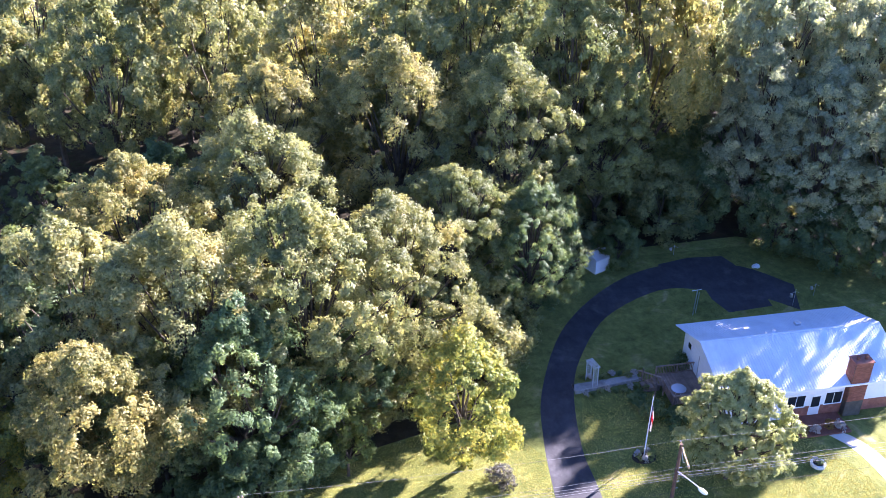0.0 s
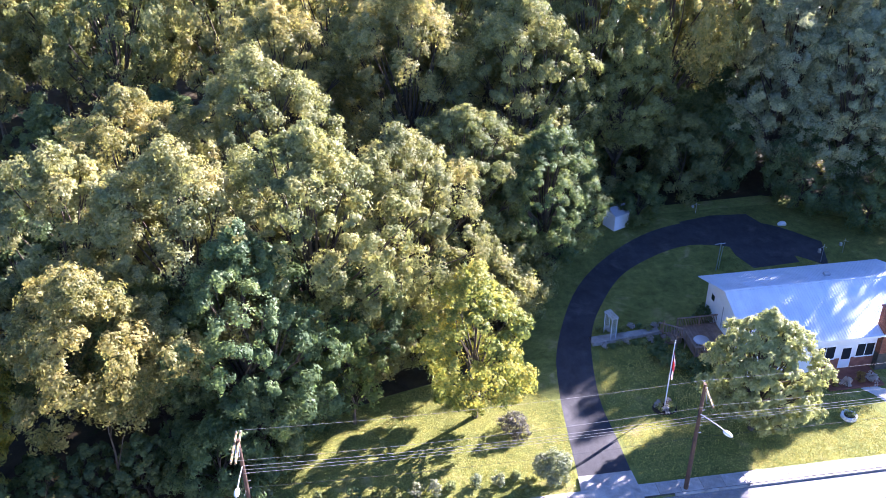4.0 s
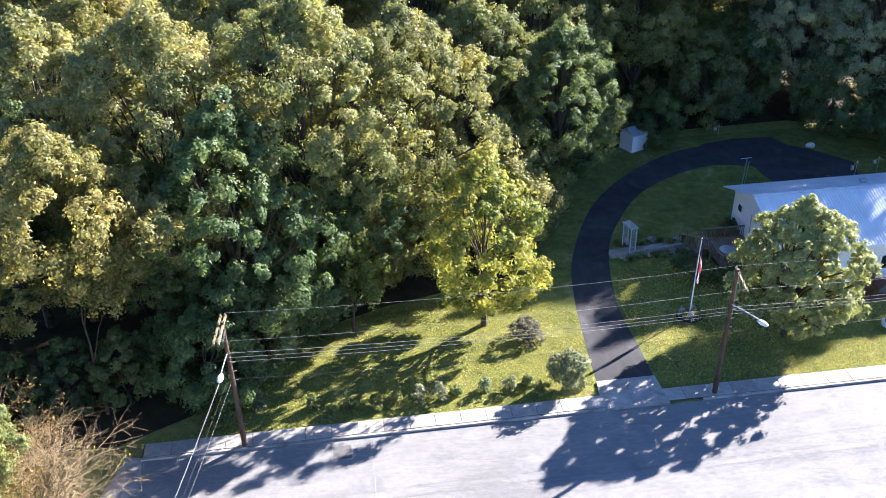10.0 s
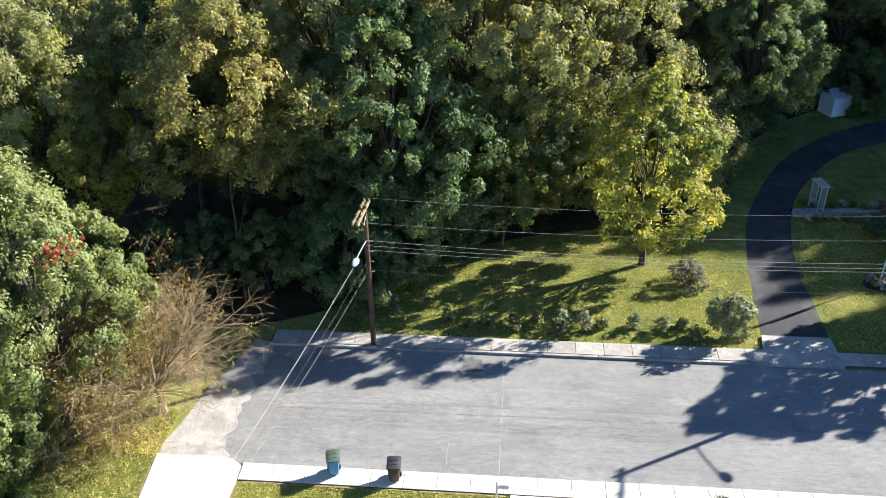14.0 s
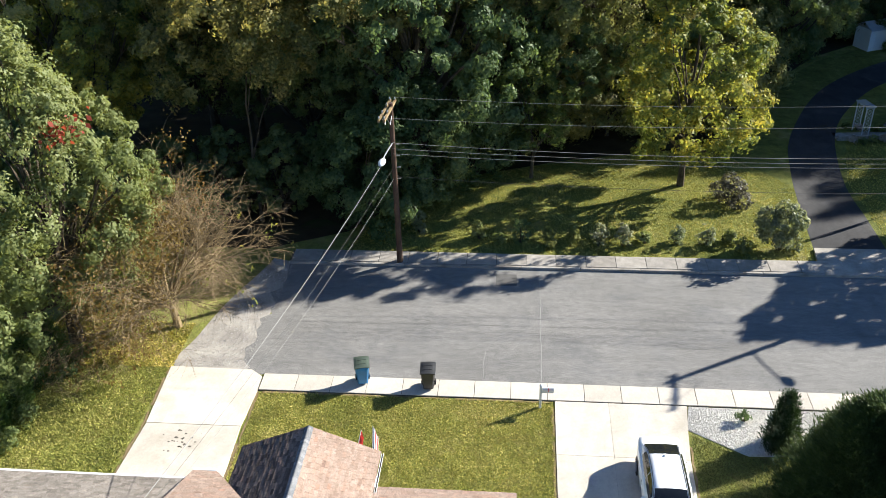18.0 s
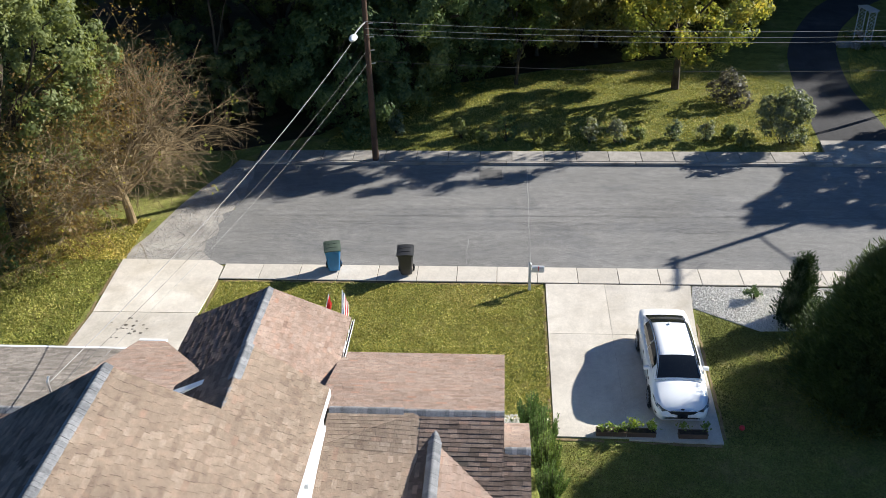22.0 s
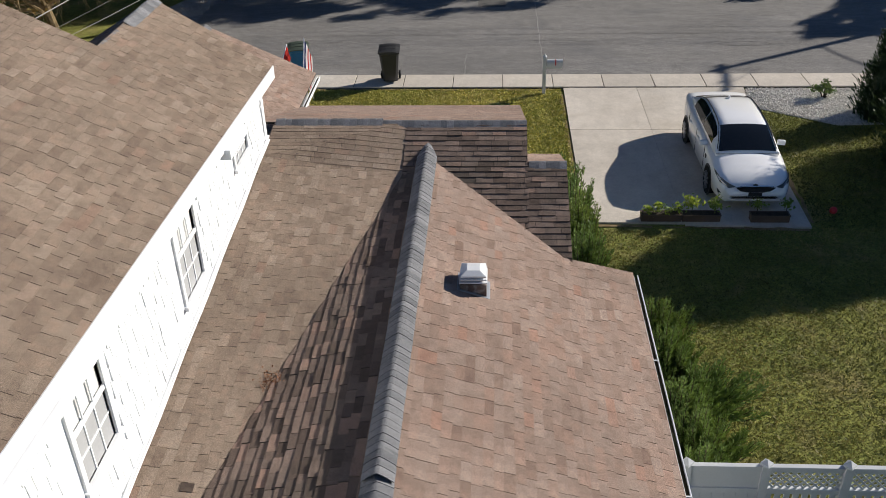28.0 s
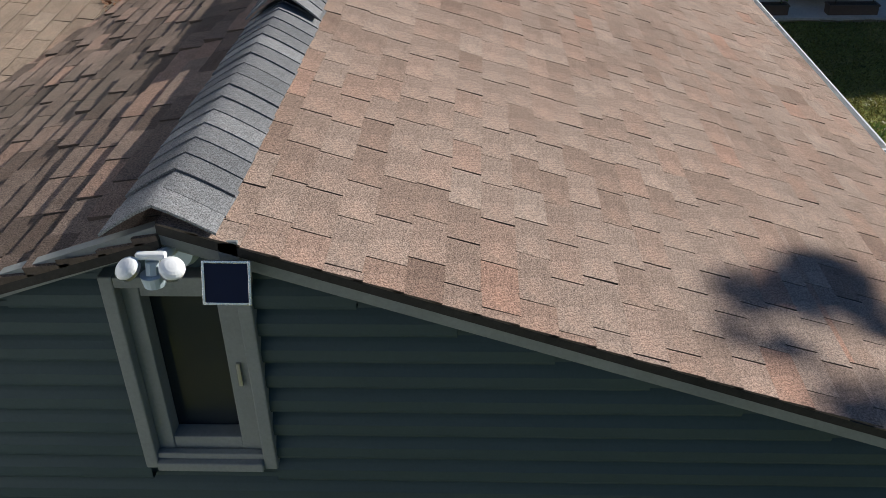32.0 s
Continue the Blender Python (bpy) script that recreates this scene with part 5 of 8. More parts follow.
for ob in [k[0] for k in kinds + back_kinds] + low + far_kinds:
    for c in ob.children_recursive:
        bpy.data.objects.remove(c)
    bpy.data.objects.remove(ob)

# ---- single trees ----
tree("golden-green tree on the lawn", "tree", 7, 4.75, 10.6, 2.0, M_LEAFGOLD, M_BARK, 0.2, (9.3, 49.9, 0), leaf=0.19, puffs=105, clumps=8, per=38, puff=(0.10, 0.20), hollow=0.2)
tree("round pale-leaved tree in front of the white house", "tree", 8, 3.95, 8.7, 1.5, M_LEAFSILVER, M_BARK, 0.2, (28.6, 45.4, 0), leaf=0.15, puffs=380, clumps=6, per=44, puff=(0.08, 0.14), hollow=0.35)
tree("tall pale-leaved tree beside the street's end", "tree", 9, 4.6, 12.6, 2.1, M_LEAFPALE, M_BARK, 0.3, (-20.2, 33.0, 0), leaf=0.14, puffs=190, clumps=8, per=60, puff=(0.10, 0.21))
tree("pale-leaved tree above the hedge", "tree", 10, 3.6, 8.5, 0.8, M_LEAFPALE, M_BARK, 0.22, (-22.6, 29.0, 0), leaf=0.15, puffs=90, clumps=8, per=50, puff=(0.12, 0.22))
tree("tree with straw-gold leaf tips at the wood's edge", "tree", 11, 5.0, 10.4, 8.0, M_LEAFSTRAW, M_BARK, 0.11, (-14.6, 44.6, 0), limbs=60, leaf=0.17, puffs=115, clumps=8, per=52, puff=(0.11, 0.21))
tree("slender young tree on the lawn", "tree", 12, 2.4, 6.6, 2.2, M_LEAFGREEN, M_BARK, 0.12, (0.5, 50.5, 0), leaf=0.16, puffs=34, clumps=8, per=34, puff=(0.2, 0.32), hollow=0.15)
tree("slender shade tree beside the lawn", "tree", 14, 2.5, 5.2, 5.9, M_LEAFDARK, M_BARK, 0.14, (13.45, 14.85, 0), leaf=0.13, puffs=72, clumps=6, per=18, puff=(0.07, 0.13), hollow=0.1)
for i, (x, y) in enumerate(((-13.4, 45.6), (-16.6, 45.2), (-10.8, 47.0), (-19.5, 44.6))):
    tree("low dark tree in the shade of the wood's edge", "tree", 140 + i, 2.3, 4.6, 0.5, M_LEAFDARK, M_BARK, 0.09, (x, y, 0), "low trees under the wood", leaf=0.2, puffs=60, clumps=6, per=30, puff=(0.12, 0.22))
tree("yellow-green tree at the wood's edge", "tree", 16, 4.4, 10.5, 4.5, M_LEAFGOLD, M_BARK, 0.25, (-23.6, 45.6, 0), leaf=0.18, puffs=95, clumps=8, per=42, puff=(0.11, 0.21))
red = np.random.default_rng(31)
q = leaf_quads(red.normal(size=(80, 3)) * np.array([0.5, 0.4, 0.35]) + np.array([-17.6, 31.4, 11.2]), red.normal(size=(80, 3)), 0.17, red)
tagged(mesh_link("red_spray", quads_mesh("red_spray", q, 80), M_LEAFRED), "spray of early red leaves in the crown", "foliage", kind="stuff")


def bare_tree(at, height, spread, seed, label):
    """A dying tree: limbs fork into branches and many fine twigs, with a few leaves left."""
    ob = thing("bare_tree", label, "tree", at=at)
    rng = random.Random(seed)
    tb, lb, twigs = bmesh.new(), bmesh.new(), bmesh.new()
    tube(tb, [(0, 0, -0.2), (-0.1, 0.05, 0.7), (-0.25, 0.1, 1.5)], [0.2, 0.17, 0.14], 9)
    tips = []

    def grow(p, d, length, r, level, bmx):
        pts, radii = [p.copy()], [r]
        q, dd = p.copy(), d.copy()
        n = 4
        for i in range(n):
            dd = (dd + Vector((rng.gauss(0, 0.16), rng.gauss(0, 0.16), rng.gauss(0.0, 0.12) - 0.045 * level)).normalized() * 0.17).normalized()
            q = q + dd * (length / n)
            if q.z < 0.15:
                q.z = 0.15
            pts.append(q.copy())
            radii.append(r * (1 - 0.75 * (i + 1) / n))
        tube(bmx, pts, radii, 6 if level == 0 else (4 if level == 1 else 3), cap=False)
        if level == 3:
            tips.append(q)
            return
        for k in range((9, 8, 6)[level]):
            f = rng.uniform(0.3, 1.0)
            i = min(n - 1, int(f * n))
            s = pts[i].lerp(pts[i + 1], f * n - i)
            nd = (dd + Vector((rng.gauss(0, 0.75), rng.gauss(0, 0.75), rng.gauss(0.05, 0.5)))).normalized()
            grow(s, nd, length * rng.uniform(0.42, 0.7), max(0.008, radii[i] * 0.55), level + 1, twigs if level >= 1 else lb)

    for k in range(14):
        a = k * 2 * math.pi / 14 + rng.uniform(-0.3, 0.3)
        el = rng.uniform(0.12, 1.1)
        d = Vector((math.cos(a) * math.cos(el), math.sin(a) * math.cos(el), math.sin(el)))
        grow(Vector((-0.25, 0.1, rng.uniform(1.0, 1.5))), d, (spread * (1 - el / 2.2) + height * 0.5 * el / 1.2) * 0.72, 0.085, 0, lb)
    part("trunk", tb, M_PALEBARK, ob)
    part("limb", lb, M_PALEBARK, ob)
    part("twig", twigs, M_PALEBARK, ob, "pale grey-brown bare twigs")
    rg = np.random.default_rng(seed)
    T = np.array([t[:] for t in tips])
    left = T[(T[:, 0] < 1.2) & (T[:, 0] > -3.0)]
    pts = np.repeat(left[rg.choice(len(left), min(len(left), 460))], 16, 0)
    pts = pts + rg.normal(size=pts.shape) * 0.22
    q = leaf_quads(pts, rg.normal(size=pts.shape), 0.095, rg)
    tagged(mesh_link("withered_leaf", quads_mesh("withered_leaf", q, len(pts)), M_LEAFBROWN, ob, "withered brown leaves"), kind="stuff")
    pts = np.repeat(T[rg.choice(len(T), 60)], 7, 0)
    pts = pts + rg.normal(size=pts.shape) * 0.12
    q = leaf_quads(pts, rg.normal(size=pts.shape), 0.095, rg)
    tagged(mesh_link("yellow_leaf", quads_mesh("yellow_leaf", q, len(pts)), M_LEAFGOLD, ob, "last yellow-green leaves"), kind="stuff")
    return ob


bare_tree((-15.9, 34.3, 0), 6.9, 6.0, 5, "half-dead bare tree with withered brown leaves")


def conifer(name, label, at, r, h, mat_c, seed, count, leaf=0.07, point=1.0, group="", ragged=0.12, category="conifer"):
    """A dense evergreen: upright sprays on a pointed body, shaggy at the outline."""
    ob = thing(name, label, category, group, at)
    rg = np.random.default_rng(seed)
    k = count // 14
    f = rg.uniform(0, 1, k) ** 1.25
    a = rg.uniform(0, 2 * math.pi, k)
    prof = np.clip(1 - f, 0.02, 1) ** (0.75 * point) * (0.75 + 0.25 * np.minimum(1, f * 8)) + 0.03
    rad = r * prof * (1 + rg.normal(size=k) * ragged + 0.10 * np.sin(a * 5 + f * 9))
    c = np.stack([np.cos(a) * rad, np.sin(a) * rad, f * h], 1)
    out = np.stack([np.cos(a), np.sin(a), np.full(k, 0.5)], 1)
    off = rg.normal(size=(k, 14, 3)) * leaf * np.array([0.9, 0.9, 1.6])
    pts = (c[:, None] + off + out[:, None] * rg.uniform(-1, 1.6, (k, 14, 1)) * leaf * 1.4).reshape(-1, 3)
    n = len(pts)
    d = np.repeat(out, 14, 0) + rg.normal(size=(n, 3)) * 0.35 + np.array([0, 0, 0.6])
    d /= np.linalg.norm(d, axis=1, keepdims=True)
    side = np.cross(d, rg.normal(size=(n, 3)))
    side /= np.linalg.norm(side, axis=1, keepdims=True)
    s = (leaf * rg.uniform(0.7, 1.5, n))[:, None]
    q = np.stack([pts - d * s, pts - side * s * 0.22, pts + d * s * 1.2, pts + side * s * 0.22], 1)
    pts[:, 2] = np.maximum(pts[:, 2], 0.03)
    mesh_link("foliage", quads_mesh("foliage", q, n), mat_c, ob)
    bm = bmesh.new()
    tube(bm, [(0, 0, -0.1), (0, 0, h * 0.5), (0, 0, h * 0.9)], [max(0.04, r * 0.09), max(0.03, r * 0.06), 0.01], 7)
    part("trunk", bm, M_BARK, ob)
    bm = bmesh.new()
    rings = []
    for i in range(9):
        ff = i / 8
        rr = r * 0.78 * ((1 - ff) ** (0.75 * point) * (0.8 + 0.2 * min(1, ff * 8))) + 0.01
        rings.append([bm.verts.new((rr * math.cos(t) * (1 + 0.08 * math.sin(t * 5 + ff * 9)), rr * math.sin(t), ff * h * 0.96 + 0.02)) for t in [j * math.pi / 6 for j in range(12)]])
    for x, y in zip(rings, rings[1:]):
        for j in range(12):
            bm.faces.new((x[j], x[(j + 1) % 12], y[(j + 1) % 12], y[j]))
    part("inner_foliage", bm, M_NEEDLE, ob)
    return ob


conifer("columnar_yew", "dark columnar yew on the gravel bed", (9.95, 27.75, 0), 0.62, 2.7, M_NEEDLE, 51, 9000, 0.055, 0.75)
conifer("juniper_bush", "broad shaggy dark juniper bush", (11.75, 24.2, 0), 2.35, 5.3, M_JUNIPERDARK, 52, 150000, 0.065, 0.67, ragged=0.17, category="bush")
conifer("juniper_bush", "shaggy dark juniper bush by the lawn", (15.6, 24.9, 0), 2.3, 4.6, M_JUNIPERDARK, 53, 70000, 0.08, 0.5, ragged=0.24, category="bush")
def plumed_juniper(label, at, r, h, plumes, seed, lean=(0, 0)):
    """A juniper of many plumes that rise and arch outwards, each clothed in short sprays."""
    ob = thing("juniper_shrub", label, "shrub", "junipers by the house", at)
    rg = np.random.default_rng(seed)
    bm = bmesh.new()
    Q = []
    for i in range(plumes):
        a = i * 2.399 + rg.uniform(-0.4, 0.4)
        f = math.sqrt((i + 0.5) / plumes)
        reach = r * f * rg.uniform(0.7, 1.15)
        tall = h * (1 - 0.45 * f) * rg.uniform(0.7, 1.1)
        tip = np.array([math.cos(a) * reach + lean[0] * f, math.sin(a) * reach + lean[1] * f, tall])
        root = np.array([math.cos(a) * 0.06, math.sin(a) * 0.06, 0.0])
        mid = np.array([tip[0] * 0.75, tip[1] * 0.75, tall * 0.42])
        tube(bm, [root, mid, tip], [0.014, 0.009, 0.003], 4)
        n = 150
        t = rg.uniform(0.12, 1.0, n)[:, None]
        p = (1 - t) ** 2 * root + 2 * t * (1 - t) * mid + t * t * tip
        axis = (1 - t) * (mid - root) + t * (tip - mid)
        axis /= np.linalg.norm(axis, axis=1, keepdims=True)
        o = rg.normal(size=(n, 3))
        o -= axis * (o * axis).sum(1, keepdims=True)
        o /= np.linalg.norm(o, axis=1, keepdims=True)
        d = o * 0.75 + axis * 0.9 + np.array([0, 0, 0.25])
        d /= np.linalg.norm(d, axis=1, keepdims=True)
        L = (0.115 * (1.12 - t) ** 0.5 + 0.02) * rg.uniform(0.6, 1.25, (n, 1))
        w = np.cross(d, rg.normal(size=(n, 3)))
        w /= np.linalg.norm(w, axis=1, keepdims=True)
        w *= L * 0.16
        p = p + o * 0.015
        Q.append(np.stack([p, p + d * L * 0.5 - w, p + d * L, p + d * L * 0.5 + w], 1))
    q = np.concatenate(Q)
    q[..., 2] = np.maximum(q[..., 2], 0.02)
    mesh_link("foliage", quads_mesh("foliage", q, len(q)), M_JUNIPER, ob)
    part("stem", bm, M_BARK, ob)
    return ob


for i, (x, y, r, h) in enumerate(((0.72, 21.75, 0.5, 1.9), (1.08, 21.0, 0.5, 2.0), (1.12, 20.1, 0.5, 2.0), (1.2, 19.2, 0.5, 1.7))):
    plumed_juniper("feathery green juniper against the house", (x, y, 0), r, h, 60, 60 + i)
for i, (x, y, r, h, lx) in enumerate(((2.25, 17.0, 0.6, 1.35, 0.2), (2.35, 16.3, 0.55, 1.25, 0.0), (2.5, 15.5, 0.65, 1.05, 0.75), (2.3, 15.0, 0.5, 1.25, 0.1), (2.45, 14.3, 0.65, 1.15, 0.3), (2.3, 13.5, 0.55, 1.3, 0.2), (2.35, 12.75, 0.6, 1.2, 0.3), (2.25, 11.9, 0.5, 1.3, 0.2), (2.25, 11.0, 0.5, 1.3, 0.2))):
    plumed_juniper("spreading green juniper along the house wall", (x, y, 0), r, h, 58, 70 + i, (lx, 0))
for i, (x, y, r, h) in enumerate(((-20.6, 31.2, 0.75, 2.4), (-20.9, 29.9, 0.8, 2.3), (-21.1, 28.5, 0.85, 2.2), (-21.3, 27.0, 0.85, 2.3), (-21.5, 25.5, 0.9, 2.4), (-21.7, 24.0, 0.9, 2.4))):
    conifer("arborvitae", "clipped green arborvitae in the hedge row", (x, y, 0), r, h, M_JUNIPER, 90 + i, 6000, 0.075, 0.6, "hedge of arborvitae", 0.08, "hedge plant")
SH = [(13.3, 42.6, 1.55, 2.7, 2), (9.68, 42.9, 0.62, 1.1, 2), (10.9, 43.2, 0.42, 0.75, 0), (8.13, 43.0, 0.5, 0.9, 2), (5.28, 42.7, 0.68, 1.1, 2), (4.04, 42.6, 0.62, 1.1, 2), (2.75, 42.9, 0.45, 0.8, 0), (1.43, 42.7, 0.55, 0.9, 0), (-0.03, 42.8, 0.85, 1.4, 1), (-2.3, 43.1, 0.5, 0.9, 0), (-5.6, 43.7, 0.6, 1.1, 2), (6.5, 43.0, 0.4, 0.7, 0), (11.5, 42.4, 0.5, 0.7, 0), (-1.2, 42.5, 0.4, 0.6, 0)]
for i, (x, y, r, h, m) in enumerate(SH):
    shrub("shrub", "flowering shrub in the border along the pavement", 200 + i, r, h, (M_LEAFPALE, M_LEAFDARK, M_LEAFHOAR)[m], (x, y, 0), "border shrubs", leaf=0.085 if r < 1 else 0.11, count=900 if r < 1 else 5000, clump=0.15 if r < 1 else 0.25)
shrub("smoke_bush", "dull purple-grey bush on the lawn", 230, 1.2, 1.5, M_LEAFDUSK, (11.8, 47.6, 0), leaf=0.1, count=2600, clump=0.25)
shrub("bush", "small dark plant on the gravel", 231, 0.3, 0.4, M_LEAFDARK, (8.9, 29.2, 0), leaf=0.07, count=300)
for i, (x, y) in enumerate(((-20.0, 27.6), (-19.6, 30.4), (-20.1, 26.2), (-19.3, 31.6))):
    shrub("bush", "low ragged shrub below the hedge", 240 + i, 0.6, 0.6, M_LEAFDARK, (x, y, 0), "low shrubs", leaf=0.09, count=900, clump=0.2)
# ---- poles and wires ----
def cable(name, a, b, sag, r, material, label, n=14, group="overhead wires"):
    a, b = Vector(a), Vector(b)
    pts = [a.lerp(b, i / n) - Vector((0, 0, 4 * sag * (i / n) * (1 - i / n))) for i in range(n + 1)]
    bm = bmesh.new()
    tube(bm, pts, [r] * len(pts), 5)
    return tagged(mesh_ob(name, bm, material), label, "cable", group)


def utility_pole(base, top, arms, lamp_arm, label):
    ob = thing("utility_pole", label, "utility pole", "utility poles", base)
    B, T = Vector(base), Vector(top)
    d = T - B
    bm = bmesh.new()
    tube(bm, [d * (i / 6) - Vector((0, 0, 0.3 if i == 0 else 0)) for i in range(7)], [0.16 - 0.055 * i / 6 for i in range(7)], 12)
    part("pole", bm, M_WOODPOLE, ob, "dark brown wooden pole")
    for a, b in arms:
        a, b = Vector(a) - B, Vector(b) - B
        bm = bmesh.new()
        x = (b - a).normalized()
        m = Matrix.Translation(a) @ x.to_track_quat("Y", "Z").to_matrix().to_4x4()
        box(bm, (-0.055, 0, -0.065), (0.055, (b - a).length, 0.065), 0.008, m)
        arm = part("crossarm", bm, M_PALEBARK, ob, "weathered pale crossarm")
        for f in (0.04, 0.32, 0.68, 0.96):
            p = a.lerp(b, f) + Vector((0, 0, 0.065))
            bm = bmesh.new()
            tube(bm, [p, p + Vector((0, 0, 0.05)), p + Vector((0, 0, 0.10)), p + Vector((0, 0, 0.15))], [0.02, 0.05, 0.04, 0.02], 8)
            part("insulator", bm, M_ALLOY, arm)
        p = a.lerp(b, 0.5)
        for f in (0.2, 0.8):
            bm = bmesh.new()
            tube(bm, [a.lerp(b, f), p - Vector((0, 0, 0.7))], [0.016, 0.016], 5)
            part("brace", bm, M_GALV, arm)
    a, b = [Vector(p) - B for p in lamp_arm]
    bm = bmesh.new()
    tube(bm, [a, a.lerp(b, 0.35) + Vector((0, 0, 0.06)), a.lerp(b, 0.7) + Vector((0, 0, 0.08)), b + Vector((0, 0, 0.07))], [0.035] * 4, 8)
    la = part("lamp_arm", bm, M_GALV, ob, "pale metal lamp arm")
    bm = bmesh.new()
    x = (b - a)
    x.z = 0
    m = Matrix.Translation(b) @ x.to_track_quat("Y", "Z").to_matrix().to_4x4()
    r = bmesh.ops.create_uvsphere(bm, u_segments=16, v_segments=10, radius=1, matrix=m @ pose(0, 0.2, 0) @ Matrix.Diagonal((0.17, 0.36, 0.13, 1)))
    part("lamp_head", bm, M_LAMPWHITE, la, "white street lamp head")
    for f in (0.55, 0.62, 0.69, 0.76):
        p = d * f
        bm = bmesh.new()
        tube(bm, [p + Vector((0.1, 0, 0)), p + Vector((0.26, 0, 0.02)), p + Vector((0.30, 0, 0.02))], [0.02, 0.03, 0.045], 6)
        part("wire_clamp", bm, M_GALV, ob)
    return ob


PA, PB = (-6.23, 40.42, 0.08), (21.85, 40.58, 0.08)
TA, TB = (-6.28, 40.42, 8.8), (22.02, 40.66, 8.9)
utility_pole(PA, TA, [((-6.18, 41.3, 8.58), (-6.36, 38.65, 8.62)), ((-6.42, 41.3, 8.58), (-6.62, 38.75, 8.57))], ((-6.28, 40.36, 6.78), (-6.48, 38.5, 6.75)), "brown wooden utility pole with twin crossarms and a street lamp")
utility_pole(PB, TB, [((22.12, 41.1, 8.7), (21.74, 38.7, 8.7))], ((21.95, 40.6, 6.58), (22.85, 38.8, 6.55)), "brown wooden utility pole with a crossarm and a street lamp")
for ya, za_, yb, zb, sag, r, lab in ((41.25, 8.77, 41.05, 8.87, 0.35, 0.006, "pale bare power line"), (38.75, 8.75, 38.75, 8.85, 0.35, 0.006, "pale bare power line"), (40.3, 6.83, 40.6, 6.38, 0.35, 0.009, "pale bundled telephone cable"), (40.3, 6.52, 40.58, 6.1, 0.3, 0.008, "pale bundled telephone cable"), (40.3, 6.25, 40.58, 5.9, 0.3, 0.008, "pale bundled telephone cable"), (40.34, 5.03, 40.6, 4.58, 0.35, 0.008, "dark telephone cable")):
    dark = M_DARKCABLE if "dark" in lab else M_CABLE
    cable("overhead_wire", (-6.28, ya, za_), (21.95, yb, zb), sag, r, dark, lab + " strung between the poles")
    cable("overhead_wire", (21.95, yb, zb), (62, yb + 0.5, zb + 0.4), sag * 1.5, r, dark, lab + " that runs on along the street")
HM = (-11.6, 18.75, 4.2)
for a, lab, r, mt, dx in (((-6.4, 38.75, 6.72), "thick pale service cable from the pole to the house", 0.012, M_CABLE, 0.0), ((-6.3, 40.3, 5.5), "thin dark service cable from the pole to the house", 0.005, M_DARKCABLE, 0.25), ((-6.3, 40.3, 4.9), "thin service cable from the pole to the house", 0.005, M_CABLE, 0.5)):
    cable("service_cable", a, (HM[0] + dx, HM[1], HM[2] - dx * 0.4), 0.5, r, mt, lab, 18)
bm = bmesh.new()
tube(bm, [(-11.6, 18.75, 3.3), (-11.6, 18.75, 4.25), (-11.6, 18.85, 4.35)], [0.03, 0.03, 0.035], 8)
tagged(mesh_ob("service_mast", bm, M_GALV), "grey metal service mast through the garage roof", "mast")

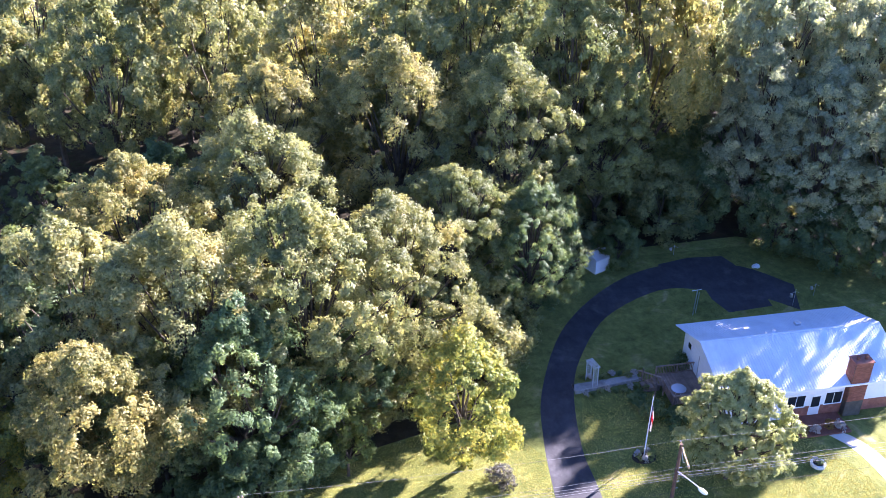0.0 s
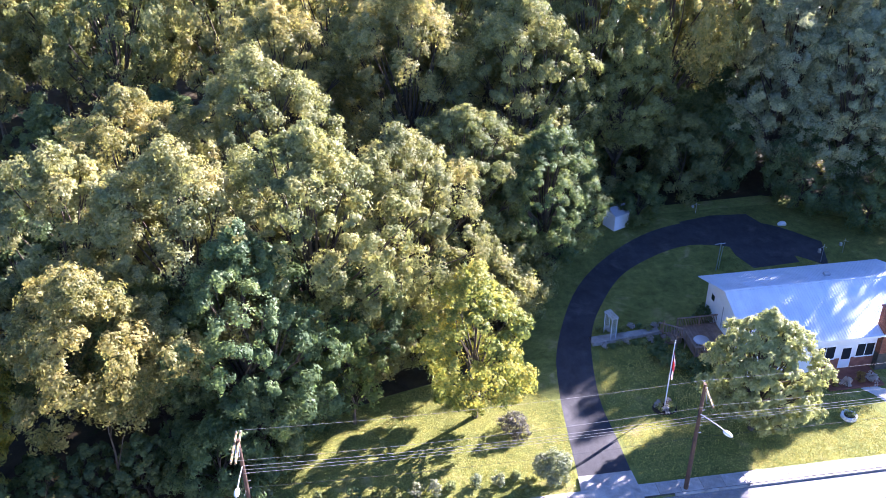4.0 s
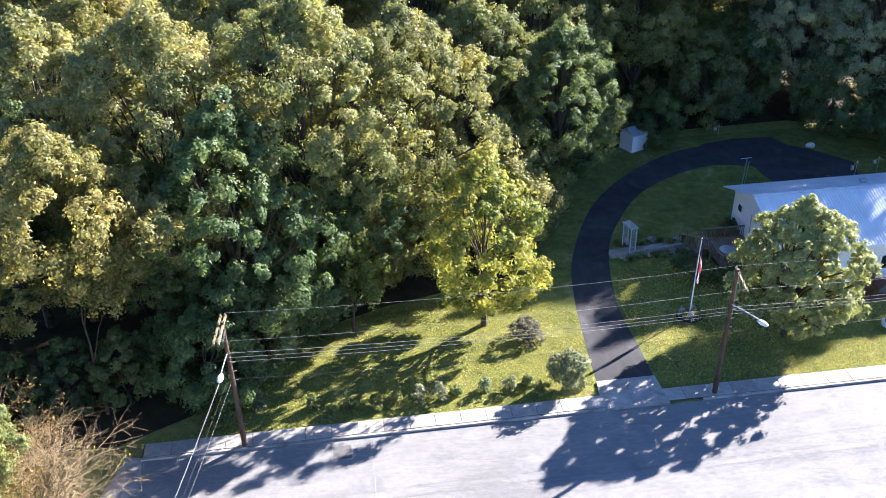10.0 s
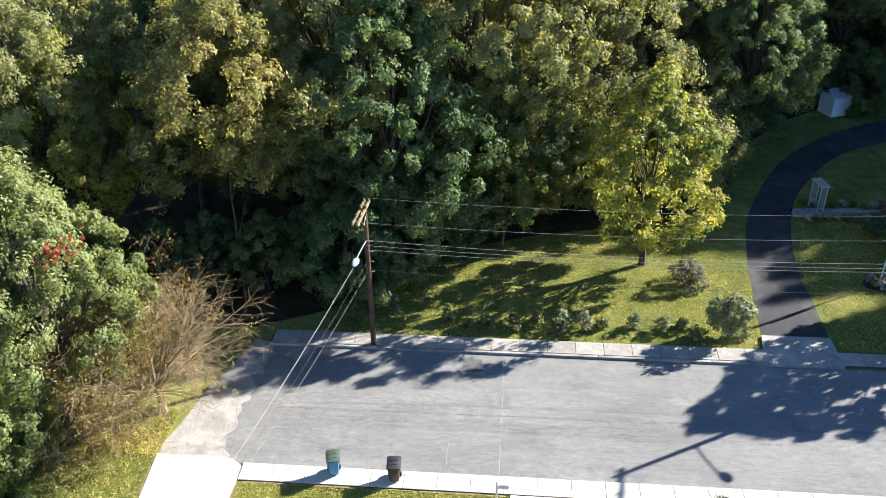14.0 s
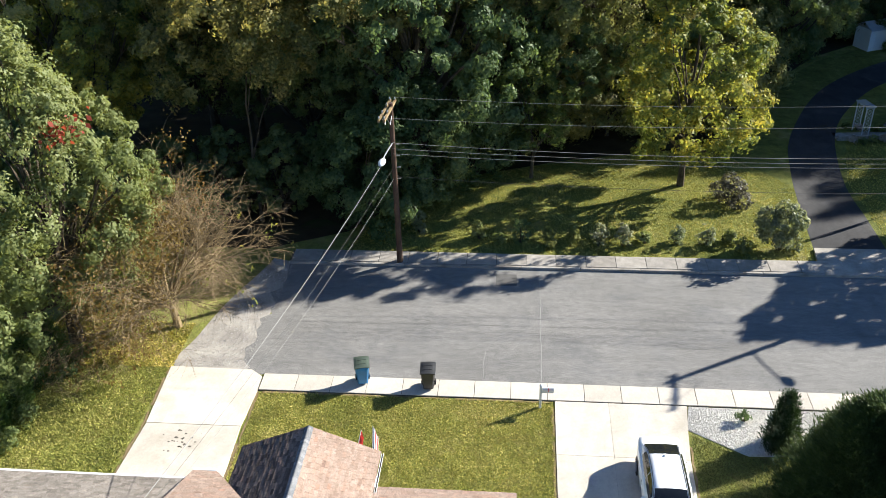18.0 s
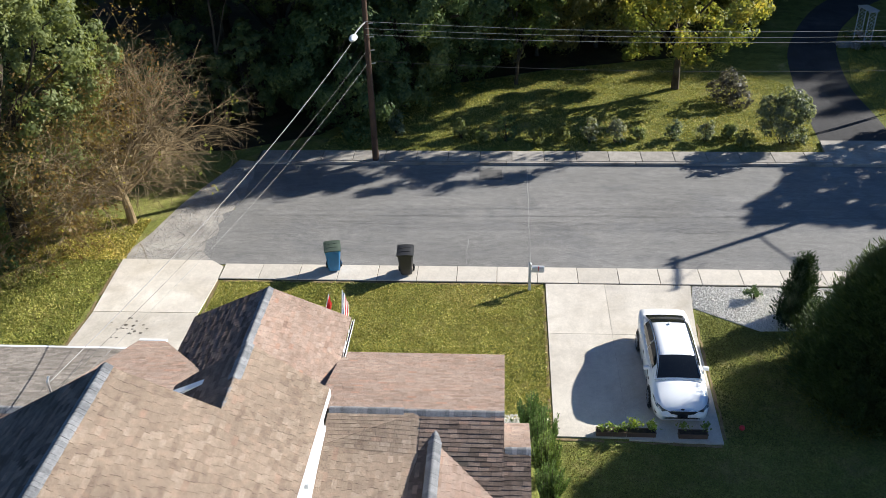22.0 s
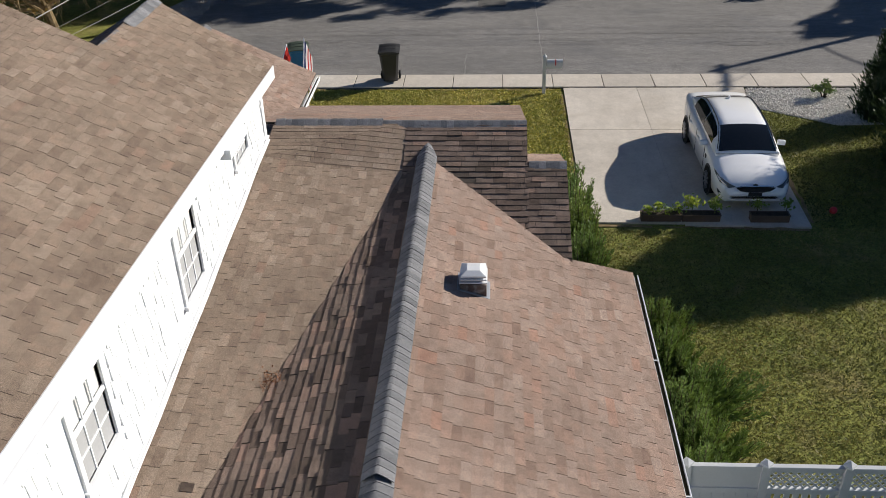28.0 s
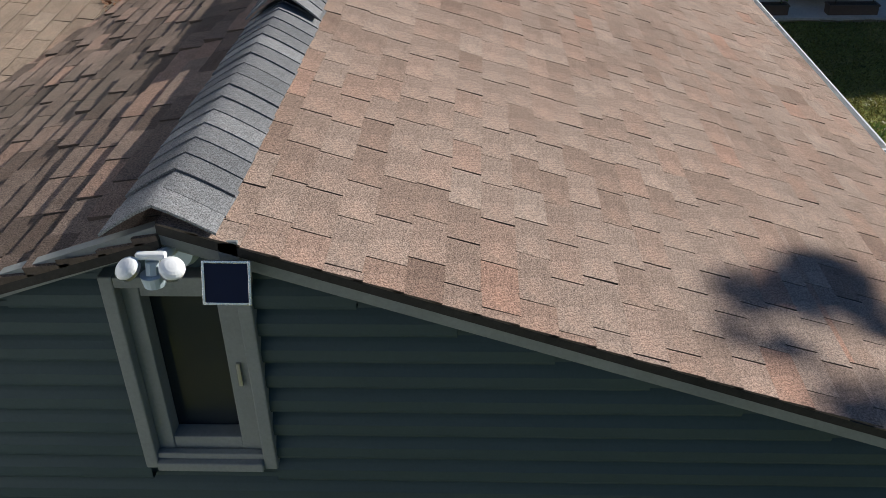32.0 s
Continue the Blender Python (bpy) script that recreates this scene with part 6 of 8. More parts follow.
# ---- wheeled bins ----
def wheeled_bin(at, turn, body_mat, lid_mat, label, h=1.08):
    ob = thing("wheeled_bin", label, "wheeled bin", "bins at the kerb", at)
    ob.rotation_euler = (0, 0, radians(turn))
    bm = bmesh.new()
    rings = []
    for z, w, dpt, oy in ((0.06, 0.215, 0.22, 0.03), (0.30, 0.235, 0.255, 0.015), (0.70, 0.27, 0.30, 0.0), (h - 0.14, 0.295, 0.335, 0.0), (h - 0.12, 0.315, 0.36, 0.0), (h - 0.06, 0.315, 0.36, 0.0)):
        c = 0.06
        out = [(-w + c, -dpt), (w - c, -dpt), (w, -dpt + c), (w, dpt - c), (w - c, dpt), (-w + c, dpt), (-w, dpt - c), (-w, -dpt + c)]
        rings.append([bm.verts.new((x, y + oy, z)) for x, y in out])
    for a, b in zip(rings, rings[1:]):
        for i in range(8):
            bm.faces.new((a[i], a[(i + 1) % 8], b[(i + 1) % 8], b[i]))
    bm.faces.new(rings[0][::-1])
    bm.faces.new(rings[-1])
    part("body", bm, body_mat, ob)
    bm = bmesh.new()
    g = bmesh.ops.create_grid(bm, x_segments=6, y_segments=6, size=0.5)
    for v in bm.verts:
        x, y = v.co.x * 2, v.co.y * 2
        v.co = Vector((x * 0.325, y * 0.385 + 0.0, h - 0.055 + 0.06 * (1 - x * x) * (1 - 0.5 * y * y) + (0.02 if y > 0.6 else 0)))
    ext = bmesh.ops.extrude_face_region(bm, geom=bm.faces[:])
    for v in [e for e in ext["geom"] if isinstance(e, bmesh.types.BMVert)]:
        v.co.z -= 0.03
    bmesh.ops.recalc_face_normals(bm, faces=bm.faces[:])
    lid = part("lid", bm, lid_mat, ob)
    bm = bmesh.new()
    box(bm, (-0.2, -0.16, h + 0.004), (0.2, -0.13, h + 0.012), 0.002)
    box(bm, (-0.2, 0.10, h + 0.004), (0.2, 0.13, h + 0.012), 0.002)
    part("lid_rib", bm, lid_mat, lid)
    bm = bmesh.new()
    tube(bm, [(-0.24, 0.36, h - 0.1), (-0.24, 0.43, h - 0.07), (0.24, 0.43, h - 0.07), (0.24, 0.36, h - 0.1)], [0.018] * 4, 8)
    part("handle", bm, lid_mat, ob)
    for sx in (-1, 1):
        bm = bmesh.new()
        bmesh.ops.create_cone(bm, cap_ends=True, segments=20, radius1=0.13, radius2=0.13, depth=0.06, matrix=pose(sx * 0.27, 0.24, 0.13, 0, 90))
        wh = part("wheel", bm, M_RUBBER, ob)
        bm = bmesh.new()
        bmesh.ops.create_cone(bm, cap_ends=True, segments=12, radius1=0.06, radius2=0.05, depth=0.02, matrix=pose(sx * 0.31, 0.24, 0.13, 0, 90))
        part("hub", bm, body_mat, wh)
    bm = bmesh.new()
    tube(bm, [(-0.27, 0.24, 0.13), (0.27, 0.24, 0.13)], [0.014, 0.014], 6)
    part("axle", bm, M_ALLOY, ob)
    bm = bmesh.new()
    bmesh.ops.create_circle(bm, cap_ends=True, segments=18, radius=0.075, matrix=pose(0.279, 0.0, 0.80, 0, 90, 0) @ pose(0, 0, 0))
    if body_mat is M_BINBLUE:
        part("emblem", bm, M_WHITECLOTH, ob, "round white emblem")
    else:
        bm.free()
    return ob


wheeled_bin((-6.62, 30.72, 0.055), 12, M_BINBLUE, M_BINGREEN, "blue recycling bin with a dull green lid at the kerb", 1.10)
wheeled_bin((-3.80, 30.52, 0.055), 3, M_BINBLACK, M_BINBLACK, "black refuse bin with a ribbed lid at the kerb", 1.08)

# ---- mailbox ----
mb = thing("mailbox", "white mailbox on a white post by the driveway", "mailbox", at=(0.86, 29.6, 0))
bm = bmesh.new()
box(bm, (-0.05, -0.05, -0.1), (0.05, 0.05, 1.12), 0.006)
post = part("post", bm, M_VINYL, mb)
bm = bmesh.new()
tube(bm, [(0, 0, 1.12), (0, 0, 1.15), (0, 0, 1.18), (0, 0, 1.23)], [0.065, 0.065, 0.03, 0.005], 10)
part("finial", bm, M_VINYL, post)
bm = bmesh.new()
box(bm, (0.05, -0.035, 0.78), (0.5, 0.035, 0.85), 0.005)
part("arm", bm, M_VINYL, post)
bm = bmesh.new()
prof = [(-0.085, 0.0), (0.085, 0.0), (0.085, 0.11)] + [(0.085 * math.cos(a), 0.11 + 0.085 * math.sin(a)) for a in [math.pi * i / 8 for i in range(1, 8)]] + [(-0.085, 0.11)]
ra = [bm.verts.new((0.07, y, 0.855 + z)) for y, z in prof]
rb = [bm.verts.new((0.52, y, 0.855 + z)) for y, z in prof]
for i in range(len(prof)):
    bm.faces.new((ra[i], ra[(i + 1) % len(prof)], rb[(i + 1) % len(prof)], rb[i]))
bm.faces.new(ra[::-1])
bm.faces.new(rb)
part("box", bm, M_VINYL, mb)
part("flag", boxes(((0.30, -0.095, 0.90), (0.33, -0.088, 1.08))), M_REDCLOTH, mb)

# ---- white car ----
car = thing("car", "white four-door saloon parked nose towards the house", "car", at=(5.22, 22.28, 0.03))
car.scale = (0.93, 0.97, 1.0)
SEC = [(-0.02, 0.60, 0.50, 0.53, 0.32), (0.05, 0.74, 0.58, 0.63, 0.25), (0.18, 0.82, 0.66, 0.73, 0.21), (0.40, 0.885, 0.74, 0.83, 0.19), (0.75, 0.905, 0.80, 0.92, 0.19), (1.15, 0.915, 0.87, 0.99, 0.19), (1.60, 0.915, 0.91, 1.02, 0.19), (2.40, 0.92, 0.94, 1.03, 0.19), (3.30, 0.92, 0.97, 1.05, 0.19), (4.00, 0.905, 1.00, 1.08, 0.20), (4.45, 0.875, 1.03, 1.10, 0.23), (4.75, 0.82, 1.02, 1.08, 0.28), (4.90, 0.74, 0.92, 0.96, 0.36), (4.95, 0.64, 0.74, 0.78, 0.42)]
SEC = spline(SEC, 4)
bm = bmesh.new()
rings = []
for y, w, zb, zc, zl_ in SEC:
    mid = (zl_ + zb) / 2
    prof = [(-w * 0.86, zl_), (-w * 0.97, zl_ + 0.10), (-w, mid + 0.05), (-w * 0.985, zb - 0.05), (-w * 0.93, zb + 0.015), (-w * 0.72, zb + (zc - zb) * 0.6), (-w * 0.38, zb + (zc - zb) * 0.92), (0, zc)]
    prof += [(-x, z) for x, z in prof[-2::-1]]
    rings.append([bm.verts.new((x, y, z)) for x, z in prof])
for a, b in zip(rings, rings[1:]):
    for i in range(len(a) - 1):
        bm.faces.new((a[i], a[i + 1], b[i + 1], b[i]))
    bm.faces.new((a[-1], a[0], b[0], b[-1]))
bm.faces.new(rings[0])
bm.faces.new(rings[-1][::-1])
bmesh.ops.recalc_face_normals(bm, faces=bm.faces[:])
for f in bm.faces:
    f.smooth = True
body = part("body", bm, M_CARWHITE, car, "glossy white bodywork")


# sections of the cabin: y, base half width, base z, roof half width, roof z
CB = spline([(1.06, 0.77, 0.975, 0.76, 0.98), (1.28, 0.785, 0.99, 0.70, 1.13), (1.53, 0.795, 1.01, 0.645, 1.29), (1.76, 0.80, 1.02, 0.615, 1.395), (2.1, 0.81, 1.03, 0.605, 1.445), (2.6, 0.81, 1.03, 0.60, 1.46), (3.1, 0.81, 1.04, 0.595, 1.445), (3.45, 0.80, 1.05, 0.60, 1.40), (3.8, 0.78, 1.06, 0.625, 1.30), (4.12, 0.75, 1.08, 0.66, 1.18), (4.40, 0.72, 1.095, 0.71, 1.105)], 4)
bm = bmesh.new()
rings = []
for y, wb, zb, wt, zt3 in CB:
    prof = [(-wb, zb - 0.06), (-wb, zb), (-(wb + wt) / 2 - 0.025, (zb + zt3) / 2), (-wt, zt3 - 0.012), (-wt * 0.6, zt3 + 0.012), (0, zt3 + 0.022)]
    prof += [(-x, z) for x, z in prof[-2::-1]]
    rings.append([bm.verts.new((x, y, z)) for x, z in prof])
for a, b in zip(rings, rings[1:]):
    for i in range(len(a) - 1):
        bm.faces.new((a[i], a[i + 1], b[i + 1], b[i]))
bm.faces.new(rings[0])
bm.faces.new(rings[-1][::-1])
bmesh.ops.recalc_face_normals(bm, faces=bm.faces[:])
for f in bm.faces:
    f.smooth = True
part("roof", bm, M_CARWHITE, body)


def cab_at(y):
    for a, b in zip(CB, CB[1:]):
        if a[0] <= y <= b[0]:
            f = (y - a[0]) / (b[0] - a[0])
            return [p + (q - p) * f for p, q in zip(a, b)]
    return CB[-1]


def glass_over(name, y0, y1, label, narrow=0.94):
    bm = bmesh.new()
    rows = []
    for k in range(7):
        _, wb, zb, wt, zt3 = cab_at(y0 + (y1 - y0) * k / 6)
        y = y0 + (y1 - y0) * k / 6
        row = []
        for i in range(9):
            s = -1 + i / 4
            row.append(bm.verts.new((s * wt * narrow, y, zt3 + 0.03 - 0.03 * abs(s) ** 2.2)))
        rows.append(row)
    for a, b in zip(rows, rows[1:]):
        for i in range(8):
            f = bm.faces.new((a[i], a[i + 1], b[i + 1], b[i]))
            f.smooth = True
    bmesh.ops.recalc_face_normals(bm, faces=bm.faces[:])
    return part(name, bm, M_CARGLASS, car, label)


glass_over("windscreen", 1.10, 1.75, "dark tinted windscreen")
glass_over("rear_window", 3.50, 4.30, "dark tinted rear window")
for sx in (-1, 1):
    for y0, y1, name in ((1.50, 2.50, "front_side_window"), (2.55, 3.72, "rear_side_window")):
        bm = bmesh.new()
        rows = []
        n = 12
        for k in range(n + 1):
            y = y0 + (y1 - y0) * k / n
            _, wb, zb, wt, zt3 = cab_at(y)
            m_x, m_z = (wb + wt) / 2 + 0.025, (zb + zt3) / 2
            t_x, t_z = wt, zt3 - 0.012
            f = 0.82 if zt3 - zb > 0.2 else 0.5
            row = [(wb + (m_x - wb) * 0.18, zb + (m_z - zb) * 0.18), (m_x, m_z), (m_x + (t_x - m_x) * f, m_z + (t_z - m_z) * f)]
            rows.append([bm.verts.new((sx * (x + 0.014), y, z + 0.006)) for x, z in row])
        for a, b in zip(rows, rows[1:]):
            for i in range(2):
                bm.faces.new((a[i], a[i + 1], b[i + 1], b[i]))
        bmesh.ops.recalc_face_normals(bm, faces=bm.faces[:])
        part(name, bm, M_CARGLASS, car)
    bm = bmesh.new()
    tube(bm, [(sx * (cab_at(y)[3] * 0.985), y, cab_at(y)[4] + 0.004) for y in (1.15, 1.4, 1.76, 2.1, 2.6, 3.1, 3.45, 3.8, 4.2)], [0.012] * 9, 5)
    part("roof_moulding", bm, M_BLACK, body, "thin black roof moulding")
    for y in (1.02, 3.95):
        arch = bmesh.new()
        bmesh.ops.create_cone(arch, cap_ends=True, segments=28, radius1=0.375, radius2=0.375, depth=0.02, matrix=pose(sx * 0.906, y, 0.335, 0, 90))
        part("wheel_arch", arch, M_BLACK, body)
        bm = bmesh.new()
        bmesh.ops.create_cone(bm, cap_ends=True, segments=32, radius1=0.325, radius2=0.325, depth=0.2, matrix=pose(sx * 0.83, y, 0.325, 0, 90))
        wheel = part("wheel", bm, M_RUBBER, car)
        bm = bmesh.new()
        bmesh.ops.create_cone(bm, cap_ends=True, segments=28, radius1=0.215, radius2=0.215, depth=0.02, matrix=pose(sx * 0.928, y, 0.325, 0, 90))
        rim = part("rim", bm, M_BLACK, wheel)
        bm = bmesh.new()
        for k in range(10):
            box(bm, (-0.016, 0.03, -0.008), (0.016, 0.22, 0.008), 0.003, pose(sx * 0.942, y, 0.325, 0, 90) @ Matrix.Rotation(k * math.pi / 5, 4, "Z"))
        bmesh.ops.create_cone(bm, cap_ends=True, segments=14, radius1=0.05, radius2=0.05, depth=0.03, matrix=pose(sx * 0.942, y, 0.325, 0, 90))
        part("spokes_cover", bm, M_ALLOY, wheel, "silver alloy wheel trim")
    bm = bmesh.new()
    box(bm, (-0.10, -0.05, -0.06), (0.10, 0.06, 0.06), 0.03, pose(sx * 0.97, 1.62, 1.0, 0, 0, sx * -12))
    part("wing_mirror", bm, M_CARWHITE, car)
    # lamps: swept back lens, dark, with a bright strip
    bm = bmesh.new()
    q = [(0.44, 0.045, 0.60), (0.62, 0.10, 0.665), (0.80, 0.30, 0.745), (0.875, 0.62, 0.80), (0.86, 0.56, 0.735), (0.80, 0.23, 0.64), (0.62, 0.06, 0.56)]
    vs = [bm.verts.new((sx * (x + 0.022), y - 0.035, z + 0.03)) for x, y, z in q]
    bm.faces.new(vs)
    bmesh.ops.solidify(bm, geom=bm.faces[:], thickness=0.01)
    hl = part("headlight", bm, M_LAMPGLASS, car, "dark swept-back headlight")
    bm = bmesh.new()
    tube(bm, [(sx * 0.66, 0.085, 0.635), (sx * 0.79, 0.245, 0.70)], [0.035, 0.03], 8)
    part("reflector", bm, M_CHROME, hl)
    bm = bmesh.new()
    vs = [bm.verts.new((sx * x, y, z)) for x, y, z in ((0.60, 0.015, 0.38), (0.78, 0.10, 0.44), (0.855, 0.25, 0.50), (0.84, 0.22, 0.42), (0.76, 0.10, 0.33), (0.60, 0.02, 0.31))]
    bm.faces.new(vs)
    bmesh.ops.solidify(bm, geom=bm.faces[:], thickness=0.01)
    part("fog_light_recess", bm, M_BLACK, car)
    for y in (2.30, 3.28):
        part("door_handle", boxes(((sx * 0.93 - 0.012, y, 0.80), (sx * 0.93 + 0.012, y + 0.17, 0.83)), bevel=0.006), M_CARWHITE, body)
    for y in (1.62, 2.64, 3.62):
        part("door_seam", boxes(((sx * 0.915 - 0.007, y, 0.30), (sx * 0.915 + 0.007, y + 0.008, 0.92))), M_BLACK, body)
    part("side_vent", boxes(((sx * 0.912 - 0.01, 1.38, 0.70), (sx * 0.912 + 0.012, 1.48, 0.78))), M_BLACK, body)
bm = bmesh.new()
vs = [bm.verts.new((x, 0.0 - 0.05 * (1 - (x / 0.5) ** 2) + 0.01, z * 1.25 - 0.115)) for x, z in ((-0.48, 0.585), (-0.25, 0.615), (0, 0.625), (0.25, 0.615), (0.48, 0.585), (0.36, 0.52), (0.15, 0.50), (-0.15, 0.50), (-0.36, 0.52))]
bm.faces.new(vs)
bmesh.ops.solidify(bm, geom=bm.faces[:], thickness=0.012)
part("grille", bm, M_BLACK, car)
part("grille_trim", boxes(((-0.40, -0.055, 0.662), (0.40, -0.02, 0.676)), bevel=0.004), M_CHROME, car)
part("lower_grille", boxes(((-0.55, -0.02, 0.34), (0.55, 0.0, 0.42)), bevel=0.01), M_BLACK, car)
part("number_plate", boxes(((-0.16, -0.035, 0.42), (0.16, -0.018, 0.50)), bevel=0.003), M_BLACK, car, "dark blank front plate")
bm = bmesh.new()
bmesh.ops.create_uvsphere(bm, u_segments=14, v_segments=8, radius=1, matrix=pose(0, 0.055, 0.655, 35) @ Matrix.Diagonal((0.06, 0.03, 0.008, 1)))
part("badge", bm, M_BLACK, car)
part("antenna", boxes(((-0.02, 3.3, 1.44), (0.02, 3.42, 1.50)), bevel=0.008), M_CARWHITE, car)

# ---- planters at the end of the driveway ----
def planter(x0, x1, y, plants, seed, label):
    ob = thing("planter", label, "planter", "window-box planters", ((x0 + x1) / 2, y, 0.03))
    w = (x1 - x0) / 2
    bm = bmesh.new()
    box(bm, (-w, -0.11, 0), (w, 0.11, 0.16), 0.012)
    part("trough", bm, M_TERRACOTTA, ob)
    part("rim", boxes(((-w - 0.01, -0.125, 0.15), (w + 0.01, -0.095, 0.175)), ((-w - 0.01, 0.095, 0.15), (w + 0.01, 0.125, 0.175)), ((-w - 0.01, -0.095, 0.15), (-w + 0.02, 0.095, 0.175)), ((w - 0.02, -0.095, 0.15), (w + 0.01, 0.095, 0.175)), bevel=0.004), M_TERRACOTTA, ob)
    part("soil", boxes(((-w + 0.02, -0.095, 0.12), (w - 0.02, 0.095, 0.163))), M_EARTH, ob)
    rng2 = np.random.default_rng(seed)
    for f, h, r, n in plants:
        x = -w + 2 * w * f
        pts = rng2.normal(size=(n, 3)) * np.array([r, r, r * 0.8]) * 0.55 + np.array([x, 0, 0.16 + h])
        q = leaf_quads(pts, rng2.normal(size=(n, 3)), 0.055, rng2)
        foliage = mesh_link("foliage", quads_mesh("foliage", q, n), M_LEAFPLANT, ob)
        bm = bmesh.new()
        tube(bm, [(x, 0, 0.15), (x + 0.01, 0, 0.16 + h * 0.6), (x, 0, 0.16 + h)], [0.012, 0.009, 0.006], 5)
        part("stem", bm, M_BARK, ob)


M_LEAFPLANT = leaves("leaves_bright", [(0.1, (0.10, 0.15, 0.03)), (0.5, (0.22, 0.30, 0.06)), (0.95, (0.40, 0.42, 0.12))])
planter(2.68, 3.56, 21.92, [(0.18, 0.10, 0.13, 60), (0.42, 0.16, 0.12, 60), (0.70, 0.08, 0.11, 40), (0.92, 0.16, 0.13, 60)], 1, "brown plastic planter trough with young plants")
planter(3.58, 4.42, 21.92, [(0.25, 0.30, 0.15, 150), (0.85, 0.24, 0.14, 130)], 2, "brown plastic planter trough with two bushy plants")
planter(5.08, 5.92, 21.90, [(0.15, 0.26, 0.13, 80), (0.9, 0.27, 0.13, 80)], 3, "brown plastic planter trough in the car's shadow")
bm = bmesh.new()
bmesh.ops.create_uvsphere(bm, u_segments=16, v_segments=10, radius=0.085, matrix=pose(7.0, 22.25, 0.10))
tagged(mesh_ob("ball", bm, M_REDBALL), "small red ball on the shaded lawn", "ball")

# ---- flags at the front of the near house ----
def small_flag(base, top, drop, w, bands, label, name="house_flag"):
    ob = thing(name, label, "flag", "house flags", base)
    t = Vector(top) - Vector(base)
    bm = bmesh.new()
    tube(bm, [(0, 0, 0), t], [0.014, 0.012], 6)
    part("staff", bm, M_WHITE, ob)
    for k, (m, f0, f1) in enumerate(bands):
        bm = bmesh.new()
        rows = []
        for i in range(9):
            a = t.lerp(Vector((0, 0, 0)), 0.02 + 0.5 * i / 8)
            row = []
            for j in range(4):
                f = f0 + (f1 - f0) * j / 3
                row.append(bm.verts.new(a + Vector((w * f * 0.6, 0.04 * math.sin(6 * f + i), -drop * f * (0.6 + 0.4 * i / 8)))))
            rows.append(row)
        for a, b in zip(rows, rows[1:]):
            for j in range(3):
                bm.faces.new((a[j], a[j + 1], b[j + 1], b[j]))
        bmesh.ops.solidify(bm, geom=bm.faces[:], thickness=0.004)
        part("cloth", bm, m, ob)


small_flag((-5.62, 23.2, 2.4), (-5.42, 24.2, 3.35), 0.48, 0.13, [(M_REDCLOTH, 0.0, 1.0)], "drooping red flag on a white staff")
small_flag((-4.95, 23.2, 2.3), (-5.02, 24.3, 3.45), 0.68, 0.27, [(M_BLUECLOTH, 0.0, 0.25), (M_WHITECLOTH, 0.25, 0.45), (M_REDCLOTH, 0.45, 0.58), (M_WHITECLOTH, 0.58, 0.74), (M_REDCLOTH, 0.74, 0.86), (M_WHITECLOTH, 0.86, 1.0)], "drooping striped flag on a white staff")
small_flag((-9.2, 24.3, 0.0), (-9.15, 24.4, 2.2), 0.8, 0.12, [(M_YELLOWCLOTH, 0.0, 1.0)], "slender pale yellow garden flag", "garden_flag")

# ---- vinyl fence beside the near house ----
fence = thing("fence", "white vinyl fence with a lattice-topped gate", "fence", at=(0, 12.55, 0))
for x in (1.86, 2.84, 3.86, 6.3, 8.8):
    bm = bmesh.new()
    box(bm, (x - 0.055, -0.055, -0.1), (x + 0.055, 0.055, 1.78), 0.006)
    p = part("post", bm, M_VINYL, fence)
    bm = bmesh.new()
    tube(bm, [(x, 0, 1.78), (x, 0, 1.80), (x, 0, 1.86)], [0.09, 0.085, 0.01], 4)
    part("post_cap", bm, M_VINYL, p)
for x0, x1, lattice in ((1.91, 2.785, False), (2.895, 3.805, True), (3.915, 6.245, True), (6.355, 8.745, True)):
    for z0, z1 in ((0.10, 0.22), (1.30, 1.38), (1.68, 1.76)):
        part("rail", boxes(((x0, -0.035, z0), (x1, 0.035, z1)), bevel=0.005), M_VINYL, fence)
    k = x0 + 0.01
    while k < x1 - 0.06:
        part("picket" if lattice else "panel", boxes(((k, -0.012, 0.22), (k + (0.075 if lattice else 0.15), 0.012, 1.30)), bevel=0.003), M_VINYL, fence)
        k += 0.115 if lattice else 0.152
    if lattice:
        L = x1 - x0
        for sg in (1, -1):
            s = -0.3
            while s < L:
                a, b = (s, 1.38), (s + 0.3, 1.68)
                if sg < 0:
                    a, b = (s, 1.68), (s + 0.3, 1.38)
                pa = [max(0, min(L, a[0])), max(0, min(L, b[0]))]
                if pa[1] - pa[0] > 0.04:
                    za_l = a[1] + (b[1] - a[1]) * (pa[0] - a[0]) / 0.3
                    zb_l = a[1] + (b[1] - a[1]) * (pa[1] - a[0]) / 0.3
                    bm = bmesh.new()
                    d = Vector((pa[1] - pa[0], 0, zb_l - za_l))
                    m = Matrix.Translation((x0 + pa[0], sg * 0.006, za_l)) @ d.to_track_quat("X", "Z").to_matrix().to_4x4()
                    box(bm, (0, -0.005, -0.013), (d.length, 0.005, 0.013), 0, m)
                    part("lattice_slat", bm, M_VINYL, fence)
                s += 0.095
    else:
        part("panel", boxes(((x0, -0.012, 1.38), (x1, 0.012, 1.68))), M_VINYL, fence)
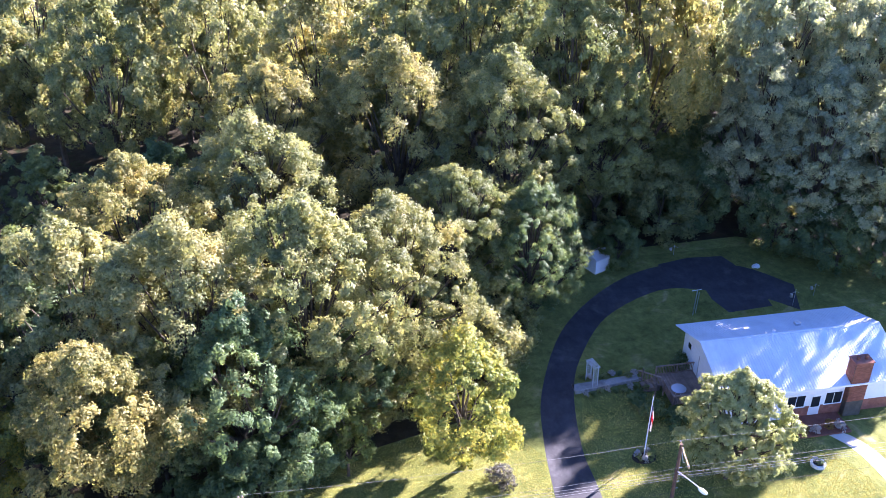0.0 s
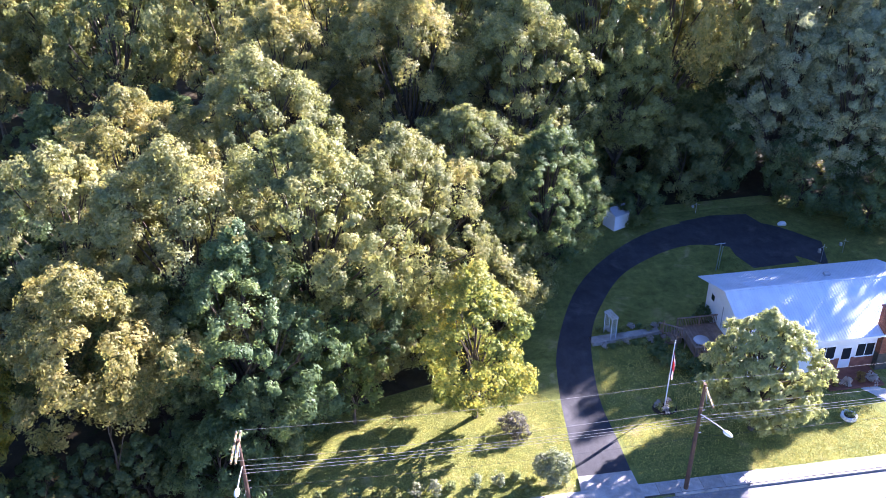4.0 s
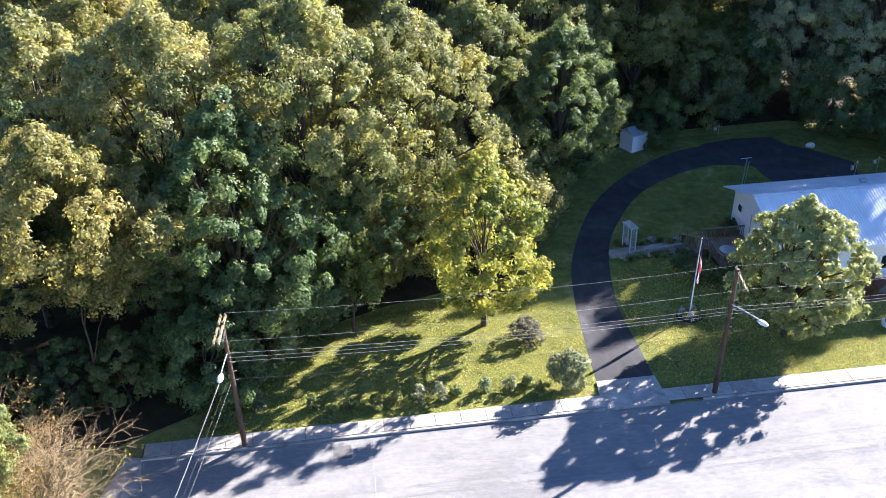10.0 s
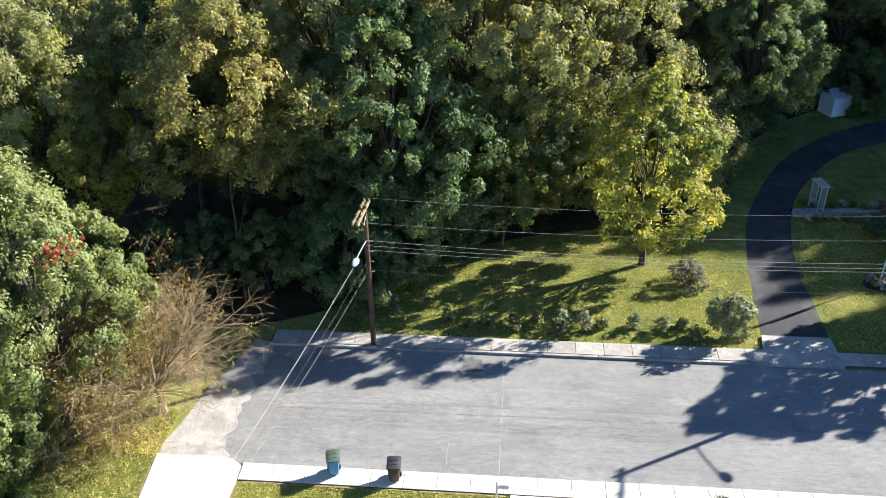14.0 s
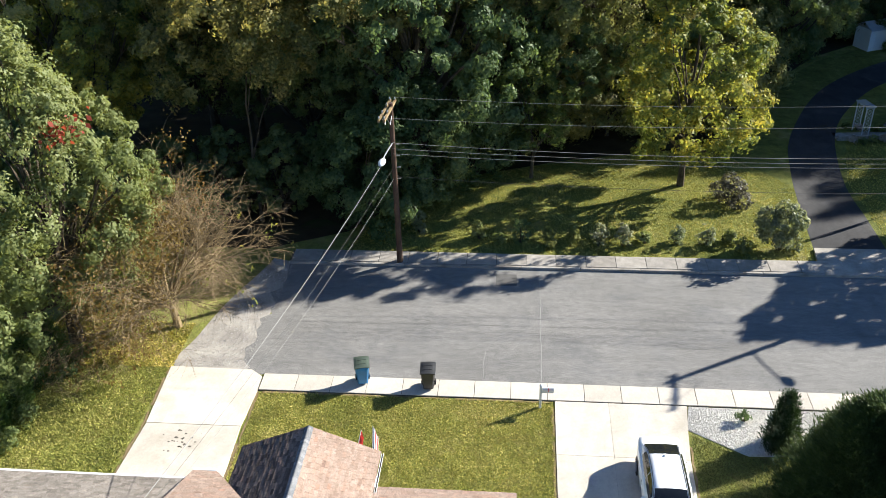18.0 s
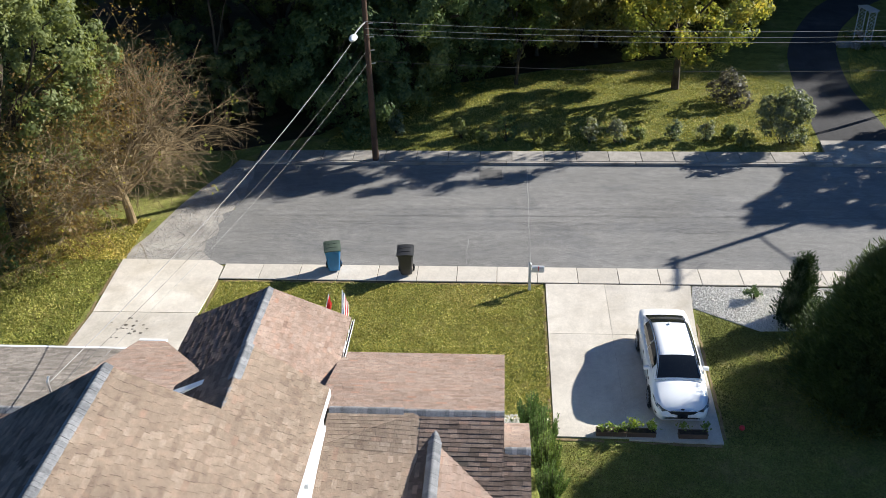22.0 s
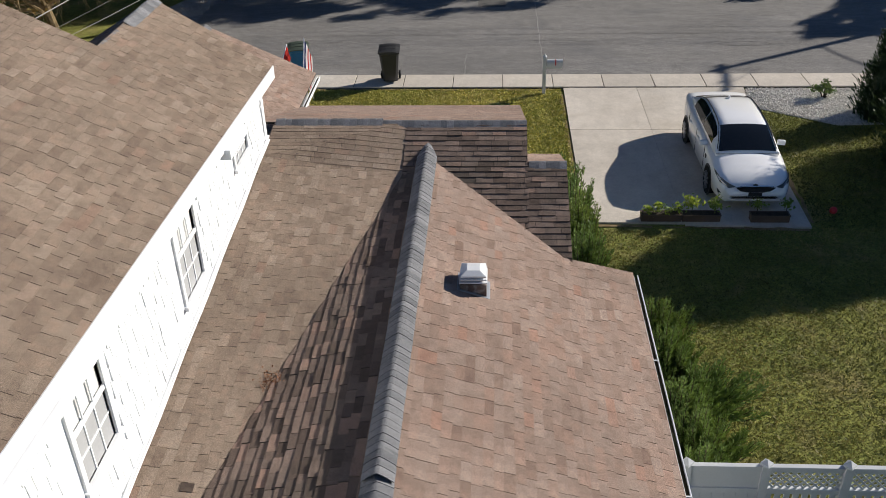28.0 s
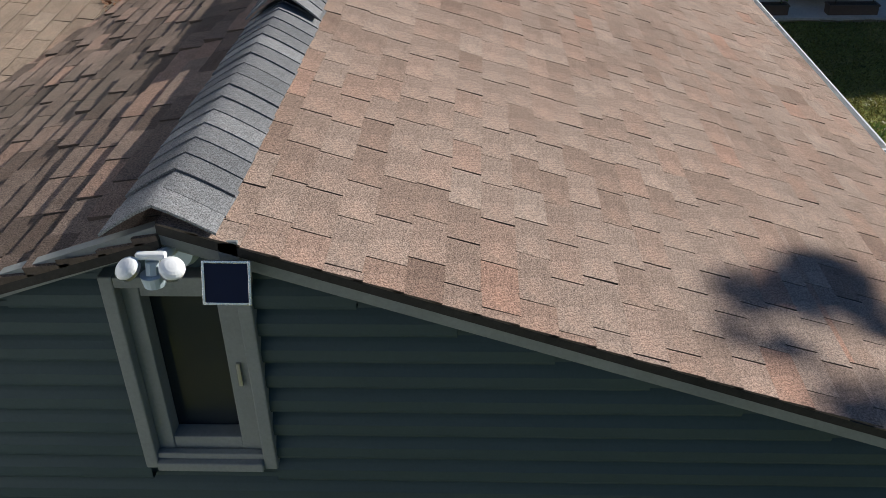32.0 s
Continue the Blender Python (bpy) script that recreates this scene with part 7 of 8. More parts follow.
# ---- the white house across the street ----
wh = thing("house", "white house with a ribbed pale metal roof and a brick chimney", "house")
HX0, HX1, HY0, HY1, HR, HZ = 30.05, 46.0, 50.1, 60.1, 55.3, 5.18
E0, E1 = 3.38, 3.53
ex0, ex1 = HX0 + 0.75, HX1 - 0.75
for y, t in ((HY0 + 0.6, 0.2), (HY1 - 0.8, 0.2)):
    wall("wall", [(ex0, 0), (ex1, 0), (ex1, 3.45), (ex0, 3.45)], "y", y, t, M_WHITE, wh)
for x in (ex0, ex1 - 0.2):
    wall("wall", [(HY0 + 0.8, 0), (HY1 - 0.8, 0), (HY1 - 0.8, 3.65), (HR, HZ - 0.08), (HY0 + 0.8, 3.45)], "x", x, 0.2, M_WHITE, wh)
bm = bmesh.new()
for i in range(7):
    z = 0.5 + i * 0.42
    box(bm, (ex0 - 0.012, HY0 + 0.8, z), (ex0 - 0.004, HY1 - 0.8, z + 0.02))
part("siding_lap", bm, M_WHITE, wh)
for y0, z0, name in ((HY1, E1, "roof_back"), (HY0, E0, "roof_front")):
    d = deck(name, [(HX0, HR, HZ), (HX1, HR, HZ), (HX1, y0, z0), (HX0, y0, z0)], 0.06, M_METALROOF, wh, "pale ribbed metal roof")
    x = HX0 + 0.05
    dv = Vector((0, y0 - HR, z0 - HZ))
    while x < HX1:
        bm = bmesh.new()
        a = Vector((x, HR, HZ + 0.004))
        nrm = dv.cross(Vector((1, 0, 0))).normalized()
        if nrm.z < 0:
            nrm = -nrm
        q = [a, a + Vector((0.05, 0, 0)), a + Vector((0.035, 0, 0)) + nrm * 0.022, a + Vector((0.015, 0, 0)) + nrm * 0.022]
        v0 = [bm.verts.new(p) for p in q]
        v1 = [bm.verts.new(p + dv) for p in q]
        for i in range(4):
            bm.faces.new((v0[i], v0[(i + 1) % 4], v1[(i + 1) % 4], v1[i]))
        bmesh.ops.recalc_face_normals(bm, faces=bm.faces[:])
        part("rib", bm, M_METALROOF, d)
        x += 0.23
part("ridge_cap", boxes(((HX0, HR - 0.12, HZ + 0.005), (HX1, HR + 0.12, HZ + 0.035)), bevel=0.01), M_METALROOF, wh)
part("fascia", boxes(((HX0, HY0 - 0.02, E0 - 0.16), (HX1, HY0 + 0.02, E0 - 0.03))), M_WHITE, wh)
ch = part("chimney", boxes(((40.85, 50.15, 0), (42.35, 51.15, 5.35))), M_JOINT, wh, "red brick chimney with two pots")
course = None
for row in range(70):
    z = 0.02 + row * 0.077
    if z > 5.28:
        break
    for face, n, axis in (((40.85, 50.14), 6, 0), ((40.84, 50.15), 4, 1)):
        for k in range(n):
            if row < 20:
                continue
            off = (row % 2) * 0.12
            bm = bmesh.new() if course is None else None
            if bm:
                box(bm, (0, 0, 0), (0.235, 0.02, 0.065), 0.003)
                course = bpy.data.meshes.new("brick")
                bm.to_mesh(course)
                bm.free()
            ob = mesh_link("brick", course, M_BRICK, ch)
            if axis == 0:
                ob.location = (40.86 + k * 0.248 + off * 0.3, 50.135, z)
            else:
                ob.location, ob.rotation_euler = (40.862, 50.16 + k * 0.245 + off * 0.2, z), (0, 0, radians(90))
part("crown", boxes(((40.78, 50.08, 5.35), (42.42, 51.22, 5.47)), bevel=0.02), M_BRICK, ch)
for x in (41.25, 41.95):
    bm = bmesh.new()
    tube(bm, [(x, 50.65, 5.47), (x, 50.65, 5.72), (x, 50.65, 5.80)], [0.14, 0.15, 0.17], 12)
    part("chimney_pot", bm, M_BRICK, ch)
bm = bmesh.new()
part("brick_facing", boxes(((36.5, HY0 + 0.57, 0), (45.2, HY0 + 0.597, 1.1))), M_BRICK, wh, "red brick facing")
dr = part("door", boxes(((38.0, HY0 + 0.55, 0.15), (38.95, HY0 + 0.59, 2.2)), bevel=0.008), M_WHITE, wh)
part("pane", boxes(((38.12, HY0 + 0.535, 1.0), (38.83, HY0 + 0.548, 2.05))), M_GLASS, dr)
for x0, x1 in ((36.0, 37.5), (39.3, 40.7)):
    w = part("window", boxes(((x0, HY0 + 0.57, 1.15), (x1, HY0 + 0.598, 2.3))), M_GLASS, wh)
    for lo, hi in (((x0 - 0.07, HY0 + 0.55, 1.08), (x0, HY0 + 0.6, 2.38)), ((x1, HY0 + 0.55, 1.08), (x1 + 0.07, HY0 + 0.6, 2.38)), ((x0, HY0 + 0.55, 2.3), (x1, HY0 + 0.6, 2.38)), ((x0 - 0.08, HY0 + 0.53, 1.07), (x1 + 0.08, HY0 + 0.6, 1.15)), (((x0 + x1) / 2 - 0.02, HY0 + 0.55, 1.15), ((x0 + x1) / 2 + 0.02, HY0 + 0.6, 2.3))):
        part("frame", boxes((lo, hi)), M_WHITE, w)
w = part("window", boxes(((ex0 - 0.02, 58.0, 2.2), (ex0 + 0.01, 58.6, 2.75))), M_GLASS, wh, "small dark gable window")
part("frame", boxes(((ex0 - 0.03, 57.93, 2.13), (ex0 - 0.005, 58.67, 2.2)), ((ex0 - 0.03, 57.93, 2.75), (ex0 - 0.005, 58.67, 2.82)), ((ex0 - 0.03, 57.93, 2.2), (ex0 - 0.005, 58.0, 2.75)), ((ex0 - 0.03, 58.6, 2.2), (ex0 - 0.005, 58.67, 2.75))), M_WHITE, w)
bm = bmesh.new()
tube(bm, [(ex0 - 0.08, 56.2, 0), (ex0 - 0.08, 56.2, 2.8), (ex0 - 0.08, 56.2, 3.0)], [0.035] * 3, 6)
part("vent_pipe", bm, M_GALV, wh)
part("roof_vent", boxes(((39.2, 56.6, 4.72), (39.7, 57.0, 4.95)), bevel=0.03), M_GALV, wh)
porch = sheet("porch", [(36.2, 48.3), (40.6, 48.3), (40.6, 50.7), (36.2, 50.7)], -0.1, 0.15, M_BRICK, "red brick entrance porch", "porch")
pw = spline([(38.6, 48.4), (39.5, 47.0), (40.1, 45.0), (40.5, 41.3)], 6)
pe = spline([(42.0, 41.3), (41.5, 45.2), (40.7, 47.4), (39.9, 48.4)], 6)
sheet("garden_path", pw + pe, -0.1, 0.02, M_CONCRETE, "curved pale concrete garden path", "path")
# pots by the door
for i, (x, y, r) in enumerate(((37.6, 48.5, 0.4), (38.9, 48.9, 0.45), (39.7, 48.7, 0.5), (36.6, 48.6, 0.35))):
    shrub("potted_flowers", "flowering plant in a terracotta pot by the porch", 300 + i, r, 0.9, M_LEAFBROWN if i % 2 else M_BLOSSOM, (x, y, 0.15), "porch plants", leaf=0.10, count=500, category="plant")

# ---- deck with railing beside it ----
deck_ob = thing("deck", "weathered brown timber deck with a railing", "deck")
x = 27.4
while x < 31.1:
    part("board", boxes(((x, 53.2, 0.62), (x + 0.13, 57.2, 0.66)), bevel=0.004), M_WOOD, deck_ob)
    x += 0.14
for x, y in ((27.4, 53.2), (27.4, 55.2), (27.4, 57.1), (29.3, 57.1), (30.9, 57.1), (29.2, 53.2), (31.0, 53.2), (26.2, 57.0), (26.6, 55.0)):
    part("post", boxes(((x - 0.05, y - 0.05, 0), (x + 0.05, y + 0.05, 1.62)), bevel=0.006), M_WOOD, deck_ob)


def railing(a, b):
    a, b = Vector(a), Vector(b)
    d = b - a
    m = Matrix.Translation(a) @ d.to_track_quat("X", "Z").to_matrix().to_4x4()
    L = d.length
    bm = bmesh.new()
    box(bm, (0, -0.08, 0.93), (L, 0.08, 0.975), 0.006, m)
    part("handrail", bm, M_WOOD, deck_ob)
    bm = bmesh.new()
    box(bm, (0, -0.03, 0.10), (L, 0.03, 0.16), 0.004, m)
    part("bottom_rail", bm, M_WOOD, deck_ob)
    k = 0.1
    while k < L:
        bm = bmesh.new()
        box(bm, (k, -0.018, 0.16), (k + 0.036, 0.018, 0.93), 0, m)
        part("baluster", bm, M_WOOD, deck_ob)
        k += 0.14


railing((27.4, 57.1, 0.64), (31.0, 57.1, 0.64))
railing((27.4, 53.2, 0.64), (27.4, 55.6, 0.64))
railing((27.4, 53.2, 0.64), (31.0, 53.2, 0.64))
railing((26.0, 57.2, 0.3), (27.4, 55.6, 0.64))
for i in range(3):
    part("step", boxes(((26.0 + i * 0.45, 55.8, 0.05), (26.45 + i * 0.45, 57.0, 0.22 + i * 0.18)), bevel=0.01), M_WOOD, deck_ob)
tb = thing("round_table", "round pale glass garden table on the deck", "table", at=(28.3, 54.3, 0.66))
bm = bmesh.new()
bmesh.ops.create_cone(bm, cap_ends=True, segments=28, radius1=0.62, radius2=0.62, depth=0.03, matrix=pose(0, 0, 0.72))
part("tabletop", bm, M_ALLOY, tb)
for k in range(4):
    bm = bmesh.new()
    a = k * math.pi / 2 + 0.4
    tube(bm, [(0.5 * math.cos(a), 0.5 * math.sin(a), 0), (0.2 * math.cos(a), 0.2 * math.sin(a), 0.4), (0.45 * math.cos(a), 0.45 * math.sin(a), 0.71)], [0.015] * 3, 6)
    part("leg", bm, M_WHITE, tb)

# ---- garden arbor, stone edging and bed ----
ar = thing("garden_arbor", "white lattice garden arbor over the path", "arbor", at=(22.0, 57.9, 0))
AH = 2.05
ar.rotation_euler, ar.scale = (0, 0, radians(14)), (0.78, 0.72, 0.95)
for x in (-0.31, 0.31):
    for y in (-0.75, 0.75):
        part("post", boxes(((x - 0.035, y - 0.035, 0), (x + 0.035, y + 0.035, AH)), bevel=0.004), M_VINYL, ar)
for y in (-0.75, 0.75):
    part("beam", boxes(((-0.42, y - 0.03, AH), (0.42, y + 0.03, AH + 0.09)), bevel=0.004), M_VINYL, ar)
    for k in range(7):
        for sg in (1, -1):
            z = 0.25 + k * 0.24
            bm = bmesh.new()
            d = Vector((0.58 * sg, 0, 0.36))
            m = Matrix.Translation((-0.29 * sg, y + sg * 0.006, z)) @ d.to_track_quat("X", "Z").to_matrix().to_4x4()
            box(bm, (0, -0.006, -0.015), (d.length, 0.006, 0.015), 0, m)
            part("lattice_slat", bm, M_VINYL, ar)
for k in range(7):
    x = -0.39 + k * 0.13
    part("rafter", boxes(((x - 0.015, -0.95, AH + 0.09), (x + 0.015, 0.95, AH + 0.15))), M_VINYL, ar)
gw = thing("garden_wall", "low pale stone edging along the flower bed", "garden wall")
rng = random.Random(12)
line = spline([(20.3, 56.7), (22.2, 56.9), (24.2, 57.2), (26.2, 57.4)], 8)
for i, (x, y) in enumerate(line):
    for lay in range(2):
        bm = bmesh.new()
        s = rng.uniform(0.85, 1.1)
        box(bm, (-0.13 * s, -0.10, 0), (0.13 * s, 0.10, 0.16), 0.025)
        for v in bm.verts:
            v.co += Vector((rng.uniform(-0.01, 0.01), rng.uniform(-0.01, 0.01), rng.uniform(-0.008, 0.008)))
        st = part("stone", bm, M_OLDCONCRETE, gw)
        st.location, st.rotation_euler = (x + lay * 0.05, y, lay * 0.16), (0, 0, rng.uniform(-0.15, 0.25))
sheet("garden_path", [(20.2, 57.0), (26.2, 57.6), (26.2, 58.3), (20.2, 57.9)], -0.1, 0.012, M_OLDCONCRETE, "pale gravel garden path to the deck", "path")
for i in range(18):
    x = 21 + i * 0.33
    shrub("bedding_plant", "low bedding plant in pale bloom along the wall", 320 + i % 6, 0.3, 0.45, (M_BLOSSOM, M_LEAFPALE, M_LEAFDARK)[i % 3], (x, 56.4 + 0.25 * math.sin(i * 2.3) + (1.9 if i % 2 else 0), 0), "bedding plants", leaf=0.08, count=260, category="plant")
for i, (x, y, r, h) in enumerate(((25.6, 52.8, 1.2, 1.6), (26.9, 51.9, 1.1, 1.4), (24.9, 54.6, 0.9, 1.3), (28.2, 52.0, 1.0, 1.5), (30.3, 58.6, 0.9, 1.3))):
    shrub("bush", "dark green rounded bush beside the deck", 340 + i, r, h, M_LEAFDARK, (x, y, 0), "bushes by the deck", leaf=0.13, count=1200, category="bush", clump=0.25)
# flagpole in a ring of flowers
fp = thing("flagpole", "white flagpole with a drooping striped flag", "flagpole", at=(23.3, 48.55, 0))
bm = bmesh.new()
tube(bm, [(0, 0, 0), (0.04, 0, 3.0), (0.1, 0, 6.1)], [0.05, 0.042, 0.03], 10)
part("pole", bm, M_LAMPWHITE, fp)
bm = bmesh.new()
bmesh.ops.create_uvsphere(bm, u_segments=10, v_segments=6, radius=0.07, matrix=pose(0.1, 0, 6.15))
part("finial", bm, M_CHROME, fp)
for k, (m, w0, w1) in enumerate(((M_BLUECLOTH, 0.0, 0.12), (M_REDCLOTH, 0.10, 0.22), (M_WHITECLOTH, 0.2, 0.32), (M_REDCLOTH, 0.30, 0.40), (M_WHITECLOTH, 0.38, 0.46))):
    bm = bmesh.new()
    rows = []
    for i in range(10):
        z = 5.3 - i * 0.27
        f = 0.3 + 0.7 * math.sin(i / 9 * math.pi * 0.8)
        px, py = 0.1 * z / 6, 0.0
        rows.append([bm.verts.new((px + 0.03 + w * f * 0.5, py - 0.05 + 0.05 * math.sin(i + w * 30), z - w * 0.5)) for w in (w0, (w0 + w1) / 2, w1)])
    for a, b in zip(rows, rows[1:]):
        for j in range(2):
            bm.faces.new((a[j], a[j + 1], b[j + 1], b[j]))
    bmesh.ops.solidify(bm, geom=bm.faces[:], thickness=0.005)
    part("flag_cloth", bm, m, fp)
ringb = sheet("flower_bed", [(23.3 + 0.95 * math.cos(a), 48.5 + 0.75 * math.sin(a)) for a in [k * math.pi / 10 for k in range(20)]], -0.05, 0.06, M_EARTH, "round bare flower bed at the flagpole", "flower bed")
for i in range(7):
    a = i * 0.9
    shrub("bedding_plant", "pale flowering plant at the flagpole's foot", 360 + i, 0.28, 0.5, M_BLOSSOM if i % 2 else M_LEAFPALE, (23.3 + 0.55 * math.cos(a), 48.5 + 0.45 * math.sin(a), 0.05), "flagpole plants", leaf=0.08, count=260, category="plant")
# washing-line post
wp = thing("clothes_post", "tall grey metal clothes-line post on the lawn", "clothes post", at=(34.5, 65.8, 0))
bm = bmesh.new()
tube(bm, [(0, 0, 0), (0.1, 0, 2.9)], [0.05, 0.05], 8)
part("post", bm, M_GALV, wp)
bm = bmesh.new()
tube(bm, [(0.35, 0.25, 0), (0.45, 0.25, 2.4)], [0.04, 0.04], 8)
part("post", bm, M_GALV, wp)
bm = bmesh.new()
tube(bm, [(-0.45, 0, 2.85), (0.5, 0, 2.9)], [0.035, 0.035], 6)
part("crossbar", bm, M_GALV, wp)
# shed
sh = thing("shed", "small white garden shed under the trees", "shed", at=(28.1, 75.3, 0))
part("wall", boxes(((-0.95, -0.7, 0), (0.95, 1.0, 1.75))), M_WHITE, sh)
bm = bmesh.new()
vs = [bm.verts.new(c) for c in ((-1.05, -0.85, 1.7), (1.05, -0.85, 1.7), (1.05, 0.15, 2.25), (-1.05, 0.15, 2.25), (1.05, 1.15, 1.7), (-1.05, 1.15, 1.7))]
bm.faces.new((vs[0], vs[1], vs[2], vs[3]))
bm.faces.new((vs[3], vs[2], vs[4], vs[5]))
bmesh.ops.solidify(bm, geom=bm.faces[:], thickness=0.05)
part("roof", bm, M_METALROOF, sh)
part("door", boxes(((-0.4, -0.725, 0.05), (0.4, -0.7, 1.6)), bevel=0.006), M_WHITE, sh)
sh.rotation_euler = (0, 0, radians(24))
# yard ornaments behind the house
for i, (x, y, h) in enumerate(((44.6, 65.6, 1.9), (47.4, 66.8, 1.5), (36.8, 76.5, 1.2))):
    yo = thing("bird_feeder", "metal bird-feeder stand on the shaded lawn", "bird feeder", "bird feeders", (x, y, 0))
    bm = bmesh.new()
    tube(bm, [(0, 0, 0), (0, 0, h)], [0.025, 0.02], 6)
    part("pole", bm, M_GALV, yo)
    bm = bmesh.new()
    tube(bm, [(-0.4, 0, h * 0.75), (0, 0, h * 0.9), (0.4, 0, h * 0.75)], [0.015] * 3, 5)
    part("arm", bm, M_GALV, yo)
    part("feeder", boxes(((-0.48, -0.12, h * 0.55), (-0.26, 0.12, h * 0.75)), bevel=0.02), M_GALV, yo)
bm = bmesh.new()
bmesh.ops.create_icosphere(bm, subdivisions=2, radius=0.4, matrix=pose(44.2, 72.6, 0.2) @ Matrix.Diagonal((1.2, 0.8, 0.7, 1)))
for v in bm.verts:
    v.co += Vector(noise.noise_vector(v.co * 2.5)) * 0.12
tagged(mesh_ob("boulder", bm, M_STONE), "pale boulder at the edge of the wood", "boulder")
# stone planter on the front lawn
pl = thing("stone_planter", "round stone planter with small plants on the lawn", "planter", at=(36.1, 45.4, 0))
bm = bmesh.new()
for k in range(12):
    a = k * math.pi / 6
    box(bm, (-0.14, -0.09, 0), (0.14, 0.09, 0.28), 0.03, pose(0.48 * math.cos(a), 0.48 * math.sin(a), 0, 0, 0, math.degrees(a) + 90))
part("stone_ring", bm, M_STONE, pl)
part("soil", boxes(((-0.35, -0.35, 0), (0.35, 0.35, 0.2))), M_EARTH, pl)
q = leaf_quads(np.random.default_rng(4).normal(size=(160, 3)) * 0.2 + np.array([0, 0, 0.4]), np.random.default_rng(5).normal(size=(160, 3)), 0.1, np.random.default_rng(6))
mesh_link("foliage", quads_mesh("foliage", q, 160), M_LEAFPALE, pl)
# ---- stones, turf and marks ----
def scatter(region, n, rng, holes=()):
    """Random places within an outline, outside some boxes."""
    xs, ys = [p[0] for p in region], [p[1] for p in region]
    out = []
    while len(out) < n:
        x, y = rng.uniform(min(xs), max(xs)), rng.uniform(min(ys), max(ys))
        inside = False
        for (x0, y0), (x1, y1) in zip(region, region[1:] + region[:1]):
            if (y0 > y) != (y1 > y) and x < x0 + (y - y0) / (y1 - y0) * (x1 - x0):
                inside = not inside
        if inside and not any(a < x < b and c < y < d for a, b, c, d in holes):
            out.append((x, y))
    return out


def stones(name, region, n, r0, r1, z, seed, label, stone_mat=None):
    rng = random.Random(seed)
    vs, fs = [], []
    for x, y in scatter(region, n, rng):
        r = rng.uniform(r0, r1)
        m = pose(x, y, z + r * 0.2, rng.uniform(0, 360), rng.uniform(0, 360), rng.uniform(0, 360)) @ Matrix.Diagonal((r, r * rng.uniform(0.6, 1), r * rng.uniform(0.5, 0.8), 1))
        s = len(vs)
        vs += [(m @ Vector(c))[:] for c in ((1, 0, 0), (0, 1, 0), (-1, 0, 0), (0, -1, 0), (0.2, 0.1, 1), (-0.1, 0.2, -1), (0.75, 0.7, 0.35), (-0.7, -0.65, 0.4))]
        fs += [tuple(s + i for i in f) for f in ((0, 6, 4), (6, 1, 4), (1, 2, 4), (2, 7, 4), (7, 3, 4), (3, 0, 4), (0, 1, 6), (2, 3, 7), (1, 0, 5), (2, 1, 5), (3, 2, 5), (0, 3, 5))]
    me = bpy.data.meshes.new(name)
    me.from_pydata(vs, [], fs)
    return tagged(mesh_link(name, me, stone_mat or M_PEBBLE), label, "gravel", kind="stuff")


M_PEBBLE = pieces("pebbles", [(0.0, (0.56, 0.535, 0.485)), (0.5, (0.74, 0.705, 0.64)), (1.0, (0.86, 0.825, 0.76))], "island", small=60, relief=0.2)
M_GRIT = pieces("sandy_grit", [(0.0, (0.30, 0.285, 0.265)), (0.5, (0.42, 0.40, 0.375)), (1.0, (0.58, 0.56, 0.53))], "island", small=60, relief=0.2)
BED = [(6.85, 29.95), (13.3, 29.95), (13.4, 28.9), (11.4, 28.0), (10.0, 27.3), (8.7, 27.25), (7.6, 27.95), (6.62, 28.6)]
sheet("gravel_bed", BED[::-1], -0.1, 0.0, M_STONE, "bed of pale crushed stone beside the driveway", "gravel bed")
stones("bed_stones", BED, 12000, 0.016, 0.042, 0.0, 1, "pale crushed stones")
stones("house_bed_stones", [(-0.05, 21.4), (1.3, 21.4), (1.32, 22.6), (-0.05, 22.7)], 900, 0.025, 0.06, 0.0, 3, "pale crushed stones beside the house")
VERGE = [(-11.7, 40.2), (-11.75, 36.5), (-12.0, 34), (-11.7, 31.4), (-15.0, 31.45), (-14.7, 33.6), (-14.1, 36.5), (-13.1, 39.5)]
stones("verge_stones", VERGE, 3000, 0.012, 0.032, -0.006, 2, "sandy grit at the street's end", M_GRIT)

M_BLADE = leaves("grass_blades", [(0.18, (0.10, 0.125, 0.028)), (0.40, (0.265, 0.282, 0.066)), (0.62, (0.50, 0.455, 0.135)), (0.84, (0.72, 0.595, 0.29))], shine=0.15, through_light=0.25, drift=0.6)
# darker copy of the blades: the right lawn's shade put into their colour
M_BLADESHADED = leaves("shaded_grass_blades", [(0.18, (0.040, 0.050, 0.014)), (0.4, (0.100, 0.110, 0.029)), (0.62, (0.20, 0.185, 0.056)), (0.84, (0.40, 0.315, 0.14))], shine=0.15, through_light=0.25, drift=0.7)

mottle(M_BLADE, 7.0, 7.0, 0.60, 1.40, 4, 0.8, 0.38, 0.62)
mottle(M_BLADE, 1.1, 1.1, 0.78, 1.22, 3, 0.7, 0.38, 0.62)
mottle(M_BLADESHADED, 7.0, 7.0, 0.55, 1.45, 4, 0.8, 0.38, 0.62)


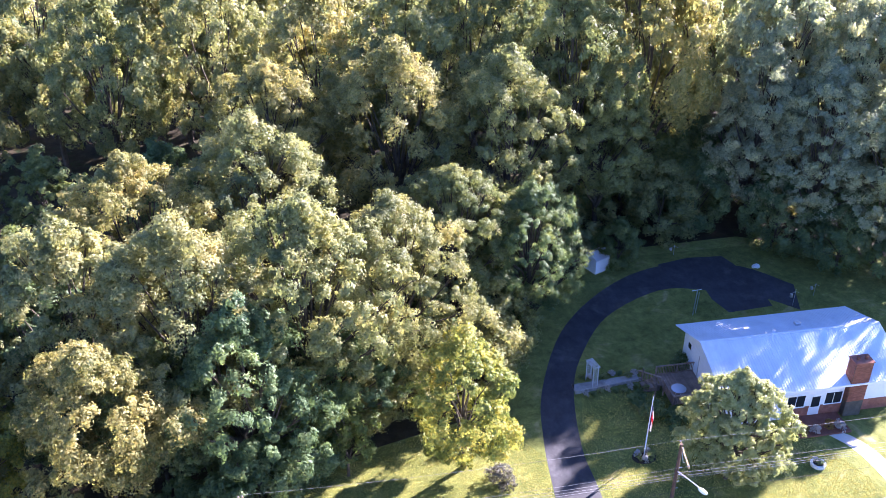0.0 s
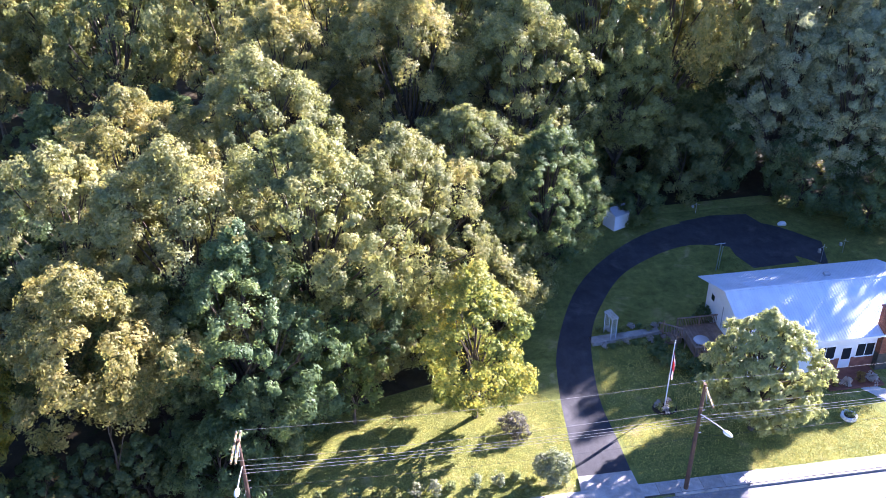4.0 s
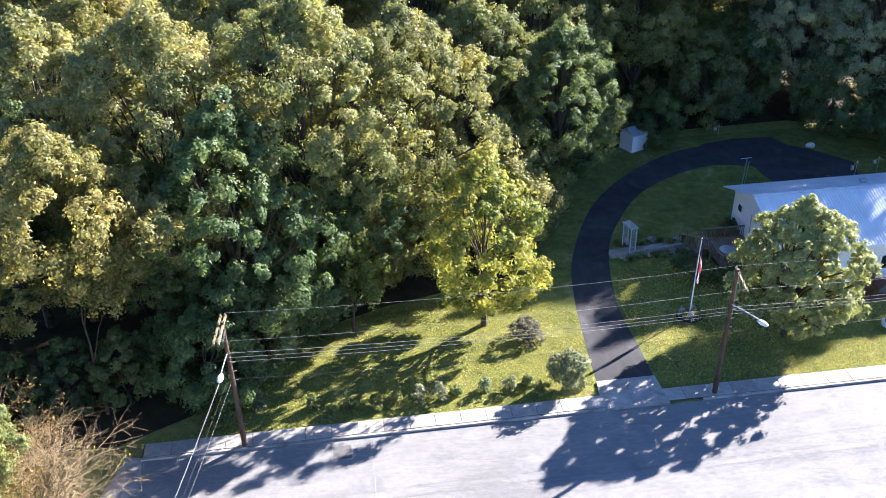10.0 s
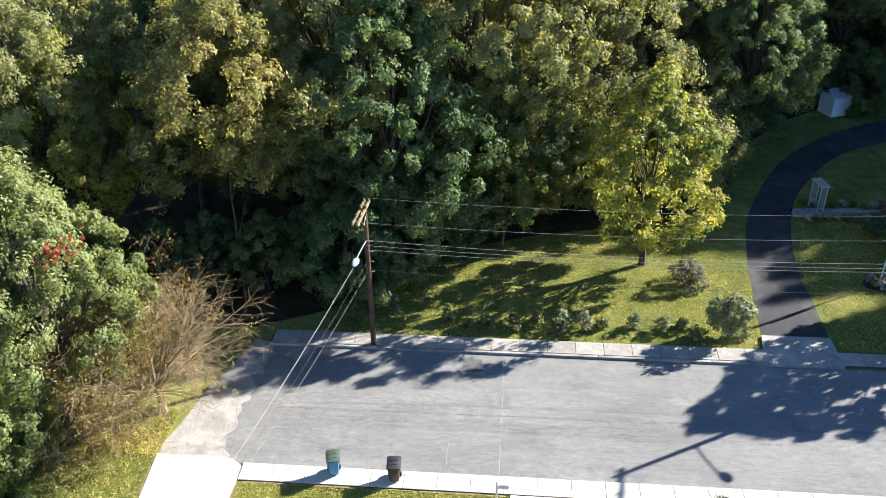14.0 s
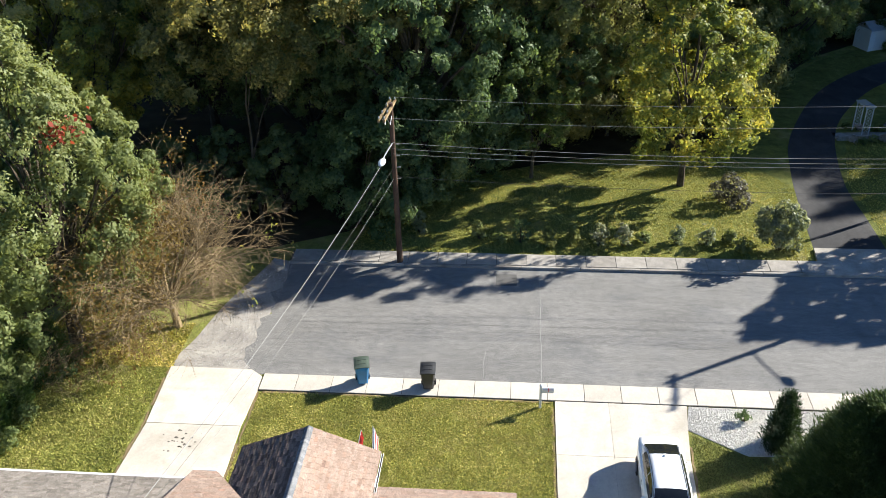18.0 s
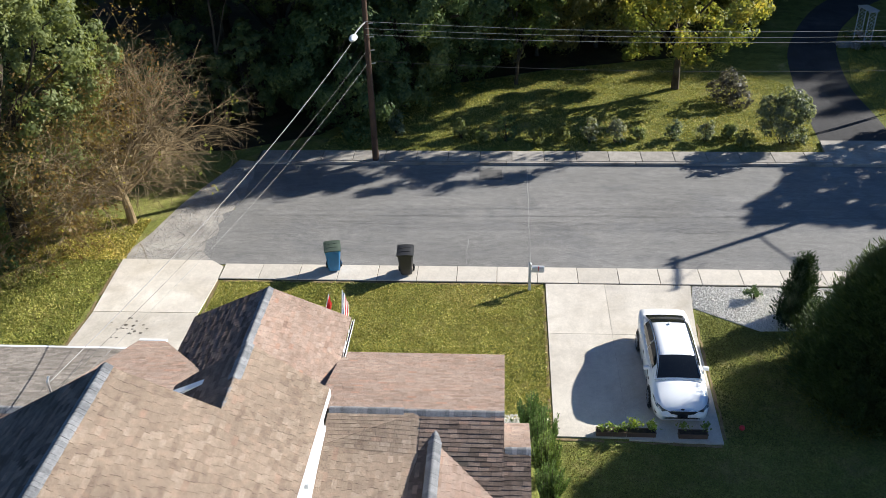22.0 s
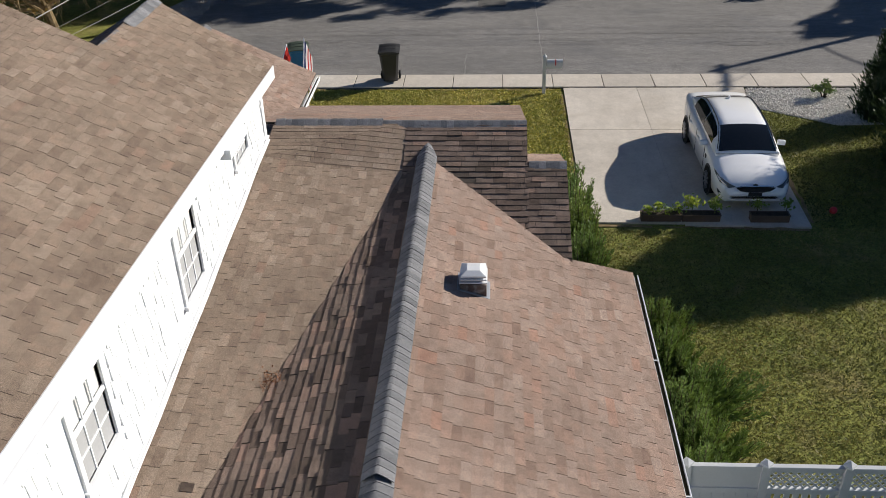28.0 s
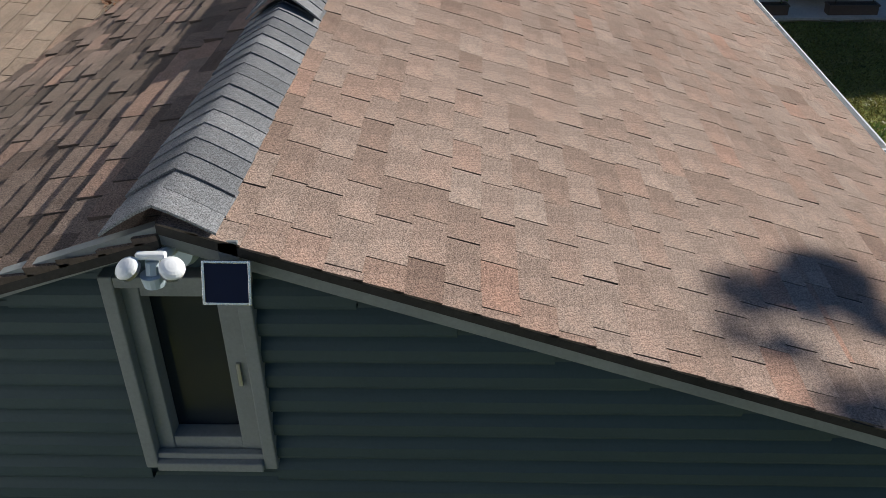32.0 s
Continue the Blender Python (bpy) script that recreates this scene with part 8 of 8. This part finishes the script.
def turf(region, n, size, seed, holes=(), look_mat=None):
    """Tufts of grass as upright, leaning blades."""
    rng = random.Random(seed)
    rg = np.random.default_rng(seed)
    p = np.array(scatter(region, n, rng, holes))
    c = np.concatenate([p, np.zeros((n, 1))], 1)
    a = rg.uniform(0, 2 * math.pi, n)
    h = size * rg.uniform(0.5, 1.3, n)
    lean = rg.normal(size=(n, 2)) * 0.7
    up = np.stack([lean[:, 0] * h, lean[:, 1] * h, h * 0.75], 1)
    side = np.stack([np.cos(a), np.sin(a), np.zeros(n)], 1) * (h * 0.30)[:, None]
    q = np.stack([c - side, c + side, c + up + side * 0.6, c + up - side * 0.6], 1)
    ob = mesh_link("turf", quads_mesh("turf", q, n), look_mat or M_BLADE)
    return tagged(ob, "short uneven lawn grass with dry straw blades", "grass", kind="stuff")


turf([(-10.9, 29.9), (1.4, 29.9), (1.4, 22.5), (-4.5, 22.5), (-4.5, 24.0), (-10.9, 24.0)], 110000, 0.044, 1)
# these two right-hand lawns take the blades with shade in their colour
turf([(1.7, 21.6), (14.0, 21.6), (14.0, 9.0), (1.8, 9.0)], 150000, 0.034, 2, holes=((1.4, 6.5, 21.5, 30),), look_mat=M_BLADESHADED)
turf([(6.7, 28.4), (8.6, 27.2), (10.2, 27.0), (14, 27.4), (14, 21.6), (6.5, 21.6)], 40000, 0.04, 3, look_mat=M_BLADESHADED)
turf([(-22.0, 31.3), (-15.3, 31.3), (-15.3, 21), (-22, 21)], 50000, 0.06, 4)
turf([(-22.0, 35.0), (-15.2, 34.6), (-15.2, 31.3), (-22, 31.3)], 24000, 0.07, 5)
turf([(-9.5, 41.5), (14.9, 41.5), (15.8, 50), (12, 55), (3, 53), (-3.5, 50.4), (-7.5, 46.3)], 80000, 0.06, 6)
turf([(19.2, 41.6), (40, 41.6), (37, 49.5), (31, 52), (26, 56), (20.6, 56.4), (19.1, 50.5)], 60000, 0.06, 7)

# marks on the street and the driveway
marks = thing("road_marks", "tar seams, cracks and a patch in the asphalt", "road marks", kind="structure")
rng = random.Random(8)


def strip(pts, w, material, name):
    bm = bmesh.new()
    L, R = [], []
    P = [Vector((x, y, 0)) for x, y in pts]
    for i, p in enumerate(P):
        d = (P[min(i + 1, len(P) - 1)] - P[max(i - 1, 0)]).normalized()
        s = Vector((-d.y, d.x, 0)) * w * rng.uniform(0.5, 1.2)
        L.append(bm.verts.new(p + s + Vector((0, 0, 0.004))))
        R.append(bm.verts.new(p - s + Vector((0, 0, 0.004))))
    for i in range(len(P) - 1):
        bm.faces.new((L[i], R[i], R[i + 1], L[i + 1]))
    bmesh.ops.recalc_face_normals(bm, faces=bm.faces[:])
    return part(name, bm, material, marks)


M_TAR = surface("tar", (0.10, 0.096, 0.093), (0.14, 0.134, 0.128), big=4, small=50, relief=0.3)
M_PALEMARK = surface("pale_seam", (0.27, 0.26, 0.25), (0.34, 0.33, 0.31), big=4, small=50, relief=0.2)
for y, w in ((34.55, 0.006), (35.05, 0.009), (35.14, 0.006)):
    strip([(-11 + i * 0.8, y + rng.gauss(0, 0.03) + 0.006 * i) for i in range(90)], w, M_TAR, "tar_seam")
strip([(0.95 + rng.gauss(0, 0.015), 31.15 + i * 0.45) for i in range(20)], 0.02, M_PALEMARK, "pale_seam")
strip([(-1.55 + rng.gauss(0, 0.02), 31.15 + i * 0.3) for i in range(8)], 0.012, M_PALEMARK, "pale_seam")
strip(spline([(6.9, 34.1), (7.6, 34.25), (8.4, 34.2), (8.6, 33.95), (7.9, 33.85), (7.1, 33.9), (6.9, 34.1)], 4), 0.016, M_TAR, "crack")
for k in range(9):
    x, y = rng.uniform(-9, 20), rng.uniform(32, 39.5)
    pts = [(x, y)]
    for _ in range(9):
        pts.append((pts[-1][0] + rng.uniform(0.1, 0.4), pts[-1][1] + rng.gauss(0, 0.09)))
    strip(pts, 0.008, M_TAR, "crack")
bm = bmesh.new()
slab(bm, [(-1.25, 38.55), (-0.2, 38.55), (-0.2, 39.6), (-1.25, 39.6)], 0.0, 0.005)
part("patch", bm, M_TAR, marks)
M_OIL = surface("oil", (0.10, 0.085, 0.07), (0.16, 0.14, 0.12), big=6, small=40, relief=0.1)
bm = bmesh.new()
for _ in range(24):
    x, y, r = -13.25 + rng.gauss(0, 0.45), 26.9 + rng.gauss(0, 0.35), rng.uniform(0.02, 0.07)
    vs = [bm.verts.new((x + r * math.cos(a) * rng.uniform(0.7, 1.5), y + r * math.sin(a) * rng.uniform(0.6, 1.1), 0.034)) for a in [k * math.pi / 4 for k in range(8)]]
    bm.faces.new(vs)
tagged(mesh_ob("oil_spots", bm, M_OIL), "dark oil spots on the concrete driveway", "oil stain", kind="stuff")

# worn, dry edges where the lawn meets the concrete
M_DRYEDGE = surface("dry_lawn_edge", (0.20, 0.145, 0.075), (0.34, 0.255, 0.14), big=3.0, small=40, rough=0.95, relief=0.6, grain=0.5, spec=0.1)
verge = thing("lawn_edge", "dry brown lawn edge along the driveways", "lawn edge", kind="structure")
rng = random.Random(12)
for x0, y0, x1, y1 in ((-10.93, 24.2, -10.97, 30.2), (-15.30, 22.0, -15.12, 27.6), (-15.12, 27.6, -15.30, 31.2), (1.38, 22.0, 1.38, 29.6), (6.44, 21.8, 6.60, 27.6), (1.5, 21.70, 6.3, 21.54), (-10.8, 29.93, 1.3, 29.93)):
    k = 0
    n = int(math.hypot(x1 - x0, y1 - y0) / 0.28)
    while k < n:
        m = rng.randrange(3, 9)
        pts = [(x0 + (x1 - x0) * i / n + rng.gauss(0, 0.02), y0 + (y1 - y0) * i / n + rng.gauss(0, 0.02)) for i in range(k, min(n, k + m) + 1)]
        if len(pts) > 1:
            ob = strip(pts, rng.uniform(0.03, 0.10), M_DRYEDGE, "bare_edge")
            if ob:
                ob.parent = verge
        k += m + rng.randrange(0, 2)
